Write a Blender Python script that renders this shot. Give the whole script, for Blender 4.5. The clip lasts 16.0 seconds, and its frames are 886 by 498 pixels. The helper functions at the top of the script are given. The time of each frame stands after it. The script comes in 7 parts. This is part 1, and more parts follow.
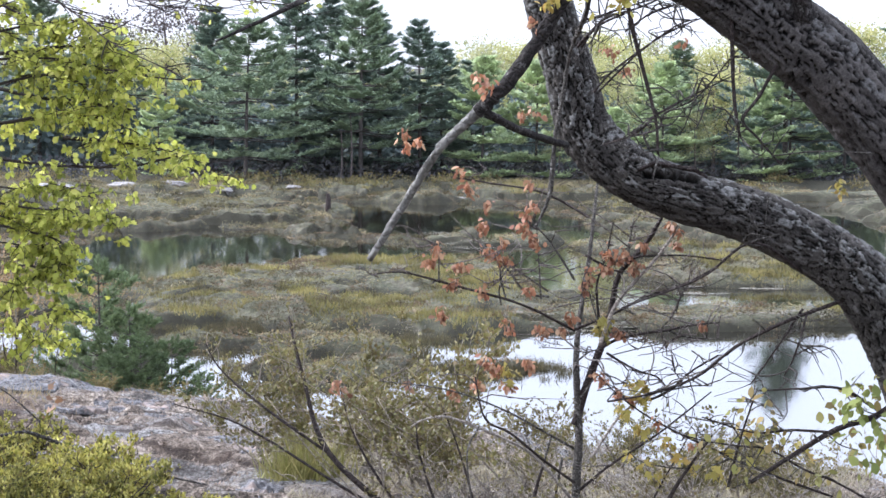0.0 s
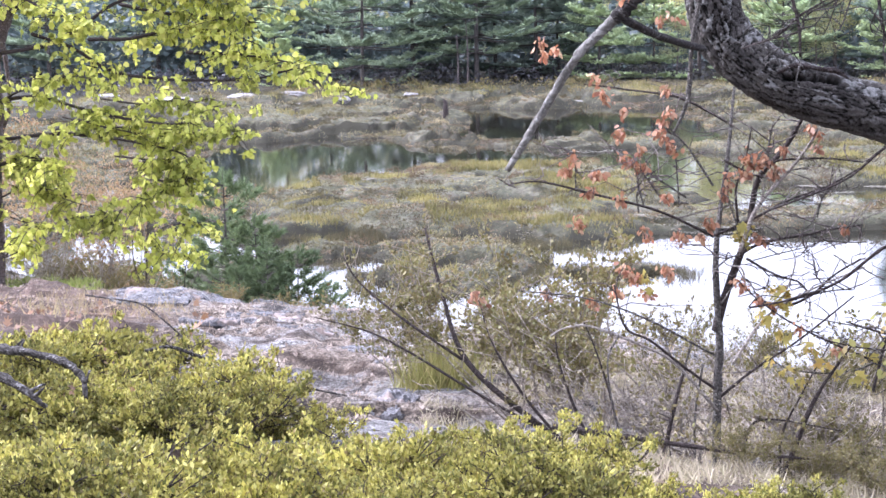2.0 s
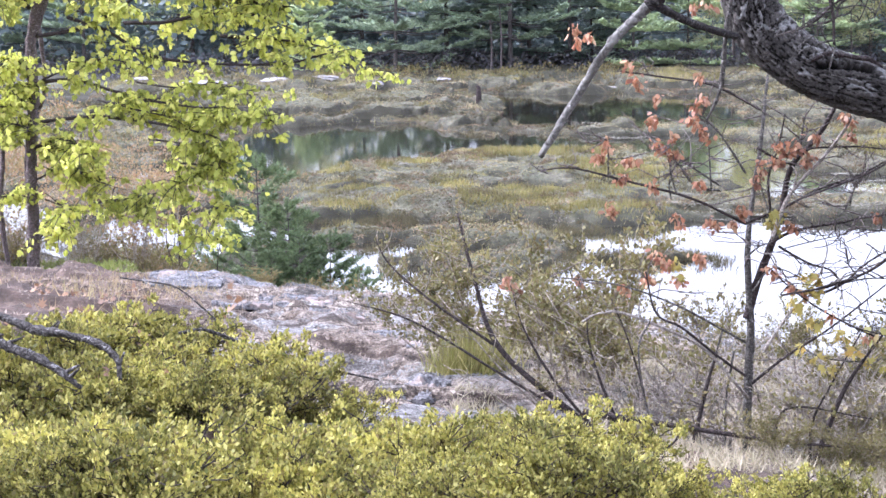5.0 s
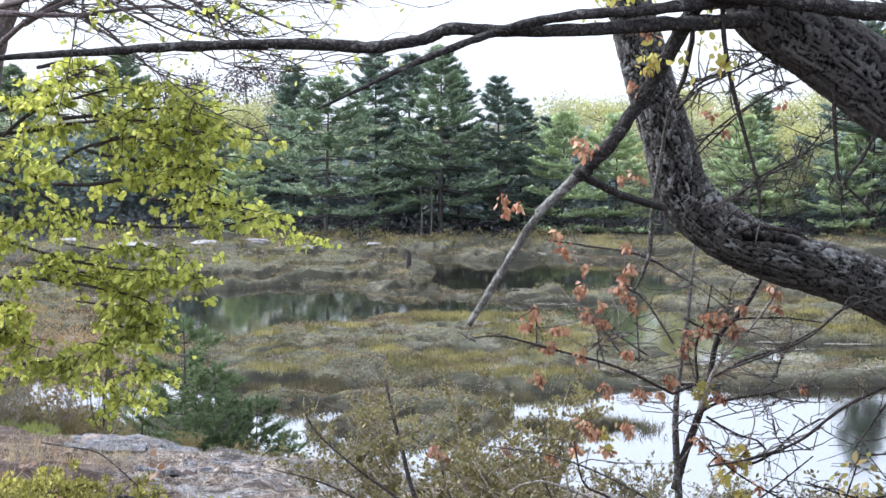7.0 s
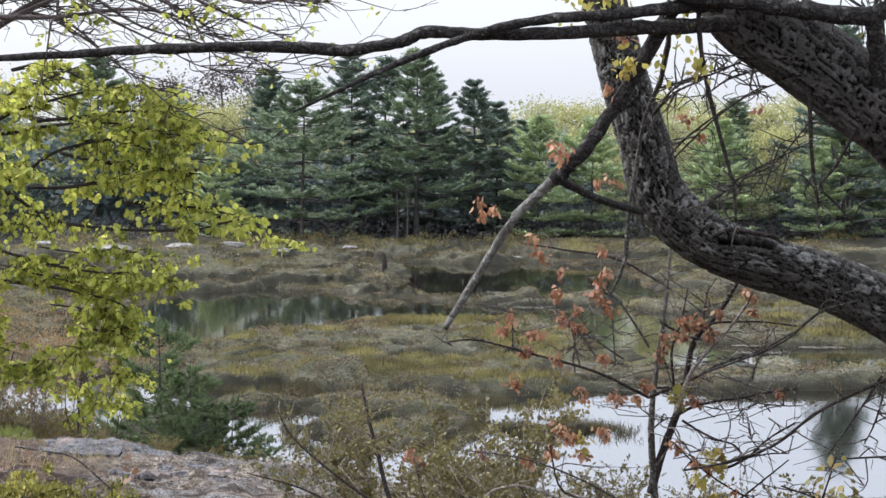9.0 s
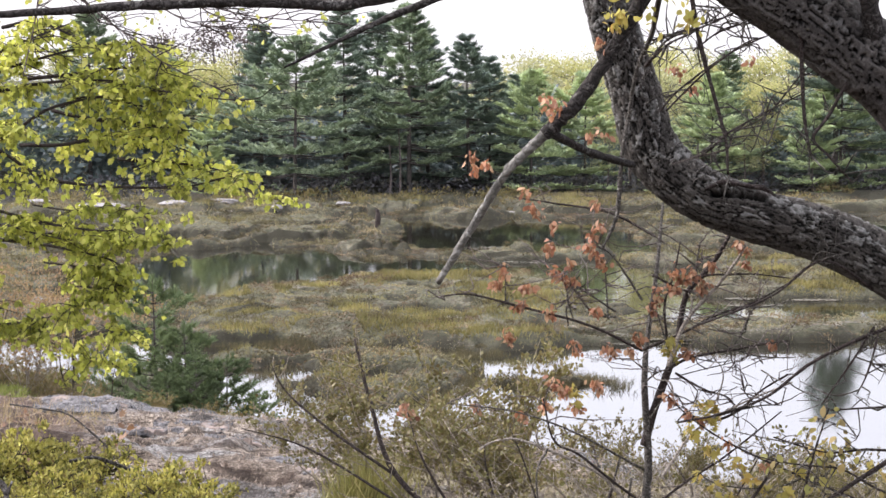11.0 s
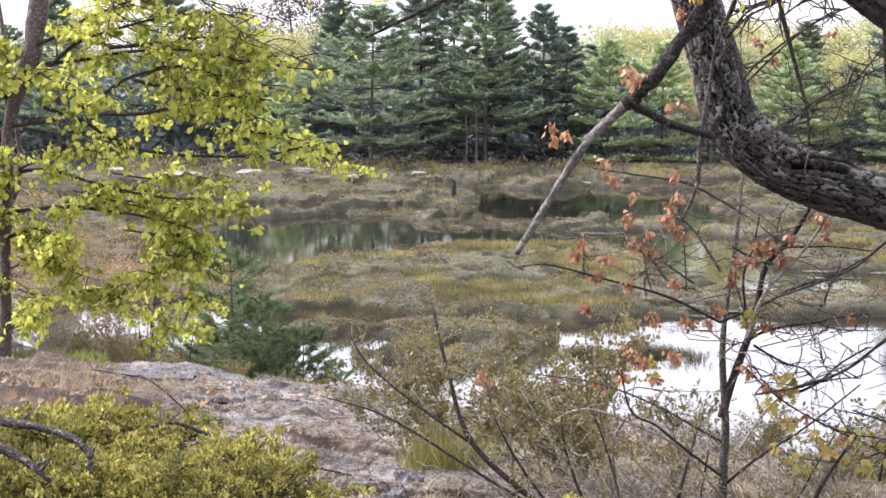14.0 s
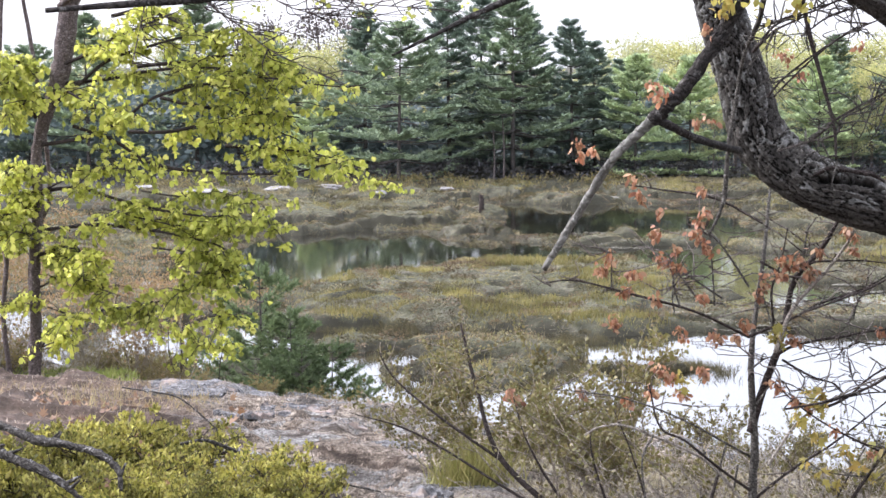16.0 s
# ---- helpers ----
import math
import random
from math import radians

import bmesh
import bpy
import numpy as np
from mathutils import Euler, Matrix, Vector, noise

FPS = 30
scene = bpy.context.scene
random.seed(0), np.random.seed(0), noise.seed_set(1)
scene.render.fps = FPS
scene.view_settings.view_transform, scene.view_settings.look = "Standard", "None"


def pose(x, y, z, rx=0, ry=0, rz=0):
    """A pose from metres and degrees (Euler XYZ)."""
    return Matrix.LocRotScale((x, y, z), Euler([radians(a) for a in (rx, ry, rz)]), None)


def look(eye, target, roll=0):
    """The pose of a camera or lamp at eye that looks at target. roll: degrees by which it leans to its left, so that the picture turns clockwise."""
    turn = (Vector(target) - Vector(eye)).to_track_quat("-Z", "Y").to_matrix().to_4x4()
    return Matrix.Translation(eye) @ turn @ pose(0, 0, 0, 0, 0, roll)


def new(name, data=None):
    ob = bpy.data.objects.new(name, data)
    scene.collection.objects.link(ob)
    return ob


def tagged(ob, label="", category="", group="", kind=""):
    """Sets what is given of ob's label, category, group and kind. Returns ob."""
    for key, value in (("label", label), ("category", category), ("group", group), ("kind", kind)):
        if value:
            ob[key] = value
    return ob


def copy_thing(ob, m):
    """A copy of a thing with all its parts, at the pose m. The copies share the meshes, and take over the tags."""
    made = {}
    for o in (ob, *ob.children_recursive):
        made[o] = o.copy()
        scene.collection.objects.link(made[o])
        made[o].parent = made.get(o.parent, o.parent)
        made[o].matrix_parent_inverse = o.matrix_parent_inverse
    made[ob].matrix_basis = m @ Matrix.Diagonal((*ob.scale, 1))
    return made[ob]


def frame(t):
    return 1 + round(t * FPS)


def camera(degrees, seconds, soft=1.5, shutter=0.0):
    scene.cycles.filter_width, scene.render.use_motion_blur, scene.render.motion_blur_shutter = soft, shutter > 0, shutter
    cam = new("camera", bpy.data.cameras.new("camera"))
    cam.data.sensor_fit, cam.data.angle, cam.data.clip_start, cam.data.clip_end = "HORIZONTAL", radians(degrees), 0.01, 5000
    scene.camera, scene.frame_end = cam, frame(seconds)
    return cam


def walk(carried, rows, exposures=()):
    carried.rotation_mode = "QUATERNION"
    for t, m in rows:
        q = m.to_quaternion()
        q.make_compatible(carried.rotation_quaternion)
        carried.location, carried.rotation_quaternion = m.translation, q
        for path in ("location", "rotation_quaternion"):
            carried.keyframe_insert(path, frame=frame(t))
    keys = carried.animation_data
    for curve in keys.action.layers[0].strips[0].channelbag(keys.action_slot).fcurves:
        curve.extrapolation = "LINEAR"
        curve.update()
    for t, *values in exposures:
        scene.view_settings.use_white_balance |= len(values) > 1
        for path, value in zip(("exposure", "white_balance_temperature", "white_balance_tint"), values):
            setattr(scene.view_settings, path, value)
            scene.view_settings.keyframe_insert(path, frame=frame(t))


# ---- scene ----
# ---- the camera and its walk ----
cam = camera(28.0, 16.0, soft=1.5)
PATH = [
    (0, 0.0863, -0.0196, 8.7637, 83.887, -0.548, -2.501),
    (0.5, 0.0374, 0.0207, 8.7724, 82.487, 0.089, -2.639),
    (0.6, 0.0301, 0.0181, 8.7747, 81.734, 0.288, -1.9355),
    (0.8, 0.0085, 0.0102, 8.7815, 81.1838, 0.8765, 0.1446),
    (1, -0.0018, 0.0065, 8.7848, 81.039, 1.159, 1.143),
    (1.5, -0.0027, 0.0057, 8.784, 81.092, 1.201, 1.003),
    (2, -0.0032, 0.0073, 8.7833, 80.85, 1.134, 1.102),
    (2.5, -0.0015, -0.0034, 8.7862, 80.822, 1.114, 2.103),
    (3, 0.0012, -0.0169, 8.7891, 80.752, 1.173, 2.687),
    (3.5, 0.003, -0.0239, 8.7906, 80.749, 1.203, 2.822),
    (3.7, 0.0031, -0.0251, 8.7908, 80.519, 1.193, 2.718),
    (5.8, -0.0071, -0.0284, 8.7895, 80.374, 0.524, 1.565),
    (6, -0.0066, -0.0257, 8.7897, 80.553, 0.474, 1.238),
    (6.5, -0.0059, -0.0008, 8.7921, 83.066, 0.037, 0.846),
    (7, 0, 0, 8.8, 85.672, 0, -0),
    (7.5, 0.0008, 0.004, 8.8044, 86.45, -0.037, -0.44),
    (8, -0, 0.0067, 8.802, 86.639, -0.373, -1.086),
    (8.5, -0.0029, 0.0119, 8.8007, 86.577, -0.531, -1.091),
    (9, 0, 0.0164, 8.7998, 85.78, -0.105, -0.772),
    (11.5, 0.0034, 0.008, 8.7968, 84.264, 0.315, -1.042),
    (12, 0.0022, 0.0039, 8.7973, 84.148, 0.09, -0.987),
    (12.5, -0.0006, 0.002, 8.7974, 84.011, -0.014, -1.038),
    (13, -0.0006, 0.0066, 8.7982, 83.849, -0.014, -0.981),
    (13.5, -0.0074, 0.0031, 8.7989, 83.895, -0.088, -0.683),
    (14, -0.0125, -0.0191, 8.8001, 83.386, 0.163, 1.435),
    (14.5, -0.014, -0.0322, 8.8012, 83.223, 0.262, 2.21),
    (15, -0.015, -0.0335, 8.8031, 83.447, 0.374, 2.275),
    (15.5, -0.0116, -0.0352, 8.806, 83.759, 0.483, 2.316),
    (16, -0.0089, -0.0352, 8.8057, 83.894, 0.596, 2.302),
]
EXPOSURES = [(0, 0.66, 5750, 15), (0.5, 0.73, 5800, 18), (1, 1.11, 5690, 23), (2, 1.21, 5670, 24), (6, 1.21, 5590, 22), (6.6, 1.03, 5660, 17), (7.2, 0.41, 5780, 11), (8, 0.12, 5880, 10), (9.2, 0.16, 6180, 13), (11.3, 0.6, 6500, 18), (13.5, 0.69, 6450, 19), (14.5, 0.78, 6300, 19), (16, 0.74, 6150, 16)]
walk(cam, [(t, pose(*place)) for t, *place in PATH], EXPOSURES)

# ---- sky and sun: a bright, thinly overcast evening ----
world = bpy.data.worlds.new("sky")
scene.world = world
world.use_nodes = True
wt = world.node_tree
wt.nodes.clear()
sky = wt.nodes.new("ShaderNodeTexSky")
sky.sky_type, sky.sun_disc = "NISHITA", False
sky.sun_elevation, sky.sun_rotation = radians(39), radians(-72)
sky.air_density, sky.dust_density, sky.ozone_density = 1.0, 4.0, 1.0
w_sky = wt.nodes.new("ShaderNodeBackground")
w_sky.inputs["Strength"].default_value = 0.06
w_cloud = wt.nodes.new("ShaderNodeBackground")
w_cloud.inputs["Color"].default_value = (0.91, 0.93, 0.975, 1)
# a thin overcast is about three times as bright overhead as at the horizon
w_dir = wt.nodes.new("ShaderNodeTexCoord")
w_xyz = wt.nodes.new("ShaderNodeSeparateXYZ")
w_up = wt.nodes.new("ShaderNodeValToRGB")
for p, level in ((0.07, 0.84), (0.22, 1.3)):
    w_up.color_ramp.elements.new(p).color = (level / 2, level / 2, level / 2, 1)
w_up.color_ramp.elements[0].color = (0.39, 0.39, 0.39, 1)
w_up.color_ramp.elements[-1].color = (0.98, 0.98, 0.98, 1)
w_level = wt.nodes.new("ShaderNodeMath")
w_level.operation = "MULTIPLY"
w_level.inputs[1].default_value = 2.0
wt.links.new(w_dir.outputs["Generated"], w_xyz.inputs[0])
wt.links.new(w_xyz.outputs["Z"], w_up.inputs[0])
wt.links.new(w_up.outputs["Color"], w_level.inputs[0])
wt.links.new(w_level.outputs[0], w_cloud.inputs["Strength"])
w_add = wt.nodes.new("ShaderNodeAddShader")
w_out = wt.nodes.new("ShaderNodeOutputWorld")
wt.links.new(sky.outputs[0], w_sky.inputs["Color"])
wt.links.new(w_sky.outputs[0], w_add.inputs[0])
wt.links.new(w_cloud.outputs[0], w_add.inputs[1])
wt.links.new(w_add.outputs[0], w_out.inputs[0])
sun_data = bpy.data.lights.new("sun", "SUN")
sun_data.energy, sun_data.angle, sun_data.color = 4.0, radians(14), (1.0, 0.985, 0.965)
sun = new("sun", sun_data)
sun.matrix_world = look((-62, 30, 52), (0, 10, 0))

R = np.random.RandomState(7)


# ---- materials ----
def node(nt, kind, **values):
    n = nt.nodes.new(kind)
    for key, value in values.items():
        n.inputs[key.replace("_", " ")].default_value = value
    return n


def blank(name):
    m = bpy.data.materials.new(name)
    m.use_nodes = True
    nt = m.node_tree
    nt.nodes.clear()
    out = nt.nodes.new("ShaderNodeOutputMaterial")
    b = nt.nodes.new("ShaderNodeBsdfPrincipled")
    nt.links.new(b.outputs[0], out.inputs[0])
    return m, nt, b, out


def ramp(nt, source, stops):
    r = nt.nodes.new("ShaderNodeValToRGB")
    while len(r.color_ramp.elements) < len(stops):
        r.color_ramp.elements.new(0.5)
    for el, (p, c) in zip(r.color_ramp.elements, stops):
        el.position, el.color = p, (*c, 1)
    nt.links.new(source, r.inputs[0])
    return r.outputs[0]


def coords(nt):
    g = nt.nodes.new("ShaderNodeNewGeometry")
    return g.outputs["Position"], g


def noise_of(nt, vector, scale, detail=4.0, rough=0.6):
    n = node(nt, "ShaderNodeTexNoise", Scale=scale, Detail=detail, Roughness=rough)
    nt.links.new(vector, n.inputs["Vector"])
    return n.outputs["Fac"]


def mix(nt, fac, a, b, mode="MIX"):
    m = nt.nodes.new("ShaderNodeMix")
    m.data_type, m.blend_type = "RGBA", mode
    for socket, value in ((m.inputs[0], fac), (m.inputs[6], a), (m.inputs[7], b)):
        if isinstance(value, (int, float)):
            socket.default_value = value
        elif isinstance(value, tuple):
            socket.default_value = (*value, 1)
        else:
            nt.links.new(value, socket)
    return m.outputs[2]


def bump(nt, b, height, strength, distance):
    n = node(nt, "ShaderNodeBump", Strength=strength, Distance=distance)
    nt.links.new(height, n.inputs["Height"])
    nt.links.new(n.outputs[0], b.inputs["Normal"])


def leaf_material(name, colours, thinness=0.35, rough=0.55, patch=0.9, low=(0.72, 0.74, 0.72), high=(1.15, 1.12, 1.05)):
    """Leaves whose colour varies from leaf to leaf and from bough to bough."""
    m, nt, b, out = blank(name)
    p, g = coords(nt)
    n = len(colours)
    c = ramp(nt, g.outputs["Random Per Island"], [(i / max(1, n - 1), q) for i, q in enumerate(colours)])
    big = noise_of(nt, p, patch, 2.0)
    dull = ramp(nt, big, [(0.33, low), (0.67, high)])
    c = mix(nt, 1.0, c, dull, "MULTIPLY")
    nt.links.new(c, b.inputs["Base Color"])
    b.inputs["Roughness"].default_value = rough
    b.inputs["Specular IOR Level"].default_value = 0.3
    t = nt.nodes.new("ShaderNodeBsdfTranslucent")
    nt.links.new(c, t.inputs["Color"])
    s = nt.nodes.new("ShaderNodeMixShader")
    s.inputs[0].default_value = thinness
    nt.links.new(b.outputs[0], s.inputs[1])
    nt.links.new(t.outputs[0], s.inputs[2])
    nt.links.new(s.outputs[0], out.inputs[0])
    return m


def bark_material(name, dark, light, scale=14.0, lichen=None):
    m, nt, b, out = blank(name)
    tc = nt.nodes.new("ShaderNodeTexCoord")
    vor = node(nt, "ShaderNodeTexVoronoi", Scale=scale)
    vor.feature = "DISTANCE_TO_EDGE"
    wob = node(nt, "ShaderNodeTexNoise", Scale=scale * 0.5, Detail=3.0)
    nt.links.new(tc.outputs["Object"], wob.inputs["Vector"])
    v = mix(nt, 0.12, tc.outputs["Object"], wob.outputs["Color"], "ADD")
    nt.links.new(v, vor.inputs["Vector"])
    fine = noise_of(nt, tc.outputs["Object"], scale * 4, 5.0, 0.7)
    c = ramp(nt, vor.outputs["Distance"], [(0.0, dark), (0.09, tuple(0.5 * (p + q) for p, q in zip(dark, light))), (0.35, light)])
    c = mix(nt, 1.0, c, ramp(nt, fine, [(0.25, (0.55, 0.55, 0.56)), (0.75, (1.3, 1.27, 1.24))]), "MULTIPLY")
    if lichen:
        spots = ramp(nt, noise_of(nt, tc.outputs["Object"], scale * 0.8, 5.0, 0.75), [(0.57, (0, 0, 0)), (0.63, (1, 1, 1))])
        c = mix(nt, spots, c, lichen)
    nt.links.new(c, b.inputs["Base Color"])
    b.inputs["Roughness"].default_value = 0.9
    b.inputs["Specular IOR Level"].default_value = 0.2
    h = mix(nt, 0.3, vor.outputs["Distance"], fine)
    bump(nt, b, h, 0.9, 0.03)
    return m


def furrowed_bark(name, dark, mid, light, lichen, crust=0.5):
    """Plated bark: flakes parted by dark furrows, with pale lichen crust on the plates' faces."""
    m, nt, b, out = blank(name)
    tc = nt.nodes.new("ShaderNodeTexCoord")
    at = nt.nodes.new("ShaderNodeAttribute")
    at.attribute_name = "bark"
    sep = nt.nodes.new("ShaderNodeSeparateColor")
    nt.links.new(at.outputs["Color"], sep.inputs[0])
    big = noise_of(nt, tc.outputs["UV"], 6.0, 4.0)
    fine = noise_of(nt, tc.outputs["UV"], 90.0, 6.0, 0.8)
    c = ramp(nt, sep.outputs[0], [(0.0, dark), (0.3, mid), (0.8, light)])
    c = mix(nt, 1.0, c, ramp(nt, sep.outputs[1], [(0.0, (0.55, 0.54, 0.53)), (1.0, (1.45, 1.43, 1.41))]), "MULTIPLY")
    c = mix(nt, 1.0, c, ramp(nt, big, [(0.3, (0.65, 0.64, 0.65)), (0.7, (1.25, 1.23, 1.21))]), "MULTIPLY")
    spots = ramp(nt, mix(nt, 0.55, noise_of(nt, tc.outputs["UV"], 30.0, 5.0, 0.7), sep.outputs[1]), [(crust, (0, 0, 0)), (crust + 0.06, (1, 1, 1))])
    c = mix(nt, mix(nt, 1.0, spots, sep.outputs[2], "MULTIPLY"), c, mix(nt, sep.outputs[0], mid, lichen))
    c = mix(nt, 1.0, c, ramp(nt, fine, [(0.38, (0.6, 0.6, 0.6)), (0.62, (1.3, 1.29, 1.28))]), "MULTIPLY")
    nt.links.new(c, b.inputs["Base Color"])
    b.inputs["Roughness"].default_value = 0.92
    b.inputs["Specular IOR Level"].default_value = 0.15
    bump(nt, b, fine, 0.8, 0.012)
    return m


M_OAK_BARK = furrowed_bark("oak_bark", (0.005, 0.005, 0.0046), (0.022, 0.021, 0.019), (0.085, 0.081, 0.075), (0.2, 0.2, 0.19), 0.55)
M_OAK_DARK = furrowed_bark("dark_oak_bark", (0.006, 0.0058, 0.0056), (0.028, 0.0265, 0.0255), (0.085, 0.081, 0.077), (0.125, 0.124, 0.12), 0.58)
M_DEAD_WOOD = bark_material("dark_dead_wood", (0.01, 0.009, 0.0085), (0.052, 0.047, 0.044), 30, (0.12, 0.115, 0.108))
M_FALLEN = bark_material("weathered_fallen_wood", (0.02, 0.018, 0.016), (0.1, 0.092, 0.085), 30, (0.22, 0.21, 0.2))
M_BLEACHED = bark_material("bleached_dead_wood", (0.1, 0.098, 0.09), (0.23, 0.228, 0.21), 20, (0.31, 0.31, 0.295))
M_DARK_TWIG = bark_material("dark_twig_bark", (0.02, 0.016, 0.015), (0.075, 0.06, 0.055), 40)
M_GREY_TWIG = bark_material("grey_twig_bark", (0.06, 0.05, 0.048), (0.21, 0.18, 0.17), 40)
M_TAN_TWIG = bark_material("tan_twig_bark", (0.15, 0.13, 0.105), (0.35, 0.31, 0.255), 40)
M_PALE_TWIG = bark_material("pale_dry_twig", (0.19, 0.168, 0.145), (0.45, 0.41, 0.36), 40)
M_STEM = bark_material("sapling_bark", (0.035, 0.032, 0.028), (0.135, 0.126, 0.113), 40, (0.26, 0.25, 0.23))
M_MAPLE_BARK = bark_material("red_maple_bark", (0.05, 0.04, 0.038), (0.16, 0.13, 0.125), 22, (0.25, 0.225, 0.215))
M_PINE_BARK = bark_material("pine_bark", (0.03, 0.027, 0.025), (0.12, 0.108, 0.1), 6)

M_PINE = leaf_material("white_pine_needles", [(0.166, 0.226, 0.154), (0.226, 0.29, 0.19), (0.296, 0.362, 0.233)], 0.16, 0.6, 0.75, (0.74, 0.76, 0.8), (1.22, 1.2, 1.08))
M_PINE_DARK = leaf_material("dark_pine_needles", [(0.157, 0.21, 0.176), (0.2, 0.257, 0.211), (0.252, 0.31, 0.245)], 0.16, 0.6, 0.75, (0.74, 0.76, 0.8), (1.22, 1.2, 1.08))
M_PINE_PALE = leaf_material("pale_pine_needles", [(0.332, 0.421, 0.247), (0.414, 0.495, 0.287), (0.497, 0.568, 0.327)], 0.16, 0.6, 0.75, (0.74, 0.76, 0.8), (1.22, 1.2, 1.08))
M_SPRING = leaf_material("spring_leaves_far", [(0.326, 0.354, 0.146), (0.46, 0.461, 0.192), (0.581, 0.536, 0.271)], 0.4)
M_SPRING_DULL = leaf_material("dull_spring_leaves_far", [(0.303, 0.333, 0.173), (0.391, 0.401, 0.207), (0.479, 0.458, 0.264)], 0.4)
M_MAPLE = leaf_material("young_maple_leaves", [(0.432, 0.478, 0.083), (0.629, 0.651, 0.155), (0.67, 0.659, 0.193), (0.166, 0.191, 0.044), (0.53, 0.565, 0.117), (0.256, 0.295, 0.058)], 0.6)
M_BLUEBERRY = leaf_material("blueberry_leaves", [(0.09, 0.1, 0.025), (0.27, 0.265, 0.055), (0.42, 0.39, 0.1), (0.12, 0.09, 0.04), (0.32, 0.305, 0.065), (0.48, 0.45, 0.15), (0.09, 0.105, 0.025)], 0.3, 0.75, 2.6, (0.36, 0.37, 0.36), (1.3, 1.26, 1.15))
M_SWEETGALE = leaf_material("olive_shrub_leaves", [(0.138, 0.122, 0.045), (0.212, 0.187, 0.071), (0.164, 0.117, 0.059), (0.297, 0.256, 0.118), (0.106, 0.084, 0.041)], 0.3)
M_LEATHER = leaf_material("leatherleaf_leaves", [(0.1, 0.094, 0.036), (0.16, 0.15, 0.054), (0.13, 0.098, 0.046), (0.23, 0.205, 0.09)], 0.3)
M_OAKLEAF = leaf_material("green_young_leaves", [(0.16, 0.2, 0.06), (0.25, 0.29, 0.09), (0.32, 0.35, 0.12)], 0.35)
M_NEWLEAF = leaf_material("yellow_green_young_leaves", [(0.44, 0.42, 0.1), (0.5, 0.45, 0.14), (0.34, 0.34, 0.07)], 0.5)
M_BRONZE = leaf_material("bronze_young_leaves", [(0.3, 0.27, 0.09), (0.24, 0.25, 0.08), (0.36, 0.28, 0.12), (0.16, 0.13, 0.06)], 0.4)
M_REDSHRUB = leaf_material("russet_shrub_leaves", [(0.264, 0.161, 0.098), (0.324, 0.218, 0.115), (0.252, 0.207, 0.103)], 0.35)
M_ORANGE = leaf_material("orange_young_oak_leaves", [(0.31, 0.13, 0.075), (0.437, 0.221, 0.125), (0.207, 0.091, 0.062), (0.483, 0.312, 0.188), (0.368, 0.182, 0.125)], 0.3)
M_YELLOW = leaf_material("yellow_young_leaves", [(0.425, 0.291, 0.09), (0.391, 0.336, 0.1), (0.31, 0.28, 0.08)], 0.4)
M_GRASS = leaf_material("marsh_grass_blades", [(0.177, 0.166, 0.059), (0.223, 0.197, 0.081), (0.167, 0.171, 0.059), (0.255, 0.219, 0.106)], 0.3, 0.6, 0.6, (0.4, 0.385, 0.38), (1.45, 1.38, 1.28))
M_BOG = leaf_material("bog_shrub_twigs", [(0.106, 0.098, 0.051), (0.146, 0.132, 0.071), (0.125, 0.122, 0.057), (0.197, 0.175, 0.096)], 0.2, 0.6, 0.6, (0.4, 0.385, 0.38), (1.45, 1.38, 1.28))
M_BROWNBOG = leaf_material("russet_bog_twigs", [(0.126, 0.091, 0.056), (0.162, 0.119, 0.072), (0.143, 0.114, 0.064)], 0.2, 0.6, 0.6, (0.4, 0.385, 0.38), (1.45, 1.38, 1.28))
M_BOGDARK = leaf_material("dark_bog_twigs", [(0.063, 0.06, 0.029), (0.081, 0.075, 0.035), (0.074, 0.06, 0.03), (0.098, 0.093, 0.044)], 0.15, 0.6, 0.6, (0.4, 0.385, 0.38), (1.45, 1.38, 1.28))
M_TAN = leaf_material("tan_sedge_heaps", [(0.209, 0.184, 0.109), (0.272, 0.242, 0.147), (0.235, 0.21, 0.126)], 0.2, 0.6, 0.6, (0.4, 0.385, 0.38), (1.45, 1.38, 1.28))
# darker needles for the wood's interior: its shade is put into the colour
M_DEPTH_SHADE = leaf_material("inner_wood_painted_shade", [(0.095, 0.128, 0.135), (0.135, 0.176, 0.176)], 0.2)
M_LITTER = leaf_material("tan_litter_blades", [(0.36, 0.315, 0.235), (0.43, 0.38, 0.29), (0.3, 0.275, 0.17), (0.24, 0.205, 0.15)], 0.25)
M_MAT = leaf_material("pale_dead_sedge", [(0.187, 0.174, 0.145), (0.246, 0.234, 0.2), (0.153, 0.14, 0.111)], 0.1)
# brush kept dark and bluish: the gloom under the pines is painted in
M_UNDER_SHADE = leaf_material("brush_painted_shade", [(0.058, 0.058, 0.068), (0.078, 0.078, 0.089), (0.098, 0.096, 0.105)], 0.1)
M_YOUNGPINE = leaf_material("young_pine_needles", [(0.09, 0.132, 0.063), (0.127, 0.174, 0.083), (0.172, 0.221, 0.107)], 0.35)
M_DEADLEAF = leaf_material("dead_oak_leaves", [(0.199, 0.109, 0.061), (0.275, 0.168, 0.102), (0.138, 0.084, 0.061)], 0.3)
M_DRYMOSS = leaf_material("dry_moss_crust", [(0.26, 0.21, 0.175), (0.36, 0.3, 0.26), (0.31, 0.25, 0.21)], 0.1, 0.8)
M_DRYGRASS = leaf_material("dry_grass_blades", [(0.299, 0.232, 0.134), (0.37, 0.284, 0.176), (0.264, 0.232, 0.109)], 0.3)
M_GREENGRASS = leaf_material("olive_grass_blades", [(0.16, 0.17, 0.05), (0.23, 0.22, 0.08), (0.3, 0.26, 0.12)], 0.3)


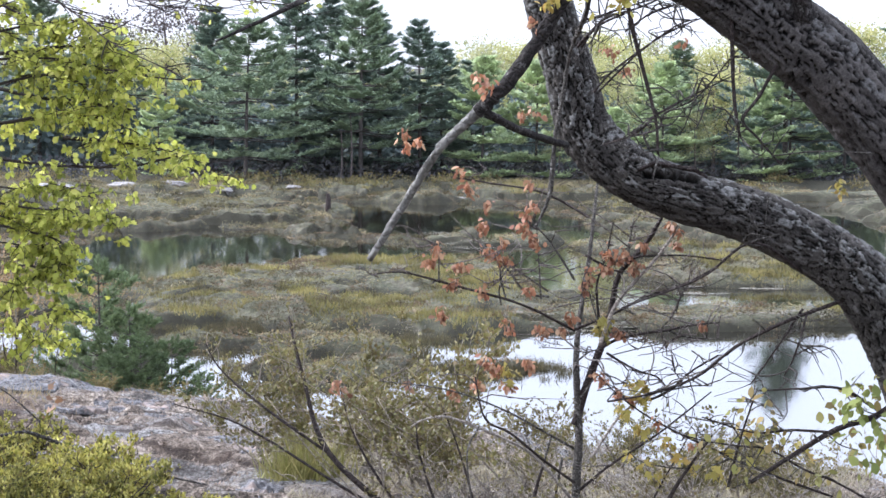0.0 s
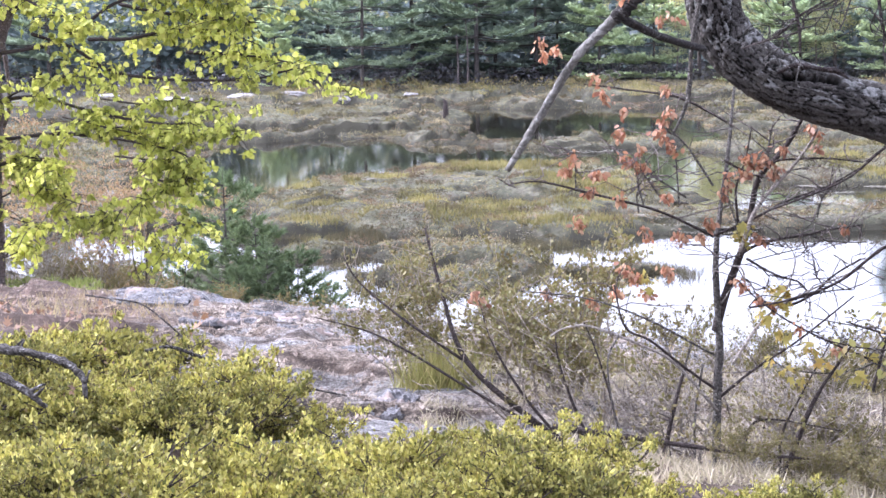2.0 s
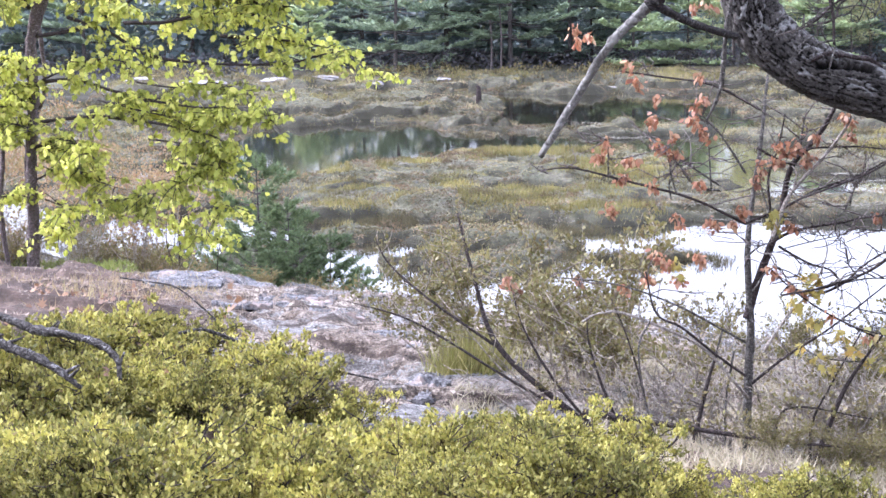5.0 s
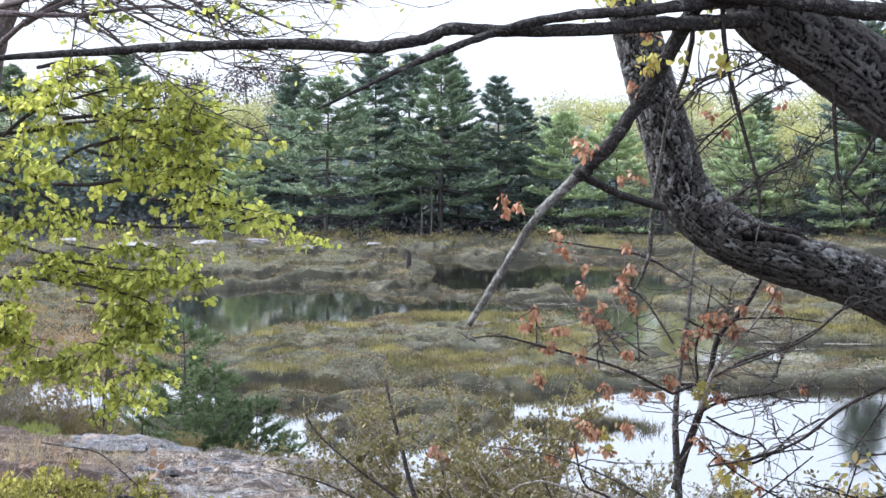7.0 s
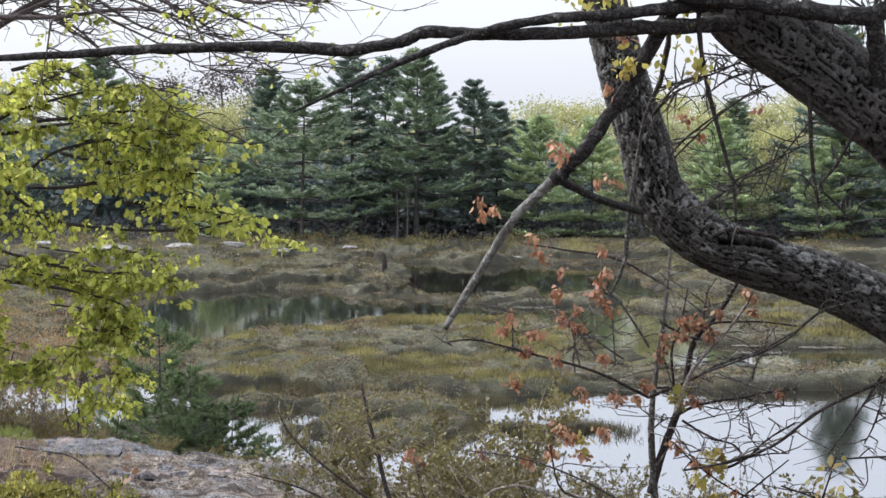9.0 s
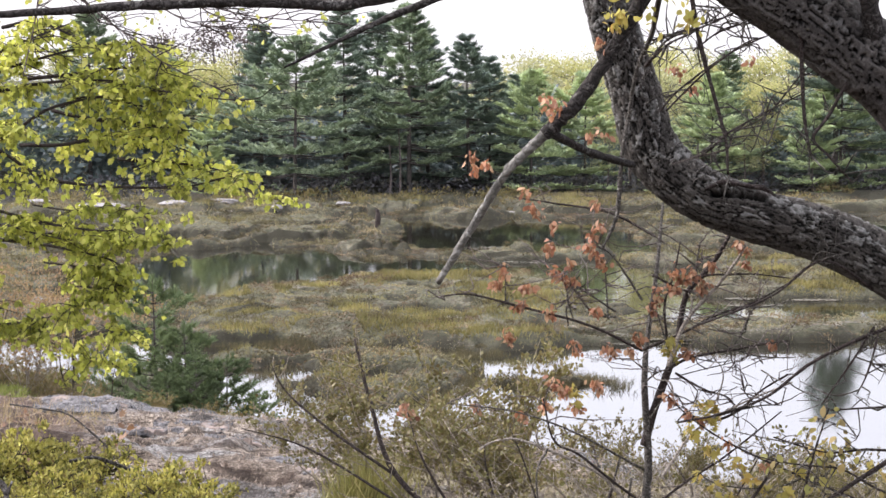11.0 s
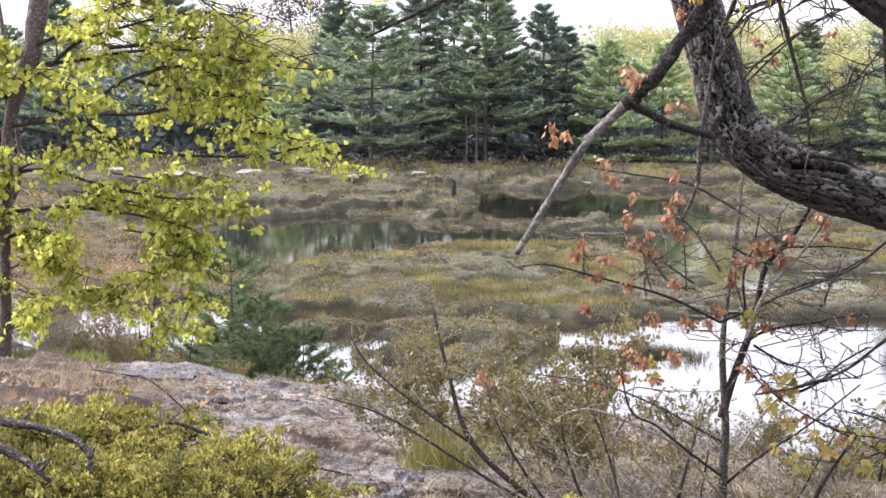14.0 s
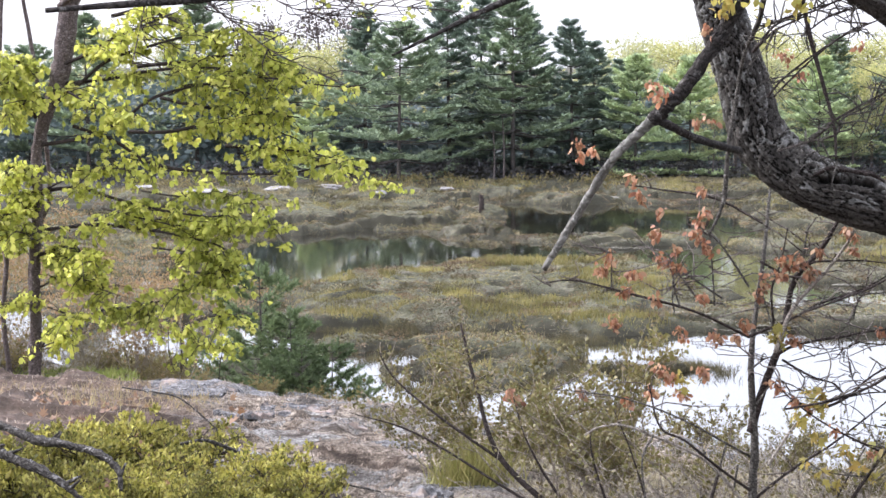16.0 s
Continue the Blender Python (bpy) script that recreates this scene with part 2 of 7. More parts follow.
def ground_material():
    m, nt, b, out = blank("ground_surface")
    p, g = coords(nt)
    a = nt.nodes.new("ShaderNodeAttribute")
    a.attribute_name = "cover"
    sep = nt.nodes.new("ShaderNodeSeparateColor")
    nt.links.new(a.outputs["Color"], sep.inputs[0])
    # granite: mauve grey with pale crust, dark streaks and tan moss
    coarse = noise_of(nt, p, 1.6, 5.0, 0.65)
    grain = noise_of(nt, p, 45.0, 4.0, 0.75)
    rough_n = noise_of(nt, p, 13.0, 8.0, 0.8)
    rock = ramp(nt, coarse, [(0.36, (0.18, 0.178, 0.172)), (0.47, (0.26, 0.256, 0.248)), (0.56, (0.34, 0.335, 0.325)), (0.68, (0.26, 0.248, 0.235))])
    mp = nt.nodes.new("ShaderNodeMapping")
    mp.inputs["Scale"].default_value = (0.45, 1.0, 1.0)
    nt.links.new(p, mp.inputs["Vector"])
    moss_f = ramp(nt, noise_of(nt, mp.outputs[0], 1.1, 8.0, 0.62), [(0.47, (0, 0, 0)), (0.53, (0.9, 0.9, 0.9))])
    rock = mix(nt, moss_f, rock, ramp(nt, noise_of(nt, p, 3.0, 3.0), [(0.38, (0.2, 0.158, 0.12)), (0.5, (0.33, 0.275, 0.22)), (0.62, (0.41, 0.35, 0.285))]))
    rock = mix(nt, 1.0, rock, ramp(nt, rough_n, [(0.39, (0.3, 0.285, 0.28)), (0.455, (0.72, 0.71, 0.7)), (0.52, (1.0, 1.0, 1.0)), (0.6, (1.26, 1.25, 1.23))]), "MULTIPLY")
    rock = mix(nt, 1.0, rock, ramp(nt, grain, [(0.41, (0.45, 0.44, 0.43)), (0.58, (1.25, 1.25, 1.25))]), "MULTIPLY")
    mp3 = nt.nodes.new("ShaderNodeMapping")
    mp3.inputs["Scale"].default_value = (0.45, 1.5, 5.0)
    nt.links.new(p, mp3.inputs["Vector"])
    seam = ramp(nt, noise_of(nt, mp3.outputs[0], 1.3, 6.0, 0.68), [(0.46, (1, 1, 1)), (0.49, (0.6, 0.58, 0.57)), (0.5, (0.16, 0.14, 0.13)), (0.51, (0.6, 0.58, 0.57)), (0.54, (1, 1, 1))])
    rock = mix(nt, 0.8, rock, seam, "MULTIPLY")
    wob = node(nt, "ShaderNodeTexNoise", Scale=1.7, Detail=6.0, Roughness=0.7)
    nt.links.new(p, wob.inputs["Vector"])
    crack = node(nt, "ShaderNodeTexVoronoi", Scale=0.75)
    crack.feature = "DISTANCE_TO_EDGE"
    nt.links.new(mix(nt, 0.55, mp.outputs[0], wob.outputs["Color"], "ADD"), crack.inputs["Vector"])
    split = ramp(nt, crack.outputs["Distance"], [(0.0, (0.12, 0.1, 0.09)), (0.02, (0.35, 0.32, 0.3)), (0.045, (1, 1, 1))])
    rock = mix(nt, 0.85, rock, split, "MULTIPLY")
    soil = ramp(nt, noise_of(nt, p, 5.0, 5.0, 0.7), [(0.3, (0.035, 0.026, 0.02)), (0.5, (0.1, 0.07, 0.055)), (0.72, (0.26, 0.185, 0.145))])
    # bog growth: patches of grey, tan, olive and russet over dark peat and painted shade
    mp2 = nt.nodes.new("ShaderNodeMapping")
    mp2.inputs["Scale"].default_value = (0.6, 0.5, 1.5)
    nt.links.new(p, mp2.inputs["Vector"])
    mud = ramp(nt, noise_of(nt, mp2.outputs[0], 0.9, 5.0, 0.65), [(0.34, (0.045, 0.044, 0.032)), (0.43, (0.11, 0.108, 0.072)), (0.5, (0.072, 0.076, 0.046)), (0.57, (0.14, 0.134, 0.096)), (0.66, (0.075, 0.066, 0.048))])
    mud = mix(nt, 1.0, mud, ramp(nt, noise_of(nt, p, 4.0, 5.0, 0.7), [(0.38, (0.55, 0.53, 0.52)), (0.5, (0.95, 0.95, 0.95)), (0.62, (1.25, 1.22, 1.18))]), "MULTIPLY")
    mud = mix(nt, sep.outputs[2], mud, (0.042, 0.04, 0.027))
    c = mix(nt, sep.outputs[0], soil, rock)
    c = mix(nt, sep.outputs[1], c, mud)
    nt.links.new(c, b.inputs["Base Color"])
    b.inputs["Roughness"].default_value = 0.92
    b.inputs["Specular IOR Level"].default_value = 0.25
    bump(nt, b, mix(nt, 0.5, mix(nt, 0.5, coarse, rough_n), grain), 1.0, 0.12)
    return m


def water_material():
    m, nt, b, out = blank("pond_water")
    p, g = coords(nt)
    b.inputs["Base Color"].default_value = (0.012, 0.011, 0.008, 1)
    b.inputs["Roughness"].default_value = 0.045
    b.inputs["IOR"].default_value = 1.33
    bump(nt, b, noise_of(nt, p, 2.2, 3.0), 0.05, 0.02)
    # added mirror layer brightens the reflections beyond what plain water gives
    added_gloss = node(nt, "ShaderNodeBsdfGlossy", Roughness=0.06, Color=(0.95, 0.96, 0.97, 1))
    gloss_boost = nt.nodes.new("ShaderNodeMixShader")
    gloss_boost.inputs[0].default_value = 0.24
    nt.links.new(b.outputs[0], gloss_boost.inputs[1])
    nt.links.new(added_gloss.outputs[0], gloss_boost.inputs[2])
    nt.links.new(gloss_boost.outputs[0], out.inputs[0])
    return m


def stone_material():
    m, nt, b, out = blank("pale_granite")
    p, g = coords(nt)
    c = ramp(nt, noise_of(nt, p, 2.5, 6.0, 0.7), [(0.38, (0.1, 0.094, 0.09)), (0.5, (0.21, 0.2, 0.192)), (0.62, (0.31, 0.295, 0.283))])
    nt.links.new(c, b.inputs["Base Color"])
    b.inputs["Roughness"].default_value = 0.9
    bump(nt, b, noise_of(nt, p, 9.0, 5.0), 0.6, 0.04)
    return m


def slab_material():
    """Lichened grey granite with a speckled grain."""
    m, nt, b, out = blank("lichened_granite")
    p, g = coords(nt)
    c = ramp(nt, noise_of(nt, p, 3.6, 8.0, 0.78), [(0.4, (0.055, 0.053, 0.054)), (0.48, (0.12, 0.117, 0.12)), (0.56, (0.15, 0.147, 0.15)), (0.64, (0.2, 0.195, 0.197))])
    c = mix(nt, 1.0, c, ramp(nt, noise_of(nt, p, 30.0, 5.0, 0.8), [(0.42, (0.3, 0.29, 0.29)), (0.5, (0.9, 0.9, 0.9)), (0.6, (1.4, 1.4, 1.4))]), "MULTIPLY")
    moss = ramp(nt, noise_of(nt, p, 1.7, 7.0, 0.7), [(0.53, (0, 0, 0)), (0.6, (1, 1, 1))])
    c = mix(nt, moss, c, (0.24, 0.19, 0.16))
    nt.links.new(c, b.inputs["Base Color"])
    b.inputs["Roughness"].default_value = 0.9
    bump(nt, b, noise_of(nt, p, 14.0, 6.0, 0.7), 0.8, 0.05)
    return m


M_GROUND, M_WATER, M_STONE, M_GRANITE = ground_material(), water_material(), stone_material(), slab_material()


# ---- building helpers ----
def fast_mesh(name, verts, k, material):
    """A mesh of separate faces of k corners each, from an array of corners."""
    me = bpy.data.meshes.new(name)
    n = len(verts) // k
    me.vertices.add(n * k)
    me.vertices.foreach_set("co", np.ascontiguousarray(verts, dtype=np.float32).ravel())
    me.loops.add(n * k)
    me.loops.foreach_set("vertex_index", np.arange(n * k, dtype=np.int32))
    me.polygons.add(n)
    me.polygons.foreach_set("loop_start", np.arange(0, n * k, k, dtype=np.int32))
    me.update(calc_edges=True)
    me.materials.append(material)
    return me


def unit(v):
    return v / (np.linalg.norm(v, axis=-1, keepdims=True) + 1e-9)


DIAMOND = [(0, 0), (0.5, 0.45), (0, 1), (-0.5, 0.45)]
OVAL = [(0, 0), (0.38, 0.25), (0.46, 0.6), (0, 1), (-0.46, 0.6), (-0.38, 0.25)]
LOBED = [(0, 0), (0.22, 0.1), (0.6, 0.28), (0.26, 0.42), (0.46, 0.8), (0.13, 0.66), (0, 1.1), (-0.13, 0.66), (-0.46, 0.8), (-0.26, 0.42), (-0.6, 0.28), (-0.22, 0.1)]
ROUND_LOBED = [(0, 0), (0.28, 0.06), (0.56, 0.3), (0.4, 0.45), (0.46, 0.74), (0.2, 0.78), (0, 1.04), (-0.2, 0.78), (-0.46, 0.74), (-0.4, 0.45), (-0.56, 0.3), (-0.28, 0.06)]
BLADE = [(-0.5, 0), (0.5, 0), (0.0, 1)]


def leaf_array(at, way, size, outline, width=1.0, rs=R, bend=0.0, level=0.0):
    """Corners of flat leaves: each starts at a point, runs along its way and is turned at random round it."""
    n = len(at)
    way = unit(way)
    side = unit(np.cross(way, unit(rs.normal(size=(n, 3))) + (0, 0, level)))
    third = np.cross(side, way)
    out = np.asarray(outline)
    size = np.broadcast_to(size, (n,))[:, None, None]
    v = at[:, None] + size * (side[:, None] * out[None, :, 0:1] * width + way[:, None] * out[None, :, 1:2] + third[:, None] * (bend * (out[None, :, 1:2] ** 2 + np.abs(out[None, :, 0:1]))))
    return v.reshape(-1, 3)


def smooth_path(points, n):
    """n points on a smooth curve through the given ones."""
    p = np.asarray(points, float)
    if len(p) == 2:
        s = np.linspace(0, 1, n)[:, None]
        return p[0] * (1 - s) + p[1] * s
    q = np.vstack([2 * p[0] - p[1], p, 2 * p[-1] - p[-2]])
    t = np.linspace(0, len(p) - 1 - 1e-6, n)
    i = t.astype(int)
    u = (t - i)[:, None]
    a, b, c, d = q[i], q[i + 1], q[i + 2], q[i + 3]
    return 0.5 * (2 * b + (c - a) * u + (2 * a - 5 * b + 4 * c - d) * u**2 + (3 * b - 3 * c + d - a) * u**3)


def tube(points, radii, sides=8, rough=0.0, rs=R, steps=None):
    """Verts and faces of a limb along a smooth path, its thickness going through radii, with uneven sides."""
    steps = steps or max(6, 5 * len(points))
    p = smooth_path(points, steps)
    r = np.interp(np.linspace(0, 1, steps), np.linspace(0, 1, len(radii)), radii)
    t = unit(np.gradient(p, axis=0))
    ref = np.array([0.31, 0.2, 0.93]) if abs(t[0][2]) < 0.8 else np.array([0.9, 0.3, 0.2])
    a = unit(np.cross(t, ref))
    b = np.cross(t, a)
    ang = np.linspace(0, 2 * np.pi, sides, endpoint=False)
    bumpy = 1 + rough * rs.normal(size=(steps, sides))
    ring = p[:, None] + (r[:, None] * bumpy)[..., None] * (a[:, None] * np.cos(ang)[None, :, None] + b[:, None] * np.sin(ang)[None, :, None])
    v = list(map(tuple, ring.reshape(-1, 3)))
    f = [(i * sides + j, i * sides + (j + 1) % sides, (i + 1) * sides + (j + 1) % sides, (i + 1) * sides + j) for i in range(steps - 1) for j in range(sides)]
    f += [tuple(range(sides - 1, -1, -1)), tuple((steps - 1) * sides + j for j in range(sides))]
    return v, f


def plates(u, v, round_n, seed):
    """Bark plates on a limb's skin, u in plates round it and v in plates along: depth of the furrow, and each plate's own number."""
    best, next_best, who = np.full(u.shape, 9.0), np.full(u.shape, 9.0), np.zeros(u.shape)
    iu, iv = np.floor(u), np.floor(v)
    for di in (-1, 0, 1):
        for dj in (-1, 0, 1):
            ci, cj = iu + di, iv + dj
            h = np.mod(ci, round_n)
            d = np.hypot(ci + 0.5 + 0.9 * (hash2(h, cj, seed) - 0.5) - u, cj + 0.5 + 0.9 * (hash2(h, cj, seed + 3) - 0.5) - v)
            closer = d < best
            next_best = np.where(closer, best, np.minimum(next_best, d))
            who = np.where(closer, hash2(h, cj, seed + 7), who)
            best = np.minimum(best, d)
    return next_best - best, who


def rugged_limb(name, points, radii, material, sides=128, gap=0.0085, relief=0.02, long=0.07, seed=1.0, hollow=None, small_w=0.4):
    """A thick limb whose bark stands in real plates and furrows."""
    length = np.linalg.norm(np.diff(smooth_path(points, 100), axis=0), axis=1).sum()
    steps = int(length / gap)
    p = smooth_path(points, steps)
    r = np.interp(np.linspace(0, 1, steps), np.linspace(0, 1, len(radii)), radii)
    t = unit(np.gradient(p, axis=0))
    a = unit(np.cross(t, np.array([0.1, 0.97, 0.2])))
    b = np.cross(t, a)
    along = np.concatenate([[0], np.cumsum(np.linalg.norm(np.diff(p, axis=0), axis=1))])
    ang = np.linspace(0, 2 * np.pi, sides, endpoint=False)
    A, S = np.meshgrid(ang, along)
    c, s = np.cos(A), np.sin(A)
    round_n = int(2 * np.pi * float(np.mean(r)) / 0.03)
    wob = 2.1 * (fnoise(c * 2.2 + 7, s * 2.2 + S * 5.0, seed) - 0.5) + 1.0 * (fnoise(c * 8 + 7, s * 8 + S * 22.0, seed + 2) - 0.5)
    u = (A / (2 * np.pi) * round_n + wob) % round_n
    v = S / long + 2.1 * (fnoise(c * 2.6 + 3, s * 2.6 + S * 7.0, seed + 4) - 0.5) + 0.9 * (fnoise(c * 9 + 3, s * 9 + S * 25.0, seed + 6) - 0.5)
    furrow, who = plates(u, v, round_n, seed)
    small, whos = plates((u * 2) % (2 * round_n), v * 2.2, 2 * round_n, seed + 11)
    top = step01(0.03, 0.17, furrow) * (0.75 + 0.25 * step01(0.1, 0.35, who))
    flake = (1 - small_w) * top + small_w * top * step01(0.03, 0.16, small)
    lump = fnoise(c * 0.9 + 5, s * 0.9 + S * 1.5, 8.0) - 0.5
    rr = r[:, None] * (1 + 0.16 * lump) + relief * (flake - 0.7) * (0.55 + 0.7 * who) + 0.55 * small_w * relief * (whos - 0.5) * top + 0.2 * relief * (fnoise(c * 14, s * 14 + S * 40.0, 2.0) - 0.5)
    skin = p[:, None] + rr[..., None] * (a[:, None] * c[..., None] + b[:, None] * s[..., None])
    if hollow:
        h0, h1, wide, deep = Vector(hollow[0]), Vector(hollow[1]), hollow[2], hollow[3]
        run = np.array(h1 - h0)
        k = np.clip(((skin - np.array(h0)) @ run) / (run @ run), 0, 1)
        off = np.linalg.norm(skin - np.array(h0) - k[..., None] * run, axis=-1) * (1 + 0.5 * (fnoise(S * 22, c * 6, 3.0) - 0.5))
        rr = rr - deep * step01(wide, wide * 0.45, off)
        # the hollow is coloured dark as well, shade painted inside it
        flake = flake * step01(wide * 0.6, wide * 1.1, off)
        top = top * step01(wide * 0.6, wide * 1.1, off)
    ring = p[:, None] + rr[..., None] * (a[:, None] * c[..., None] + b[:, None] * s[..., None])
    facing = a[:, None, 2] * c + b[:, None, 2] * s
    i, j = np.meshgrid(np.arange(steps - 1), np.arange(sides), indexing="ij")
    j2 = (j + 1) % sides
    quad = np.stack([i * sides + j, i * sides + j2, (i + 1) * sides + j2, (i + 1) * sides + j], -1).reshape(-1, 4)
    me = bpy.data.meshes.new(name)
    me.from_pydata(ring.reshape(-1, 3).tolist(), [], quad.tolist())
    uv = me.uv_layers.new(name="skin")
    jj = np.stack([j, j + 1, j + 1, j], -1).ravel()
    ii = np.stack([i, i, i + 1, i + 1], -1).ravel()
    uv.data.foreach_set("uv", np.stack([jj / sides * 2 * np.pi * float(np.mean(r)), along[ii]], 1).astype(np.float32).ravel())
    tint = me.color_attributes.new("bark", "FLOAT_COLOR", "POINT")
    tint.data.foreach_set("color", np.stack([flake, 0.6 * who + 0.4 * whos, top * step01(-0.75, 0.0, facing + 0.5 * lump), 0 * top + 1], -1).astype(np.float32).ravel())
    me.polygons.foreach_set("use_smooth", np.ones(len(quad), bool))
    me.materials.append(material)
    return me


def joined(name, pieces, material, smooth=True):
    """One mesh from several (verts, faces)."""
    v, f = [], []
    for pv, pf in pieces:
        o = len(v)
        v += pv
        f += [tuple(i + o for i in q) for q in pf]
    me = bpy.data.meshes.new(name)
    me.from_pydata(v, [], f)
    me.polygons.foreach_set("use_smooth", [smooth] * len(f))
    me.materials.append(material)
    return me


def part(name, me, parent, label=""):
    ob = new(name, me)
    ob.parent = parent
    return tagged(ob, label)


def thing(name, label, category, group="", kind=""):
    return tagged(new(name), label, category, group, kind)


def hash2(i, j, seed):
    return np.modf(np.abs(np.sin(i * 127.1 + j * 311.7 + seed * 74.7) * 43758.5453))[0]


def vnoise(x, y, seed=0.0):
    """Smooth noise over the plan, 0 to 1, with one lump a metre."""
    i, j = np.floor(x), np.floor(y)
    u, v = x - i, y - j
    u, v = u * u * (3 - 2 * u), v * v * (3 - 2 * v)
    return (hash2(i, j, seed) * (1 - u) + hash2(i + 1, j, seed) * u) * (1 - v) + (hash2(i, j + 1, seed) * (1 - u) + hash2(i + 1, j + 1, seed) * u) * v


def fnoise(x, y, seed=0.0):
    return 0.5 * vnoise(x, y, seed) + 0.3 * vnoise(2.1 * x, 2.1 * y, seed + 1) + 0.2 * vnoise(4.3 * x, 4.3 * y, seed + 2)


def step01(a, b, x):
    t = np.clip((x - a) / (b - a), 0, 1)
    return t * t * (3 - 2 * t)


# ---- the lie of the land: a granite slope down to a boggy pond, woods behind ----
ISLANDS = [(0.0, 66.5, 8.3, 10.2), (-1.3, 51.5, 2.8, 4.6), (3.6, 49.7, 1.5, 0.5), (8.0, 58.3, 7.5, 1.7), (2.6, 58.6, 4.5, 2.6), (13.5, 59.4, 7.0, 1.5), (16.5, 71.5, 6.0, 4.2), (16.5, 82, 6.5, 5.0), (3.6, 85.2, 6.5, 2.8),
           (-4.0, 87.5, 4.0, 1.7), (-5.0, 97.5, 4.2, 7.5), (-11.5, 98, 6.0, 8.5), (17.5, 96, 7.0, 11.0), (-21, 82, 8.0, 16.0), (-3.2, 84.6, 1.6, 0.5),
           (-6.5, 58.5, 2.2, 1.3), (-4.8, 53.8, 1.6, 1.2), (-13, 63, 4.0, 4.0), (-7.0, 49.5, 1.6, 0.9), (-10.5, 48.5, 2.2, 1.1)]
POOLS = [(0.3, 64.7, 1.8, 1.5), (8.0, 75, 1.7, 7.2), (4.8, 58.3, 2.2, 0.4), (-3.4, 51.5, 1.0, 0.8), (-0.5, 54.6, 1.6, 0.5), (10, 78.5, 3.5, 0.5), (-8.5, 92.3, 3.4, 0.5), (2.5, 83.2, 2.6, 0.3),
         (5.2, 96.9, 6.6, 10.2), (-8.0, 81.6, 6.2, 8.2), (-1.0, 80.6, 5.5, 3.4), (13.8, 63.8, 7.0, 2.3), (9.0, 65.5, 1.6, 0.5)]


def land(x, y):
    """Above 0 where the bog stands out of the water."""
    wob = 0.95 * (fnoise(x * 0.45, y * 0.4, 3.0) - 0.5)
    best = np.full(np.shape(x), -1.0)
    for cx, cy, rx, ry in ISLANDS:
        best = np.maximum(best, 1 - np.hypot((x - cx) / rx, (y - cy) / ry))
    best = np.minimum(best * 2.2, 0.7) + wob
    for cx, cy, rx, ry in POOLS:
        best = np.minimum(best, (np.hypot((x - cx) / rx, (y - cy) / ry) - 1) * 0.8 + wob * 0.6)
    far = np.maximum((y - 106.5) / 6, (np.abs(x + 2) - 30) / 6) + wob
    return np.maximum(best, np.minimum(far, 1.0))


def edge_of(x):
    """How far the granite slope reaches before it drops to the water."""
    return np.interp(x, [-14, -6, 0, 3, 6, 12], [34, 30.5, 25, 20.5, 19, 18])


def gap_of(x, y):
    """The swell below which bare peat lies between the hummocks."""
    return 0.25 + 0.22 * np.maximum(step01(76, 86, y), 0.5 * step01(58, 54, y)) + 0.05 * (vnoise(x * 0.2, y * 0.15, 77.0) - 0.5)


def swell_of(x, y):
    """How the bog's growth swells into hummocks, 0 to 1."""
    return vnoise(x * 0.3 + 0.1 * y, y * 0.42, 14.0) * 0.5 + vnoise(x * 0.9, y * 0.8, 15.0) * 0.32 + vnoise(x * 2.4, y * 2.0, 16.0) * 0.18


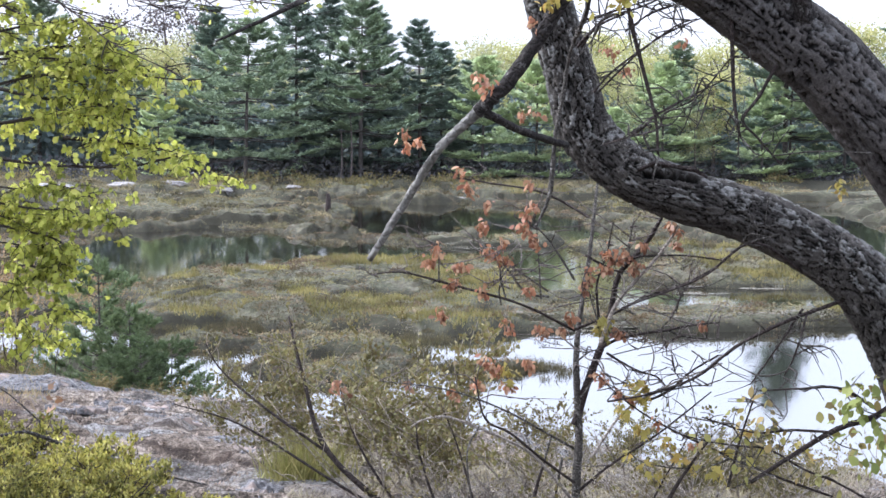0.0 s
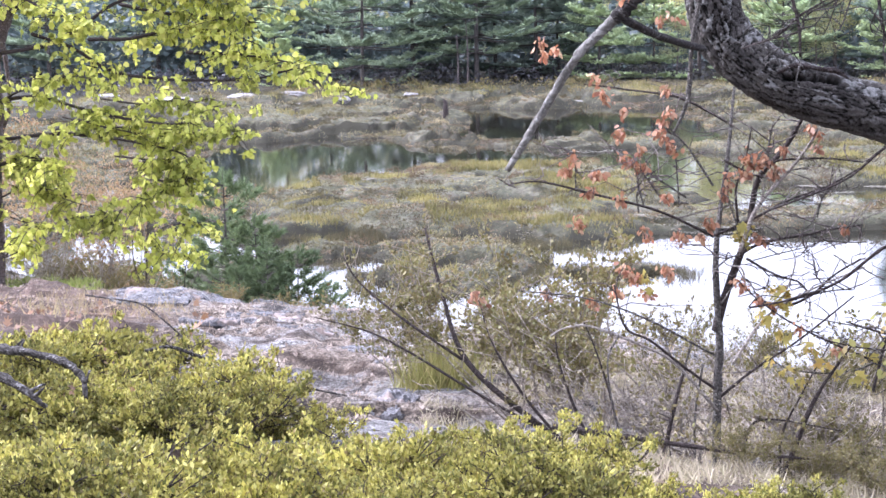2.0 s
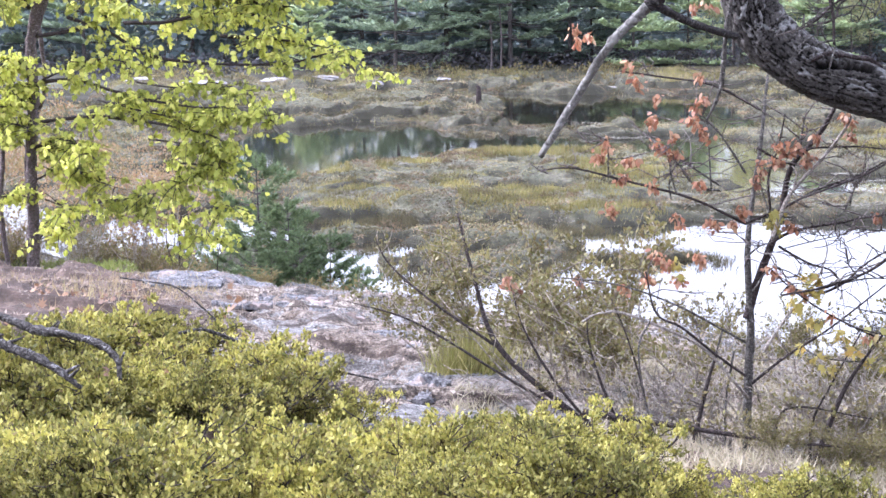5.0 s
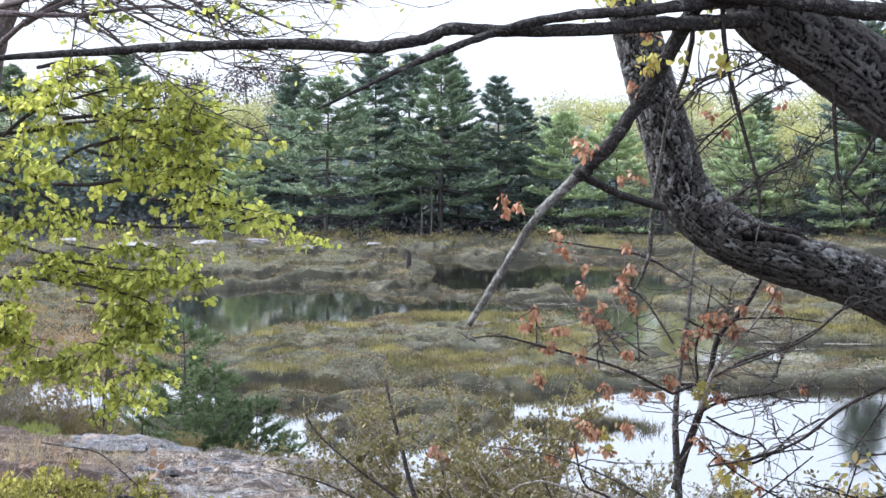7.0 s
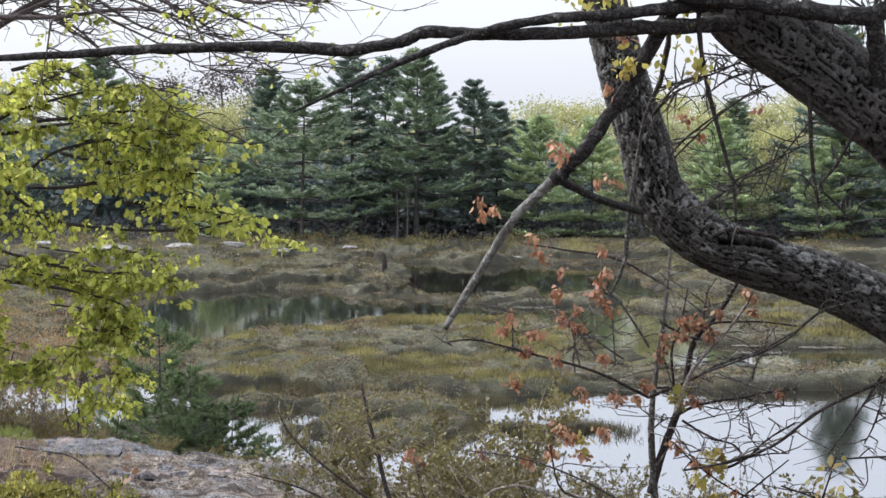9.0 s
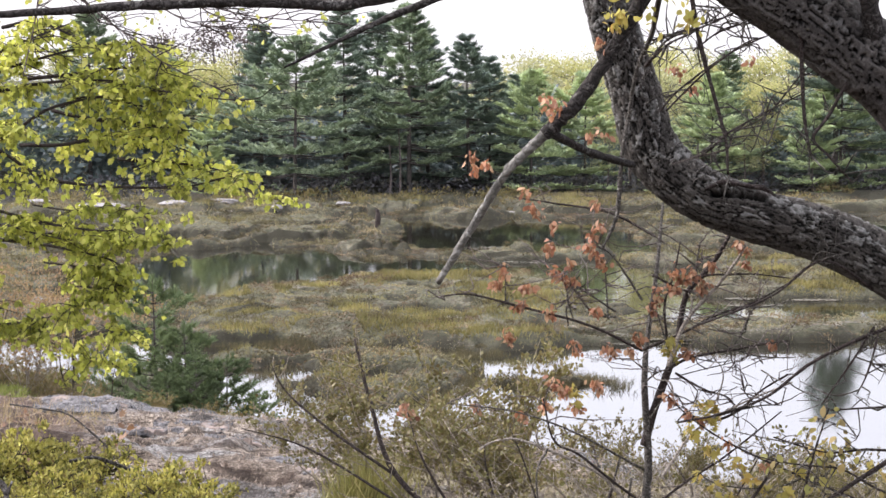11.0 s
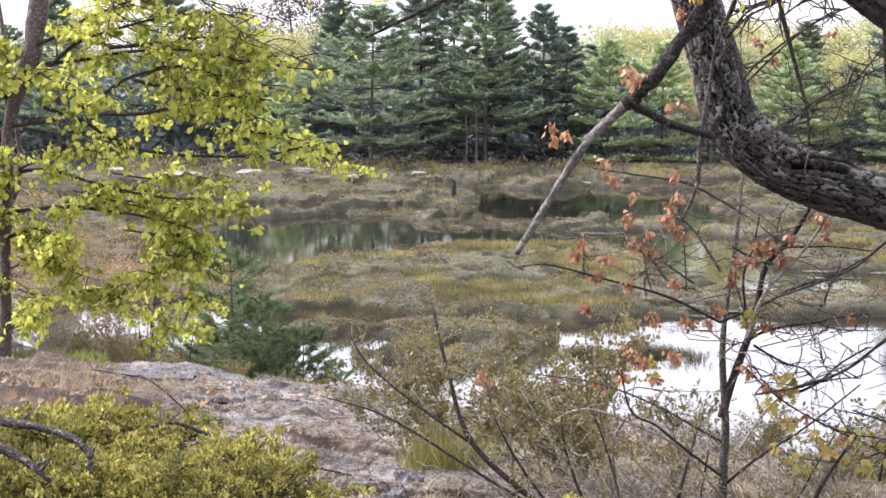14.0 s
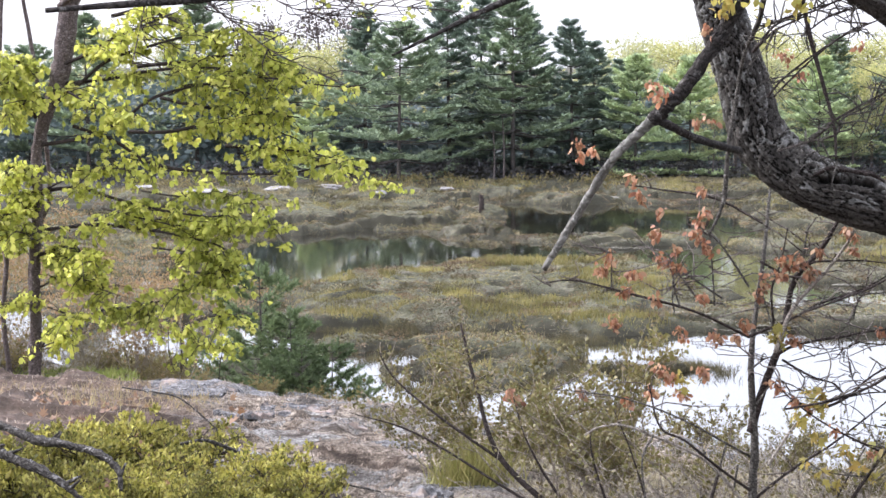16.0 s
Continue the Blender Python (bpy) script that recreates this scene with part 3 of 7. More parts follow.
def ground_height(x, y):
    x, y = np.asarray(x, float), np.asarray(y, float)
    e = edge_of(x)
    ze = np.interp(x, [-14, -6, 0, 3, 6, 12], [3.3, 3.0, 3.35, 3.9, 3.6, 3.4])
    lip = np.clip(y, -60, None)
    near = np.interp(lip, [-60, 0, 5, 8, 12.2], [10.5, 7.25, 6.85, 6.42, 5.78]) - 0.03 * np.clip(x, 0, 6) * np.clip(y / 8, 0, 1)
    near = near + 0.13 * np.clip(-x - 0.9, 0, 3.5) * step01(5, 9, y)
    s = np.clip((y - 12.2) / (e - 12.2), 0, 1)
    slope = near * (1 - s) + ze * s + 0.35 * np.sin(np.pi * s) ** 2 * np.interp(x, [-6, 0, 4], [0.2, 0.3, -0.4])
    fall = step01(0, 8.5, y - e)
    rough = 0.16 * (fnoise(x * 0.8, y * 0.55, 9.0) - 0.5) + (0.07 * (fnoise(x * 2.6, y * 2.0, 5.0) - 0.5) + 0.07 * (fnoise(x * 6.5, y * 5.0, 15.0) - 0.5)) * step01(8, 9.6, y)
    q = 7.0 * fnoise(x * 0.3 + 0.12 * y, y * 0.42, 2.0)
    ledge = 0.1 * (np.floor(q) + step01(0.86, 1.0, q - np.floor(q))) - 0.21
    q = 6.0 * fnoise(x * 0.36 + 0.2 * y, y * 0.85, 52.0)
    ledge = ledge + (0.055 * (np.floor(q) + step01(0.78, 1.0, q - np.floor(q))) - 0.16) * step01(10, 12, y)
    cleft = np.interp(x, [-1.39, -1.18, -0.95, -0.77, -0.52, -0.38], [11.1, 11.17, 11.03, 10.57, 8.58, 8.1]) + 0.12 * (vnoise(x * 6, y * 0, 88.0) - 0.5)
    ledge = ledge - 0.14 * step01(0.13, 0.02, np.abs(y - cleft)) * step01(-1.49, -1.29, x) * step01(-0.23, -0.38, x)
    hill = (slope + rough + ledge) * (1 - fall) - 0.9 * fall
    bog = land(x, y)
    bank = step01(0.0, 0.11, bog) * (0.08 + 0.14 * vnoise(x * 0.6, y * 0.45, 71.0))
    swell = swell_of(x, y)
    rise = swell - gap_of(x, y)
    far = step01(78, 88, y)
    mound = (0.14 + 0.3 * far) * step01(-0.01, 0.045, rise) + 0.16 * step01(0.06, 0.2, rise) + 0.12 * (fnoise(x * 2.2, y * 1.8, 4.0) - 0.5)
    b = np.where(bog > 0, -0.03 + bank + mound * step01(0.0, 0.6 - 0.28 * far, bog) - 0.22 * step01(0.37, 0.29, swell) * (bog < 0.6), -0.5 + 0 * x)
    b = np.where((bog > -0.12) & (bog <= 0), -0.5 + (bog + 0.12) / 0.12 * 0.47, b)
    woods = np.clip((y - 116) / 60, 0, 3) * 0.6 + np.clip((np.abs(x + 2) - 38) / 40, 0, 3) * 1.0
    return np.where(fall < 1, np.maximum(hill, -0.9) * 1.0, b + woods)


def spread(lo, hi, fine_lo, fine_hi, step, grow=1.25):
    a = list(np.arange(fine_lo, fine_hi + 1e-6, step))
    d, q = step, fine_hi
    while q < hi:
        d *= grow
        q += d
        a.append(q)
    d, q = step, fine_lo
    while q > lo:
        d *= grow
        q -= d
        a.insert(0, q)
    return np.array(a)


gx = np.concatenate([spread(-700, -6, -20, -6, 0.22, 1.12), np.arange(-5.92, 4.0, 0.09), spread(4.05, 700, 4.05, 22, 0.22, 1.12)])
gx = np.unique(gx[(gx < -5.99) | ((gx > -5.95) & (gx < 4.0)) | (gx > 4.04)])
gy = np.concatenate([spread(-300, 2.9, 2.0, 2.9, 0.3, 1.4), np.arange(3, 7, 0.15), np.arange(7, 24, 0.08), np.arange(24, 33, 0.14), np.arange(33, 44, 0.6), np.arange(44, 110, 0.24), spread(110, 1200, 110, 140, 1.2, 1.2)[0:]])
gy = np.unique(gy[(gy < 1300)])
GX, GY = np.meshgrid(gx, gy)
GZ = ground_height(GX, GY)
nx, ny = len(gx), len(gy)
gmesh = bpy.data.meshes.new("ground")
gmesh.vertices.add(nx * ny)
gmesh.vertices.foreach_set("co", np.stack([GX, GY, GZ], -1).astype(np.float32).ravel())
ii = (np.arange(ny - 1)[:, None] * nx + np.arange(nx - 1)[None]).ravel()
quads = np.stack([ii, ii + 1, ii + nx + 1, ii + nx], 1).astype(np.int32)
gmesh.loops.add(quads.size)
gmesh.loops.foreach_set("vertex_index", quads.ravel())
gmesh.polygons.add(len(quads))
gmesh.polygons.foreach_set("loop_start", np.arange(0, quads.size, 4, dtype=np.int32))
gmesh.update(calc_edges=True)
gmesh.polygons.foreach_set("use_smooth", np.ones(len(quads), bool))
# what covers it: bare granite on the slope, peat and mud in the bog, litter elsewhere
rock_mask = step01(0.36, 0.5, fnoise(GX * 0.5 + 0.2 * GY, GY * 0.4, 11.0) + 0.25 * step01(9.5, 12, GY) * step01(5, 2.5, GX) - 0.4 * step01(9.5, 7, GY)) * (GY < edge_of(GX) + 3)
rock_mask = np.maximum(rock_mask, step01(-0.6, 0.4, GX) * step01(9, 10.5, GY + 3 * step01(0.5, 1.2, GX)) * step01(22, 19, GY))
rock_mask = rock_mask * (1 - 0.9 * step01(-2.6, -4.0, GX + 0.12 * (GY - 18)) * step01(27, 23, GY)) * (1 - 0.25 * step01(0.58, 0.7, fnoise(GX * 0.45, GY * 1.1, 33.0)))
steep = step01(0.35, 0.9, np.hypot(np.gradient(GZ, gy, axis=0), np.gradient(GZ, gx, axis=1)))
bog_mask = step01(0, 5, GY - edge_of(GX) - 3)
cover = gmesh.color_attributes.new("cover", "FLOAT_COLOR", "POINT")
# third channel: dark peat, with hummock shade painted on low, steep and sunken bog
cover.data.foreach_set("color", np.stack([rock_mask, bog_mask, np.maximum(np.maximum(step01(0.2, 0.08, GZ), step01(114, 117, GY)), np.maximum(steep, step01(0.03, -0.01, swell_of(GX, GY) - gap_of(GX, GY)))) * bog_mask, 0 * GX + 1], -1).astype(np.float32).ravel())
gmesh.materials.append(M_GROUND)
tagged(new("ground", gmesh), "granite slope with dry moss falling to brown boggy shore", "ground", kind="structure")
wmesh = bpy.data.meshes.new("water")
wmesh.from_pydata([(-60, 22, 0), (60, 22, 0), (60, 118, 0), (-60, 118, 0)], [], [(0, 1, 2, 3)])
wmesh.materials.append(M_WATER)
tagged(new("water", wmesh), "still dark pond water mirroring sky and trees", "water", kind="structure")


def on_ground(x, y):
    return float(ground_height(np.array([x]), np.array([y]))[0])


# ---- the far woods ----
def conifer(name, label, height, spread_r, seed, needles, bare=0.1, whorl=1.35, leaf=0.28, thick=0.085, density=33, per_m=4.8):
    """A white pine: tapered trunk, well-parted tiers of long boughs that sweep up at their ends, each a flat fan of feathery sprays."""
    rs = np.random.RandomState(seed)
    ob = thing(name, label, "tree", "pines beyond the pond")
    lean = rs.normal(size=2) * 0.015 * height
    trunk = [(0, 0, -0.3), (lean[0] * 0.4, lean[1] * 0.4, height * 0.45), (lean[0], lean[1], height)]
    limbs = []
    at, way, size = [], [], []
    z = bare * height
    while z < height * 0.985:
        q = 1 - z / height
        k = rs.randint(7, 10)
        turn = rs.rand() * 6.28
        reach = spread_r * min(1.0, (q * 1.35) ** 0.72) * (0.75 + 0.25 * min(1, (z / height - bare) * 9 + 0.3)) * rs.uniform(0.8, 1.14)
        for i in range(k):
            a = turn + i * 6.28 / k + rs.normal() * 0.3
            L = max(0.35, reach * rs.uniform(0.62, 1.15))
            rise = (0.1 + 0.55 * (1 - q) ** 1.6) * L + rs.normal() * 0.05 * L
            d = np.array([math.cos(a), math.sin(a), 0.0])
            root = np.array([lean[0] * z / height, lean[1] * z / height, z + rs.normal() * 0.09 * whorl])
            tip = root + d * L + (0, 0, rise)
            mid = root + d * L * 0.62 + (0, 0, rise * 0.05 - 0.05 * L * q)
            limbs.append(tube([root, mid, tip], [0.005 * height * q + 0.0012 * height, 0.001 * height, 0.0004 * height], 4, steps=5))
            side = np.array([-d[1], d[0], 0.0])
            for spray in range(int(L * per_m) + 4):
                s0 = 1 - 0.8 * rs.rand()
                core = root * (1 - s0) ** 2 + mid * 2 * s0 * (1 - s0) + tip * s0 * s0
                run = d * rs.uniform(0.5, 1.0) + side * rs.uniform(-0.95, 0.95) * (1.2 - 0.6 * s0) + (0, 0, 0.05 + 0.3 * (1 - q))
                far = (0.28 * L * (1.2 - s0) + 0.8 * leaf) * rs.uniform(0.7, 1.25)
                n = int(density * rs.uniform(0.7, 1.3))
                u = rs.rand(n, 1)
                at.append(core + run * far * u + (0, 0, 0.1) * u * u * far + rs.normal(size=(n, 3)) * (0.34, 0.34, 0.1) * leaf)
                way.append(run * 0.8 + rs.normal(size=(n, 3)) * (0.5, 0.5, 0.14) + (0, 0, 0.2))
                size.append(leaf * rs.uniform(0.5, 1.15, n))
        z += whorl * rs.uniform(0.75, 1.25) * (0.3 + 0.72 * q) * min(1.0, height / 9.0)
    at, way, size = np.vstack(at), np.vstack(way), np.concatenate(size)
    part("trunk", joined("trunk", [tube(trunk, [0.014 * height, 0.01 * height, 0.012], 8, 0.05)] + limbs, M_PINE_BARK), ob)
    part("crown", fast_mesh("crown", leaf_array(at, way, size, DIAMOND, thick / leaf * 1.2, rs, 0.0, 1.6), 4, needles), ob)
    return ob


def young_conifer(name, label, height, spread_r, seed, needles):
    """A young white pine: straight leader, a whorl of rising boughs for each year, and brushes of long soft needles along every shoot."""
    rs = np.random.RandomState(seed)
    ob = thing(name, label, "tree", "young pines at the water's edge")
    wood = [tube([(0, 0, -0.5), (0.02, 0.01, height * 0.5), (0, 0, height)], [0.012 * height, 0.008 * height, 0.004], 7, 0.05)]
    shoots = [((0, 0, height * 0.9), (0, 0, height))]
    z = 0.08 * height
    while z < height * 0.93:
        q = 1 - z / height
        turn = rs.rand() * 6.28
        for i in range(rs.randint(4, 7)):
            a = turn + i * 1.15 + rs.normal() * 0.2
            L = spread_r * (0.12 + q ** 0.8) * rs.uniform(0.65, 1.05)
            d = np.array([math.cos(a), math.sin(a), 0.0])
            root = np.array([0, 0, z])
            mid = root + d * L * 0.55 + (0, 0, L * rs.uniform(0.12, 0.25))
            tip = root + d * L + (0, 0, L * rs.uniform(0.42, 0.7))
            wood.append(tube([root, mid, tip], [0.012, 0.008, 0.004], 4, steps=6))
            line = smooth_path([root, mid, tip], 9)
            shoots += [(line[m], line[m + 1]) for m in range(3, 8)]
            for m in range(int(5 * L) + 2):
                s = line[rs.randint(3, 9)]
                g = d * rs.uniform(0.3, 0.9) + np.array([-d[1], d[0], 0]) * rs.uniform(-0.9, 0.9) + (0, 0, rs.uniform(0.1, 0.6))
                e = s + g * 0.34 * L ** 0.5 * rs.uniform(0.5, 1.0)
                wood.append(tube([s, e], [0.005, 0.003], 3, steps=3))
                shoots.append((s, e))
        z += 0.3 * rs.uniform(0.85, 1.2) * (0.6 + 0.6 * q)
    at, way = [], []
    for a, b in shoots:
        a, b = np.asarray(a, float), np.asarray(b, float)
        n = max(18, int(170 * np.linalg.norm(b - a)))
        u = rs.rand(n, 1)
        at.append(a + (b - a) * u)
        way.append(unit(b - a) * 0.75 + rs.normal(size=(n, 3)) * 0.5 + (0, 0, 0.1))
    at, way = np.vstack(at), np.vstack(way)
    part("trunk", joined("trunk", wood, M_PINE_BARK), ob)
    part("crown", fast_mesh("crown", leaf_array(at, way, 0.14 * rs.uniform(0.6, 1.1, len(at)), DIAMOND, 0.17, rs), 4, needles), ob)
    return ob


def broadleaf(name, label, height, spread_r, seed, leaves, count=5200, leaf=0.2, group="leafing trees behind the pond", low=0.2):
    """A tree coming into leaf: forked limbs and a loose, uneven crown of small leaves."""
    rs = np.random.RandomState(seed)
    ob = thing(name, label, "tree", group)
    wood = [tube([(0, 0, -0.3), (rs.normal() * 0.2, rs.normal() * 0.2, height * 0.5), (rs.normal() * 0.4, rs.normal() * 0.4, height * 0.95)], [0.016 * height, 0.01 * height, 0.02], 7, 0.05)]
    ends = []
    for i in range(26):
        z = height * rs.uniform(low, 0.9)
        a = rs.rand() * 6.28
        q = z / height
        L = spread_r * rs.uniform(0.45, 1.05) * math.sqrt(max(0.08, 1 - (q * 1.02) ** 2.2))
        tip = np.array([math.cos(a) * L, math.sin(a) * L, z + L * rs.uniform(0.25, 0.6)])
        wood.append(tube([(0, 0, z), tip * (0.5, 0.5, 0.5) + (0, 0, z * 0.5 - 0.1), tip], [0.05, 0.03, 0.008], 4, steps=5))
        ends += [tip, tip * 0.75 + np.array([0, 0, z]) * 0.25]
    ends = np.array(ends)
    w = rs.uniform(0.3, 1, len(ends))
    pick = rs.choice(len(ends), count, p=w / w.sum())
    p = ends[pick] + rs.normal(size=(count, 3)) * (0.28 * spread_r * w[pick])[:, None] * (1, 1, 0.7)
    part("trunk", joined("trunk", wood, M_GREY_TWIG), ob)
    part("crown", fast_mesh("crown", leaf_array(p, rs.normal(size=(count, 3)) + (0, 0, -0.2), leaf * rs.uniform(0.6, 1.2, count), DIAMOND, 0.8, rs), 4, leaves), ob)
    return ob


def stand(ob, x, y, scale=1.0, turn=0.0, sink=0.0):
    """Puts a thing on the ground."""
    ob.matrix_basis = Matrix.LocRotScale((x, y, on_ground(x, y) - sink), Euler((0, 0, turn)), (scale,) * 3)
    return ob


def stand_copy(ob, x, y, scale=1.0, turn=0.0):
    keep = ob.scale.copy()
    ob.scale = (1, 1, 1)
    c = copy_thing(ob, Matrix.LocRotScale((x, y, on_ground(x, y)), Euler((0, 0, turn)), (scale,) * 3))
    ob.scale = keep
    return c


PINE = "white pine with layered blue-green boughs at the pond's far shore"
pine_broad = stand(conifer("pine_tree", PINE, 11.0, 6.1, 11, M_PINE, 0.015), -8.0, 121)
pine_tall = stand(conifer("pine_tree", "tall white pine with bare lower trunk and layered boughs", 13.2, 4.7, 12, M_PINE, 0.2), -0.2, 123)
pine_dark = stand(conifer("pine_tree", "dark green pine standing behind the shore pines", 12.6, 3.9, 13, M_PINE_DARK, 0.08), -4.7, 127)
pine_pale = stand(conifer("pine_tree", "small pale green pine at the wood's edge", 8.0, 3.4, 14, M_PINE_PALE, 0.02), 8.2, 122.5)
for x, y, s, a in ((4.0, 125, 0.84, 1.0), (5.6, 127, 0.76, 2.2), (-2.6, 131, 1.02, 4.0), (29.6, 123.5, 1.2, 0.9), (-11.0, 130, 0.92, 3.0), (7.6, 131, 0.66, 5.1), (1.2, 130, 0.92, 0.3)):
    stand_copy(pine_dark, x, y, s, a)
for x, y, s, a in ((12.0, 123, 1.0, 1.2), (20.6, 122, 0.95, 0.5), (30, 124, 1.1, 5.0), (27.4, 121, 0.8, 1.9), (17.2, 120.5, 0.6, 2.9), (-14.2, 124, 0.7, 4.9)):
    stand_copy(pine_pale, x, y, s, a)
for x, y, s, a in ((23.6, 133, 0.74, 2.0), (-24, 133, 0.95, 1.5), (-31, 128, 0.9, 3.1), (42, 134, 1.0, 0.8)):
    stand_copy(pine_tall, x, y, s, a)
for x, y, s, a in ((22.5, 128, 0.72, 2.4), (35, 128, 0.8, 0.3), (-37, 134, 0.85, 1.1), (-18.5, 134, 0.85, 3.3)):
    stand_copy(pine_broad, x, y, s, a)

SPRING = "broadleaf tree in thin yellow-green spring leaf behind the pines"
tree_yellow = stand(broadleaf("leafing_tree", SPRING, 11.6, 3.6, 21, M_SPRING), 12.3, 138, 0.86)
tree_dull = stand(broadleaf("leafing_tree", "broadleaf tree with dull thin spring leaves in the far wood", 11.5, 3.8, 22, M_SPRING_DULL, 4200), 8.6, 141, 0.84)
for x, y, s, a in ((15.5, 126, 0.74, 0.4), (25.2, 127, 0.7, 2.9), (17.0, 136, 0.94, 1.0), (22.0, 134, 0.82, 2.0), (26.5, 134, 0.84, 3.3), (33.5, 137, 0.85, 4.1), (20.0, 143, 0.9, 5.2), (39, 138, 1.0, 0.2), (-14.6, 132, 0.8, 2.2)):
    stand_copy(tree_yellow, x, y, s, a)
for x, y, s, a in ((18.4, 127, 0.78, 3.7), (13.4, 121.5, 0.36, 1.1), (23.0, 122, 0.42, 4.0), (10.5, 146, 0.9, 2.0), (14.5, 145, 0.88, 1.4), (-14.0, 142, 0.95, 0.5), (-18.5, 140, 0.95, 2.5), (-26, 138, 0.95, 3.0), (30.5, 145, 0.92, 0.9), (24.5, 148, 0.92, 1.9), (-33, 142, 1.0, 4.4)):
    stand_copy(tree_dull, x, y, s, a)
bare = stand(broadleaf("bare_tree", "nearly bare grey tree with fine twigs and few buds", 13.5, 2.8, 23, M_GREY_TWIG, 1500, 0.22), -15.3, 139)
for x, y, s, a in ((-18.5, 137, 0.9, 1.0), (-12.8, 143, 0.95, 2.0), (-22, 141, 0.9, 3.0)):
    stand_copy(bare, x, y, s, a)


for x, y, h in ((-1.5, 120.4, 4.4), (-0.84, 120.8, 4.8)):
    snag = tagged(new("dead_snag", joined("dead_snag", [tube([(0, 0, -0.2), (0.06, 0, h * 0.5), (-0.04, 0.05, h)], [0.075, 0.06, 0.04], 7, 0.06)], M_GREY_TWIG)), "pale bare dead pine stem in the wood's shade", "tree")
    snag.location = (x, y, on_ground(x, y))
rw = np.random.RandomState(33)


def wood_fill(name, label, n, y0, y1, top, material, leaf):
    """The close-grown depth of the wood, past telling one tree from the next."""
    x = rw.uniform(-70, 70, n)
    y = rw.uniform(y0, y1, n)
    roof = top * (0.45 + 0.75 * vnoise(x * 0.28, y * 0.15, 17.0)) * (0.75 + 0.25 * vnoise(x * 1.1, y * 0.4, 19.0))
    z = rw.uniform(0, 1, n) ** 0.8 * roof
    q = np.stack([x, y, ground_height(x, y) + z], 1)
    ob = new(name, fast_mesh(name, leaf_array(q, rw.normal(size=(n, 3)) * (1, 1, 0.6), leaf * rw.uniform(0.6, 1.3, n), DIAMOND, 0.6, rw), 4, material))
    return tagged(ob, label, "woods", kind="stuff")


wood_fill("far_woods", "dense evergreen depth of the far wood, its shade put into the colour", 34000, 129, 150, 7.0, M_DEPTH_SHADE, 0.7)
wood_fill("far_woods", "distant wood closing the view behind the pines", 60000, 146, 170, 8.6, M_SPRING_DULL, 0.5)

# dark strip that stands in for shade at the pines' feet
wood_fill("undergrowth", "brush under the far trees, darkened in colour for its shade", 22000, 120, 130, 1.3, M_UNDER_SHADE, 0.24)

# ---- bog vegetation ----
def scatter(n, x0, x1, y0, y1, keep, rs, sunk=0.03):
    x, y = rs.uniform(x0, x1, n), rs.uniform(y0, y1, n)
    k = keep(x, y)
    x, y = x[k], y[k]
    return np.stack([x, y, ground_height(x, y) - sunk], 1)


def blades(name, label, p, height, width, material, rs, lean=0.35, category="grass", k=1):
    p = np.repeat(p, k, axis=0)
    n = len(p)
    p = p + np.stack([rs.normal(size=n) * 0.05, rs.normal(size=n) * 0.05, 0 * p[:, 2]], 1) * (1 if k > 1 else 0)
    way = rs.normal(size=(n, 3)) * lean + (0, 0, 1)
    ob = new(name, fast_mesh(name, leaf_array(p, way, height * rs.uniform(0.5, 1.2, n), BLADE, width, rs), 3, material))
    return tagged(ob, label, category, kind="stuff")


rb = np.random.RandomState(31)
green = lambda x, y: fnoise(x * 0.4, y * 0.22, 6.0) + 0.13 * step01(1.1, 0.7, np.hypot((x - 1) / 8.5, (y - 67) / 9)) - 0.1 * (y > 80)


def bog_cover(name, label, n, keep, material, low, high, width, category, lean, leafy=0.0):
    """Close low growth whose height swells and sinks in hummocks."""
    p = scatter(n, -26, 28, 44, 118, keep, rb)
    swell = swell_of(p[:, 0], p[:, 1])
    some = (swell > gap_of(p[:, 0], p[:, 1]) + 0.04 * rb.rand(len(p))) & (rb.rand(len(p)) > 0.55 * step01(74, 86, p[:, 1]))
    some &= ground_height(p[:, 0], p[:, 1] + 0.12) - ground_height(p[:, 0], p[:, 1] - 0.12) < 0.11 + 0.2 * rb.rand(len(p))
    p, swell = p[some], swell[some]
    h = (low + (high - low) * step01(0.38, 0.56, swell)) * (0.3 + 0.7 * step01(0.0, 0.5, land(p[:, 0], p[:, 1])))
    way = rb.normal(size=(len(p), 3)) * lean + (0, 0, 1)
    if leafy:
        p[:, 2] += h * rb.uniform(0.1, 1.0, len(p))
        way = rb.normal(size=(len(p), 3)) * (1, 1, 0.35) + (0, 0, 0.25)
        v, k = leaf_array(p, way, leafy * rb.uniform(0.5, 1.3, len(p)), DIAMOND, width, rb, 0.0, 1.6), 4
    else:
        v, k = leaf_array(p, way, h * rb.uniform(0.6, 1.15, len(p)), BLADE, width, rb), 3
    return tagged(new(name, fast_mesh(name, v, k, material)), label, category, kind="stuff")


zone = lambda x, y: fnoise(x * 0.5, y * 0.3, 12.0)
on_land = lambda x, y: land(x, y) > 0.02
bog_cover("marsh_grass", "yellow-green marsh grass on the bog islands", 700000, lambda x, y: on_land(x, y) & (green(x, y) > 0.55), M_GRASS, 0.1, 0.3, 0.16, "grass", 0.35)
bog_cover("bog_shrubs", "grey-brown low bog shrubs in rounded hummocks", 560000, lambda x, y: on_land(x, y) & (green(x, y) < 0.58) & (zone(x, y) < 0.52), M_BOG, 0.03, 0.2, 0.45, "shrubs", 0.7, 0.1)
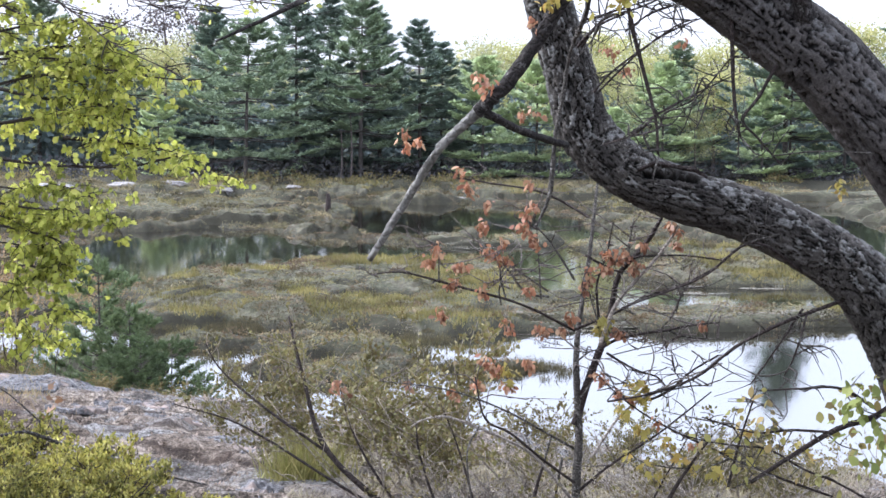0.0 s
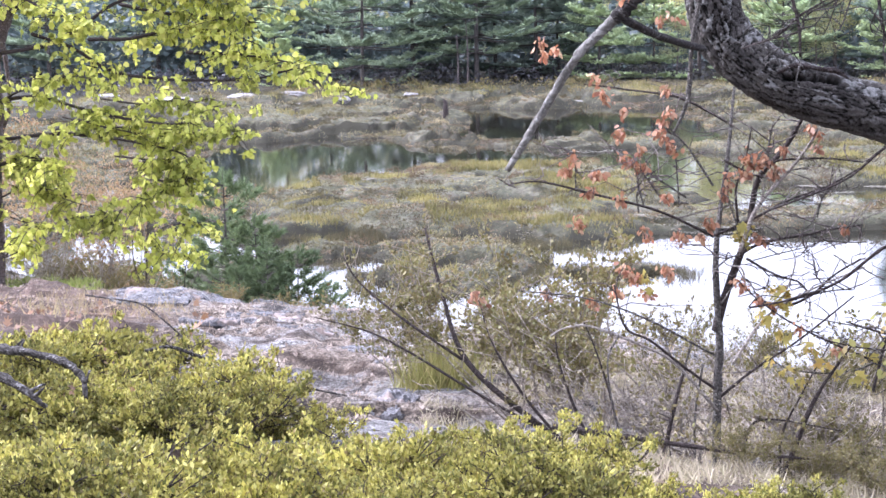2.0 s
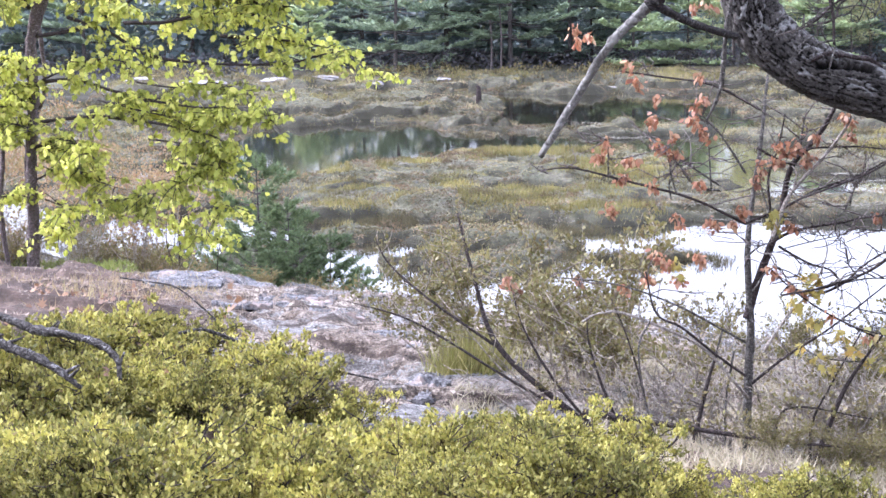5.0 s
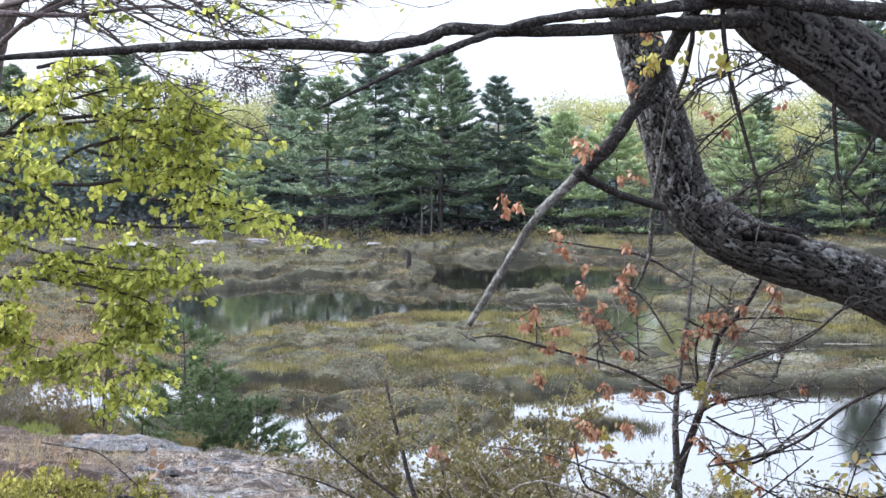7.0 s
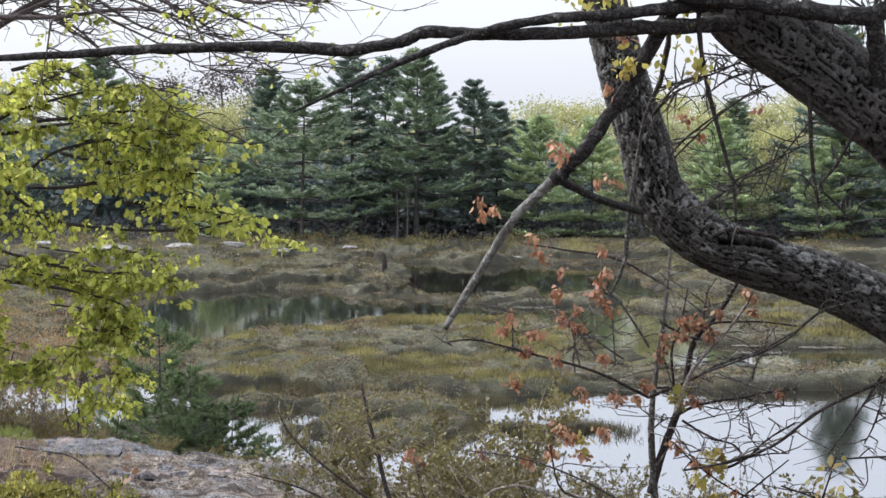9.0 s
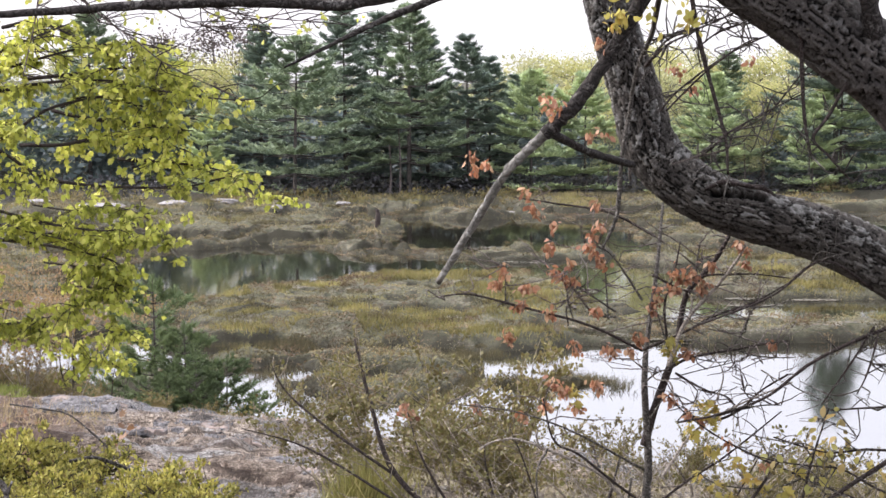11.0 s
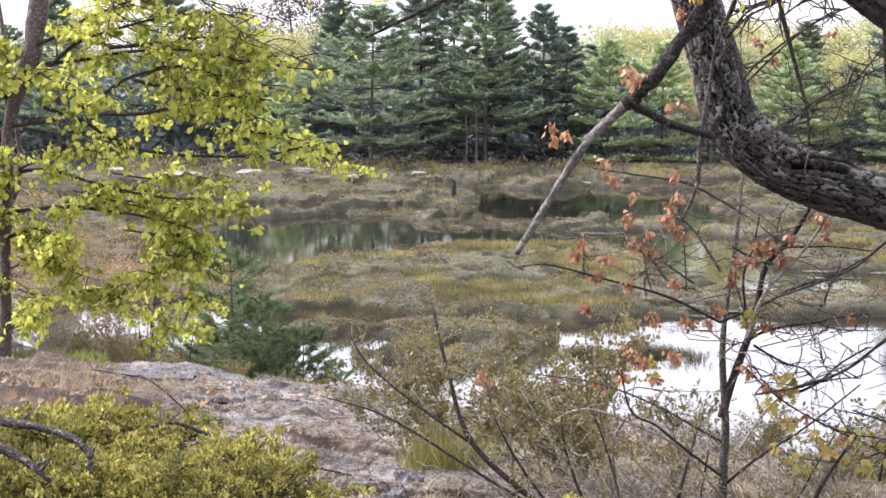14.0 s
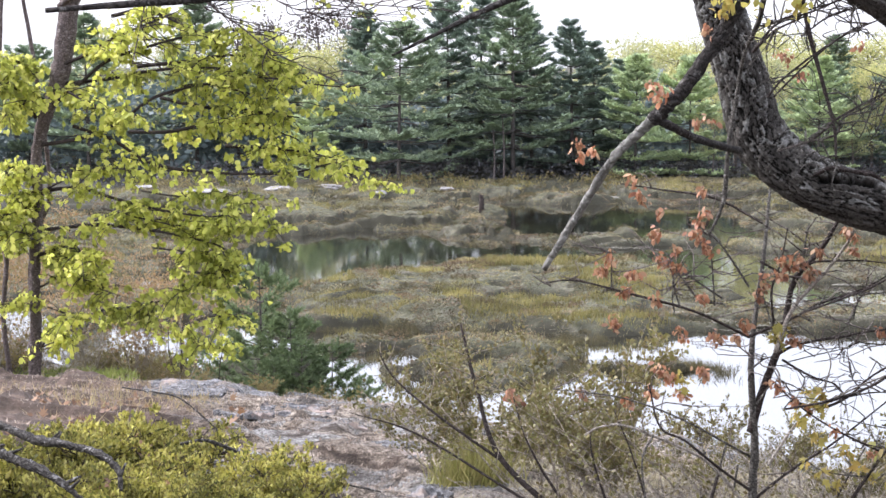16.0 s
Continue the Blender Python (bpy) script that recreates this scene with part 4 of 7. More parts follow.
bog_cover("bog_shrubs", "olive low bog shrubs in rounded hummocks", 480000, lambda x, y: on_land(x, y) & (green(x, y) < 0.58) & (zone(x, y) > 0.5) & (zone(x, y) < 0.6), M_SWEETGALE, 0.03, 0.2, 0.45, "shrubs", 0.7, 0.1)
bog_cover("bog_shrubs", "russet-brown low bog shrubs in rounded hummocks", 480000, lambda x, y: on_land(x, y) & (green(x, y) < 0.58) & (zone(x, y) > 0.58), M_BROWNBOG, 0.03, 0.2, 0.45, "shrubs", 0.7, 0.1)
bog_cover("bog_shrubs", "dark twiggy shrubs on the islets nearest the rock", 700000, lambda x, y: on_land(x, y) & (y < 62) & ((x < 0.8) | (y < 53)) & (x > -16) & (x < 8), M_BOGDARK, 0.04, 0.26, 0.35, "shrubs", 0.6, 0.08)
reed = scatter(200000, -14, 12, 44, 63, lambda x, y: (land(x, y) < 0.02) & (land(x, y) > -0.42) & (fnoise(x * 0.8, y * 0.5, 44.0) > 0.49 - 0.15 * (x > 1.5) * (y < 53)), rb)
reed[:, 2] = -0.04
blades("pond_reeds", "thin dark reeds standing in the shallow water", reed, 0.3, 0.05, M_BOGDARK, rb, 0.3)
patch = np.stack([3.9 + 0.95 * rb.normal(size=15000), 49.5 + 0.7 * rb.normal(size=15000), np.full(15000, -0.04)], 1)
patch = patch[fnoise(patch[:, 0] * 1.4, patch[:, 1] * 0.9, 81.0) > 0.47]
blades("pond_reeds", "dark broken reeds standing in the open water", patch, 0.26, 0.07, M_BOGDARK, rb, 0.6)
bog_cover("shore_grass", "pale dry grass along the far shore", 420000, lambda x, y: (y > 105) & (land(x, y) > 0.02) & (fnoise(x * 0.25, y * 0.5, 47.0) > 0.56), M_TAN, 0.1, 0.3, 0.2, "grass", 0.4)
sedge = scatter(240000, -22, 26, 44, 112, lambda x, y: np.abs(land(x, y) - 0.02) < 0.08, rb)
blades("pond_sedge", "dull straw-coloured sedge fringing the water", sedge, 0.15, 0.14, M_TAN, rb)


def shrub_heaps(name, label, seat, material, per, r, h, leaf, rs, category="shrubs"):
    """Low rounded heaps of fine twigs and small leaves."""
    n = len(seat)
    big = rs.uniform(0.5, 1.3, n)
    c = np.repeat(seat, per, axis=0)
    g = np.repeat(big, per)[:, None]
    u = unit(rs.normal(size=(n * per, 3)))
    u[:, 2] = np.abs(u[:, 2])
    q = c + u * np.array([r, r, h]) * g * rs.uniform(0.6, 1.05, (n * per, 1))
    ob = new(name, fast_mesh(name, leaf_array(q, u + rs.normal(size=(n * per, 3)) * 0.5 + (0, 0, 0.5), leaf * rs.uniform(0.6, 1.3, n * per), DIAMOND, 0.45, rs), 4, material))
    return tagged(ob, label, category, kind="stuff")


mound = scatter(1200, -24, 26, 45, 117, lambda x, y: (land(x, y) > 0.0) & (green(x, y) < 0.6) & ((y > 80) | (land(x, y) < 0.35)), rb)
tone = fnoise(mound[:, 0] * 0.4, mound[:, 1] * 0.25, 41.0) + rb.normal(size=len(mound)) * 0.06
shrub_heaps("bog_hummocks", "rounded grey-brown hummocks of low bog shrubs", mound[tone < 0.47], M_BOG, 150, 0.8, 0.24, 0.1, rb)
shrub_heaps("bog_hummocks", "rounded tan hummocks of dry sedge", mound[(tone >= 0.47) & (tone < 0.55)], M_TAN, 150, 0.8, 0.22, 0.1, rb)
shrub_heaps("bog_hummocks", "rounded dark hummocks of bog shrubs", mound[tone >= 0.55], M_BOGDARK, 150, 0.8, 0.26, 0.1, rb)
clump = scatter(1500, -16, 20, 45, 82, lambda x, y: (land(x, y) > 0.03) & (fnoise(x * 0.7, y * 0.45, 57.0) > 0.5), rb)
tone = fnoise(clump[:, 0] * 0.5, clump[:, 1] * 0.35, 58.0) + rb.normal(size=len(clump)) * 0.05
shrub_heaps("bog_hummocks", "russet-brown rounded clumps of low bog shrubs", clump[tone < 0.5], M_BROWNBOG, 120, 0.42, 0.3, 0.07, rb)
shrub_heaps("bog_hummocks", "dark olive rounded clumps of low bog shrubs", clump[tone >= 0.5], M_BOGDARK, 120, 0.42, 0.3, 0.07, rb)
peat = scatter(1100000, -26, 32, 44, 116, lambda x, y: (land(x, y) > 0.01) & (swell_of(x, y) < gap_of(x, y) + 0.05), rb, -0.005)
peat[:, 2] += rb.uniform(0, 0.05, len(peat))
some = fnoise(peat[:, 0] * 1.1, peat[:, 1] * 0.8, 66.0) > 0.5
for spots, stuff, words in ((peat[some], M_BROWNBOG, "brown dead leaves and twigs matted on the bare peat"), (peat[~some], M_BOGDARK, "dark low moss and twigs matted on the bare peat")):
    tagged(new("peat_litter", fast_mesh("peat_litter", leaf_array(spots, rb.normal(size=spots.shape) * (1, 1, 0.4) + (0, 0, 0.3), 0.085 * rb.uniform(0.5, 1.3, len(spots)), DIAMOND, 0.4, rb, 0.0, 1.2), 4, stuff)), words, "litter", kind="stuff")
red = scatter(420, -22, -8, 55, 76, lambda x, y: land(x, y) > 0.0, rb)
shrub_heaps("russet_shrubs", "russet-leaved low shrubs on the bog behind the maple", red, M_REDSHRUB, 60, 0.8, 0.75, 0.1, rb)
shore = scatter(700, -26, 40, 110, 120, lambda x, y: (y > 114) & (fnoise(x * 0.3, y * 0.3, 2.0) > 0.5), rb)
shrub_heaps("shore_bushes", "low green bushes along the wood's edge", shore, M_SWEETGALE, 40, 0.6, 0.55, 0.16, rb)


MATS = ((0.3, 64.7, 1.6, 1.1), (0.8, 56.2, 1.3, 0.5), (7.6, 57.1, 1.6, 0.5), (10.3, 57.4, 1.8, 0.6), (6.0, 71.1, 1.5, 0.9), (9.7, 62.7, 1.6, 0.7), (4.9, 82.5, 1.5, 0.8), (5.3, 59.1, 1.3, 0.35), (6.7, 57.6, 1.2, 0.30), (8.5, 57.3, 1.4, 0.30), (10.9, 58.4, 1.2, 0.35), (13.1, 58.1, 1.4, 0.35), (14.8, 58.9, 1.2, 0.30), (12.8, 68.2, 0.7, 0.30), (12.9, 66.2, 1.0, 0.30), (13.9, 63.8, 0.9, 0.25), (15.6, 67.7, 1.0, 0.30), (5.2, 68.0, 0.9, 0.30), (4.2, 89.1, 1.5, 0.50), (-3.0, 91.5, 1.2, 0.40), (0.8, 60.9, 1.2, 0.30), (-4.5, 70.1, 0.9, 0.40))
mat_at = np.vstack([np.stack([cx + rx * np.sqrt(u) * np.cos(t), cy + ry * np.sqrt(u) * np.sin(t), 0.02 + 0.015 * rb.rand(900)], 1) for cx, cy, rx, ry in MATS for u, t in [(rb.rand(900), rb.rand(900) * 6.28)]])
mat_at = mat_at[fnoise(mat_at[:, 0] * 1.3, mat_at[:, 1] * 2.2, 33.0) > 0.42]
mat_at[:, 2] = np.maximum(mat_at[:, 2], ground_height(mat_at[:, 0], mat_at[:, 1]) + 0.008)
tagged(new("sedge_mats", fast_mesh("sedge_mats", leaf_array(mat_at, rb.normal(size=mat_at.shape) * (1, 0.6, 0.08), 0.09 * rb.uniform(0.6, 1.3, len(mat_at)), OVAL, 0.3, rb, 0.0, 6.0), 6, M_MAT)), "flattened pale dead sedge mats lying on the bog", "sedge", kind="stuff")


def boulder(name, label, x, y, rx, ry, rz, seed):
    bm = bmesh.new()
    bmesh.ops.create_icosphere(bm, subdivisions=3, radius=1.0)
    rs = np.random.RandomState(seed)
    o = Vector(rs.uniform(-9, 9, 3))
    for v in bm.verts:
        k = 1 + 0.45 * noise.noise(v.co * 1.3 + o) + 0.15 * noise.noise(v.co * 3.5 + o)
        v.co = Vector((v.co.x * rx, v.co.y * ry, v.co.z * rz)) * k
    me = bpy.data.meshes.new(name)
    bm.to_mesh(me)
    bm.free()
    me.materials.append(M_STONE)
    ob = tagged(new(name, me), label, "rock", "pale boulders on the far shore")
    ob.location = (x, y, on_ground(x, y) + rz * 0.05)
    return ob


for i, (x, y, rx, rz) in enumerate(((-12.0, 113, 0.8, 0.2), (-10.6, 112.4, 0.7, 0.18), (-13.6, 114, 0.7, 0.2), (-4.4, 113, 0.45, 0.14), (5.2, 110, 1.2, 0.16), (-8.3, 108.5, 0.4, 0.2), (-2.6, 103.5, 0.6, 0.3), (0.0, 104.2, 0.4, 0.2), (-19.5, 111, 1.4, 0.22), (22, 114, 1.6, 0.25), (-24, 113, 1.2, 0.22), (-11.3, 111.2, 0.5, 0.14), (-15.0, 112.2, 0.9, 0.2))):
    boulder("boulder", "pale grey granite boulder on the marshy shore", x, y, rx, rx * 0.7, rz, 40 + i)
rk = np.random.RandomState(91)


def granite_slab(x, y, wide, deep, thick, turn):
    """A flat broken plate of the ledge, rounded by weather, sunk into the slope."""
    bm = bmesh.new()
    bmesh.ops.create_grid(bm, x_segments=26, y_segments=18, size=1.0)
    o = Vector(rk.uniform(-9, 9, 3))
    top = list(bm.verts)
    made = bmesh.ops.extrude_face_region(bm, geom=bm.faces[:])
    low = {v for v in made["geom"] if isinstance(v, bmesh.types.BMVert)}
    for v in bm.verts:
        ax, ay = v.co.x, v.co.y
        r = 1 - 0.22 * noise.noise(Vector((ax * 1.6, ay * 1.6, 0)) + o) - 0.16 * (ax * ax * ay * ay)
        edge = max(abs(ax), abs(ay))
        z = thick * (0.5 - 0.25 * max(0, edge - 0.7)) + 0.07 * noise.noise(Vector((ax * 2.5, ay * 2.0, 3)) + o) * wide
        z += 0.018 * math.floor(2.2 * noise.noise(Vector((ax * 1.1, ay * 2.4, 7)) + o)) + 0.012 * noise.noise(Vector((ax * 7, ay * 7, 1)) + o)
        v.co = Vector((ax * wide * r, ay * deep * r, -thick if v in low else z))
    bmesh.ops.recalc_face_normals(bm, faces=bm.faces[:])
    me = bpy.data.meshes.new("granite_slab")
    bm.to_mesh(me)
    bm.free()
    me.materials.append(M_GRANITE)
    ob = tagged(new("granite_slab", me), "flat grey granite slab bedded in the mossy slope", "rock", "granite slabs on the slope")
    gx0, gy0 = (on_ground(x + 0.3, y) - on_ground(x - 0.3, y)) / 0.6, (on_ground(x, y + 0.3) - on_ground(x, y - 0.3)) / 0.6
    ob.matrix_basis = Matrix.LocRotScale((x, y, on_ground(x, y) - 0.012), Vector((-gx0, -gy0, 1)).to_track_quat("Z", "Y") @ Euler((0, 0, turn)).to_quaternion(), None)


for x, y, wide, deep in ((-3.75, 19.7, 0.45, 0.3), (-3.0, 19.8, 0.4, 0.3), (-3.3, 18.9, 0.5, 0.26), (-2.5, 19.4, 0.36, 0.22), (-1.95, 19.0, 0.4, 0.24), (-2.3, 18.2, 0.42, 0.2), (-4.3, 20.4, 0.42, 0.28), (-1.45, 18.0, 0.34, 0.2), (-2.8, 17.6, 0.3, 0.16), (-0.75, 9.1, 0.3, 0.2), (-0.95, 8.6, 0.22, 0.16), (-1.2, 15.6, 0.36, 0.18), (-0.9, 13.4, 0.28, 0.16), (-1.7, 16.6, 0.3, 0.15), (-0.6, 11.2, 0.25, 0.14)):
    granite_slab(x, y, wide, deep, 0.035, rk.uniform(-0.35, 0.35))
stump_x, stump_y = -1.95, 99.4
stump = joined("tree_stump", [tube([(0, 0, -0.3), (0.03, 0, 0.4), (0, 0.02, 0.85)], [0.2, 0.15, 0.11], 8, 0.12)], M_DARK_TWIG)
tagged(new("tree_stump", stump), "dark broken stump standing in the bog", "stump").location = (stump_x, stump_y, on_ground(stump_x, stump_y))


# ---- the leaning oak by the camera ----
def limb(name, points, radii, material, parent, sides=14, rough=0.06, label="", steps=None):
    return part(name, joined(name, [tube(points, radii, sides, rough, steps=steps)], material), parent, label)


oak = thing("oak_tree", "old leaning oak with rough dark furrowed bark and dead branches", "tree")
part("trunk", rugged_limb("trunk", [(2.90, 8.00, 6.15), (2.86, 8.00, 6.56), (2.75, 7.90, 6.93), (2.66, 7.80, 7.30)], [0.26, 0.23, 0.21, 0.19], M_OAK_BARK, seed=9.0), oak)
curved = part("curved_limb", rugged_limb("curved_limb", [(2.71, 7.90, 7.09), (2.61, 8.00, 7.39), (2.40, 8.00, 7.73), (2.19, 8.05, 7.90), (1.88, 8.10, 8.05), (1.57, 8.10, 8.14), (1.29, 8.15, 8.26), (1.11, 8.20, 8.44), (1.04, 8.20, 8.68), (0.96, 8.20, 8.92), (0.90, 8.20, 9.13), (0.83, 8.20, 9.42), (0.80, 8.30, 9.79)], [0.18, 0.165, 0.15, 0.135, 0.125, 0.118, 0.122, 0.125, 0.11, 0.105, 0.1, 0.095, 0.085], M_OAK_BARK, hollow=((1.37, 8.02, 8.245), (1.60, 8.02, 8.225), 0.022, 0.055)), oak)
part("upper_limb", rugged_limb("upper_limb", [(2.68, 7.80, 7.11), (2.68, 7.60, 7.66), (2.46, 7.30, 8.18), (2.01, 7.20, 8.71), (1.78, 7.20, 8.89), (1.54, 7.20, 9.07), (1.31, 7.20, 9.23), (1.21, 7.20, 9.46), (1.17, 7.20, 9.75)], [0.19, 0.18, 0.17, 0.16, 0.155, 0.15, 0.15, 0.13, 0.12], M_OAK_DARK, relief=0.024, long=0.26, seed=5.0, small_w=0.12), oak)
limb("dead_branch", [(1.27, 7.10, 9.18), (1.05, 7.00, 9.16), (0.83, 6.95, 9.15), (0.60, 6.90, 9.13), (0.27, 6.90, 9.12), (0.04, 6.90, 9.13), (-0.08, 6.90, 9.09), (-0.27, 6.90, 9.06), (-0.47, 6.90, 9.07), (-0.71, 6.90, 9.07), (-1.03, 6.90, 9.06), (-1.36, 6.90, 9.04), (-1.84, 6.90, 9.01)],
     [0.035, 0.03, 0.028, 0.026, 0.024, 0.026, 0.024, 0.023, 0.025, 0.021, 0.02, 0.016, 0.01], M_DEAD_WOOD, oak, 8, 0.1, "long bare dead branch", 80)
limb("dead_branch", [(1.18, 6.98, 9.24), (1.00, 6.95, 9.23), (0.77, 6.90, 9.20), (0.51, 6.88, 9.18), (0.29, 6.84, 9.14), (0.08, 6.82, 9.07), (-0.12, 6.80, 8.99), (-0.31, 6.80, 8.90), (-0.48, 6.80, 8.82)],
     [0.03, 0.026, 0.022, 0.02, 0.018, 0.015, 0.012, 0.008, 0.004], M_DEAD_WOOD, oak, 8, 0.1, "bare dead branch bent down to its tip", 50)
limb("dead_branch", [(0.51, 6.95, 9.41), (0.76, 6.95, 9.36), (0.89, 6.94, 9.32), (1.04, 6.92, 9.27), (1.27, 6.95, 9.25), (1.49, 6.95, 9.22), (1.75, 6.95, 9.20), (1.89, 6.95, 9.27), (2.08, 7.00, 9.34)],
     [0.028, 0.027, 0.026, 0.032, 0.034, 0.036, 0.04, 0.036, 0.034], M_DEAD_WOOD, oak, 8, 0.1, steps=50)
limb("dead_branch", [(1.77, 6.95, 9.20), (1.80, 7.00, 9.05), (1.85, 7.10, 8.91)], [0.04, 0.036, 0.045], M_DEAD_WOOD, oak, 8, 0.1)
broken = limb("broken_branch", [(1.00, 7.00, 9.25), (0.88, 7.05, 9.02), (0.71, 7.10, 8.74), (0.59, 7.14, 8.60), (0.54, 7.16, 8.55)], [0.032, 0.031, 0.028, 0.03, 0.028], M_DEAD_WOOD, oak, 9, 0.1, "dark broken branch hanging down", 30)
limb("bleached_end", [(0.56, 7.15, 8.57), (0.47, 7.20, 8.48), (0.38, 7.25, 8.38), (0.25, 7.40, 8.15), (0.11, 7.50, 7.91)], [0.025, 0.02, 0.018, 0.017, 0.014], M_BLEACHED, broken, 9, 0.1, "bleached grey end of the broken branch", 40)
limb("side_branch", [(0.57, 7.15, 8.55), (0.76, 7.50, 8.46), (1.00, 8.00, 8.38)], [0.018, 0.017, 0.016], M_DEAD_WOOD, broken, 8, 0.08)
def oak_twig(pts, r):
    limb("twig", pts, [r * 0.8, r * 0.65, r * 0.4], M_DARK_TWIG, oak, 6, 0.08)


oak_twig([(1.09, 6.98, 9.24), (1.10, 6.99, 9.09), (1.14, 7.00, 8.89), (1.21, 7.05, 8.67), (1.25, 7.05, 8.52), (1.26, 7.05, 8.39)], 0.013)
limb("dead_twig", [(1.00, 7.10, 9.17), (1.03, 7.60, 8.97), (1.00, 7.90, 8.80), (0.97, 7.95, 8.57), (0.94, 7.95, 8.40), (0.93, 7.95, 8.22), (0.91, 7.95, 8.12), (0.86, 7.95, 8.01)], [0.012, 0.011, 0.009, 0.011, 0.01, 0.012, 0.008, 0.006], M_STEM, oak, 7, 0.16, "grey lichened dead twig", 60)
oak_twig([(1.55, 7.10, 9.01), (1.57, 7.10, 8.64), (1.60, 7.10, 8.46)], 0.011)
oak_twig([(1.74, 7.10, 8.75), (1.67, 7.10, 8.62), (1.61, 7.10, 8.53), (1.67, 7.10, 8.46), (1.77, 7.10, 8.35)], 0.009)
oak_twig([(1.06, 8.00, 8.82), (1.14, 7.90, 8.94), (1.30, 7.80, 9.00), (1.48, 7.70, 9.09)], 0.008)
oak_twig([(1.24, 7.05, 8.54), (1.17, 7.10, 8.47), (1.11, 7.60, 8.40)], 0.007)
oak_twig([(1.25, 7.05, 8.55), (1.37, 7.10, 8.61), (1.57, 7.10, 8.71)], 0.006)
oak_twig([(1.12, 8.00, 8.62), (1.21, 8.00, 8.72), (1.42, 7.90, 8.88), (1.63, 7.80, 8.98)], 0.007)
oak_twig([(2.42, 8.00, 7.72), (2.13, 7.90, 7.64), (1.97, 7.92, 7.57), (1.79, 7.94, 7.47), (1.62, 7.96, 7.33), (1.44, 7.98, 7.25), (1.21, 8.00, 7.20)], 0.013)
oak_twig([(2.10, 7.90, 7.63), (2.05, 7.80, 7.54), (2.02, 7.80, 7.44), (1.98, 7.80, 7.36)], 0.007)
oak_twig([(2.08, 7.90, 7.65), (1.98, 7.90, 7.49), (1.85, 7.90, 7.30)], 0.008)
oak_twig([(2.10, 8.00, 7.81), (1.84, 7.90, 7.95), (1.61, 7.90, 7.79), (1.25, 7.90, 7.65)], 0.01)
oak_twig([(2.68, 7.80, 7.40), (2.43, 7.80, 7.19), (2.20, 7.80, 7.10), (1.84, 7.80, 6.87)], 0.024)
for pts, r in (([(0.95, 7.00, 8.92), (1.02, 7.03, 8.94), (1.14, 7.07, 8.98), (1.28, 7.10, 9.02)], 0.007), ([(0.96, 7.30, 8.82), (1.00, 7.23, 8.87), (1.04, 7.17, 8.91), (1.12, 7.10, 8.95)], 0.009),
               ([(1.14, 7.20, 8.88), (1.25, 7.20, 8.96), (1.34, 7.20, 8.99), (1.38, 7.20, 9.02)], 0.005), ([(1.09, 7.60, 8.63), (1.17, 7.55, 8.72), (1.26, 7.50, 8.81), (1.39, 7.45, 8.91), (1.47, 7.40, 8.94)], 0.006),
               ([(1.18, 7.30, 8.45), (1.27, 7.12, 8.49), (1.31, 7.20, 8.55), (1.45, 7.24, 8.62), (1.58, 7.22, 8.78), (1.64, 7.20, 8.85)], 0.006), ([(1.50, 7.00, 9.22), (1.52, 7.00, 9.33), (1.55, 7.00, 9.40)], 0.012),
               ([(1.52, 7.00, 9.33), (1.59, 7.00, 9.34), (1.68, 7.00, 9.27), (1.75, 6.97, 9.22)], 0.01), ([(1.76, 7.00, 9.38), (1.80, 7.00, 9.29), (1.82, 7.00, 9.20)], 0.006), ([(1.72, 7.10, 9.35), (1.79, 7.05, 9.28), (1.88, 7.00, 9.30)], 0.006)):
    oak_twig(pts, r)
limb("bark_flap", [(1.33, 8.02, 8.265), (1.41, 8.01, 8.30), (1.49, 8.01, 8.285), (1.59, 8.02, 8.27), (1.65, 8.02, 8.235)], [0.006, 0.012, 0.009, 0.012, 0.005], M_DARK_TWIG, curved, 9, 0.25, "loose bark lip over a hollow")


# ---- clusters of young leaves ----
def leaf_bunch(points, material, rs, per=14, size=0.032, outline=OVAL, hang=1.3, spread_r=0.013, width=0.66):
    p = np.repeat(np.asarray(points, float), per, axis=0)
    n = len(p)
    p = p + rs.normal(size=(n, 3)) * spread_r
    return fast_mesh("leaves", leaf_array(p, rs.normal(size=(n, 3)) * 0.6 + (0, 0, -hang), size * rs.uniform(0.5, 1.15, n), outline, width, rs, 0.5), len(outline), material)


rl = np.random.RandomState(51)
part("young_leaves", leaf_bunch([(0.54, 7.10, 8.70), (0.56, 7.10, 8.65), (0.59, 7.10, 8.67), (0.75, 7.05, 8.91), (1.15, 7.80, 8.82), (1.18, 7.80, 8.80), (1.47, 7.70, 8.85), (1.25, 7.90, 8.72), (0.73, 7.30, 8.55), (0.79, 7.30, 8.55), (0.24, 7.30, 8.46), (0.26, 7.30, 8.41), (0.31, 7.30, 8.43), (0.79, 7.00, 9.12)], M_ORANGE, rl), oak, "drooping orange young leaves")
part("young_leaves", leaf_bunch([(0.82, 7.00, 9.02), (0.80, 7.00, 8.98), (0.83, 7.00, 9.00), (0.67, 7.00, 9.29), (0.74, 7.00, 9.29), (0.63, 7.00, 9.33), (0.85, 7.00, 9.18), (1.09, 7.00, 9.00), (2.11, 7.50, 8.25), (2.13, 7.50, 8.22)], M_YELLOW, rl), oak, "yellow-green young leaves")

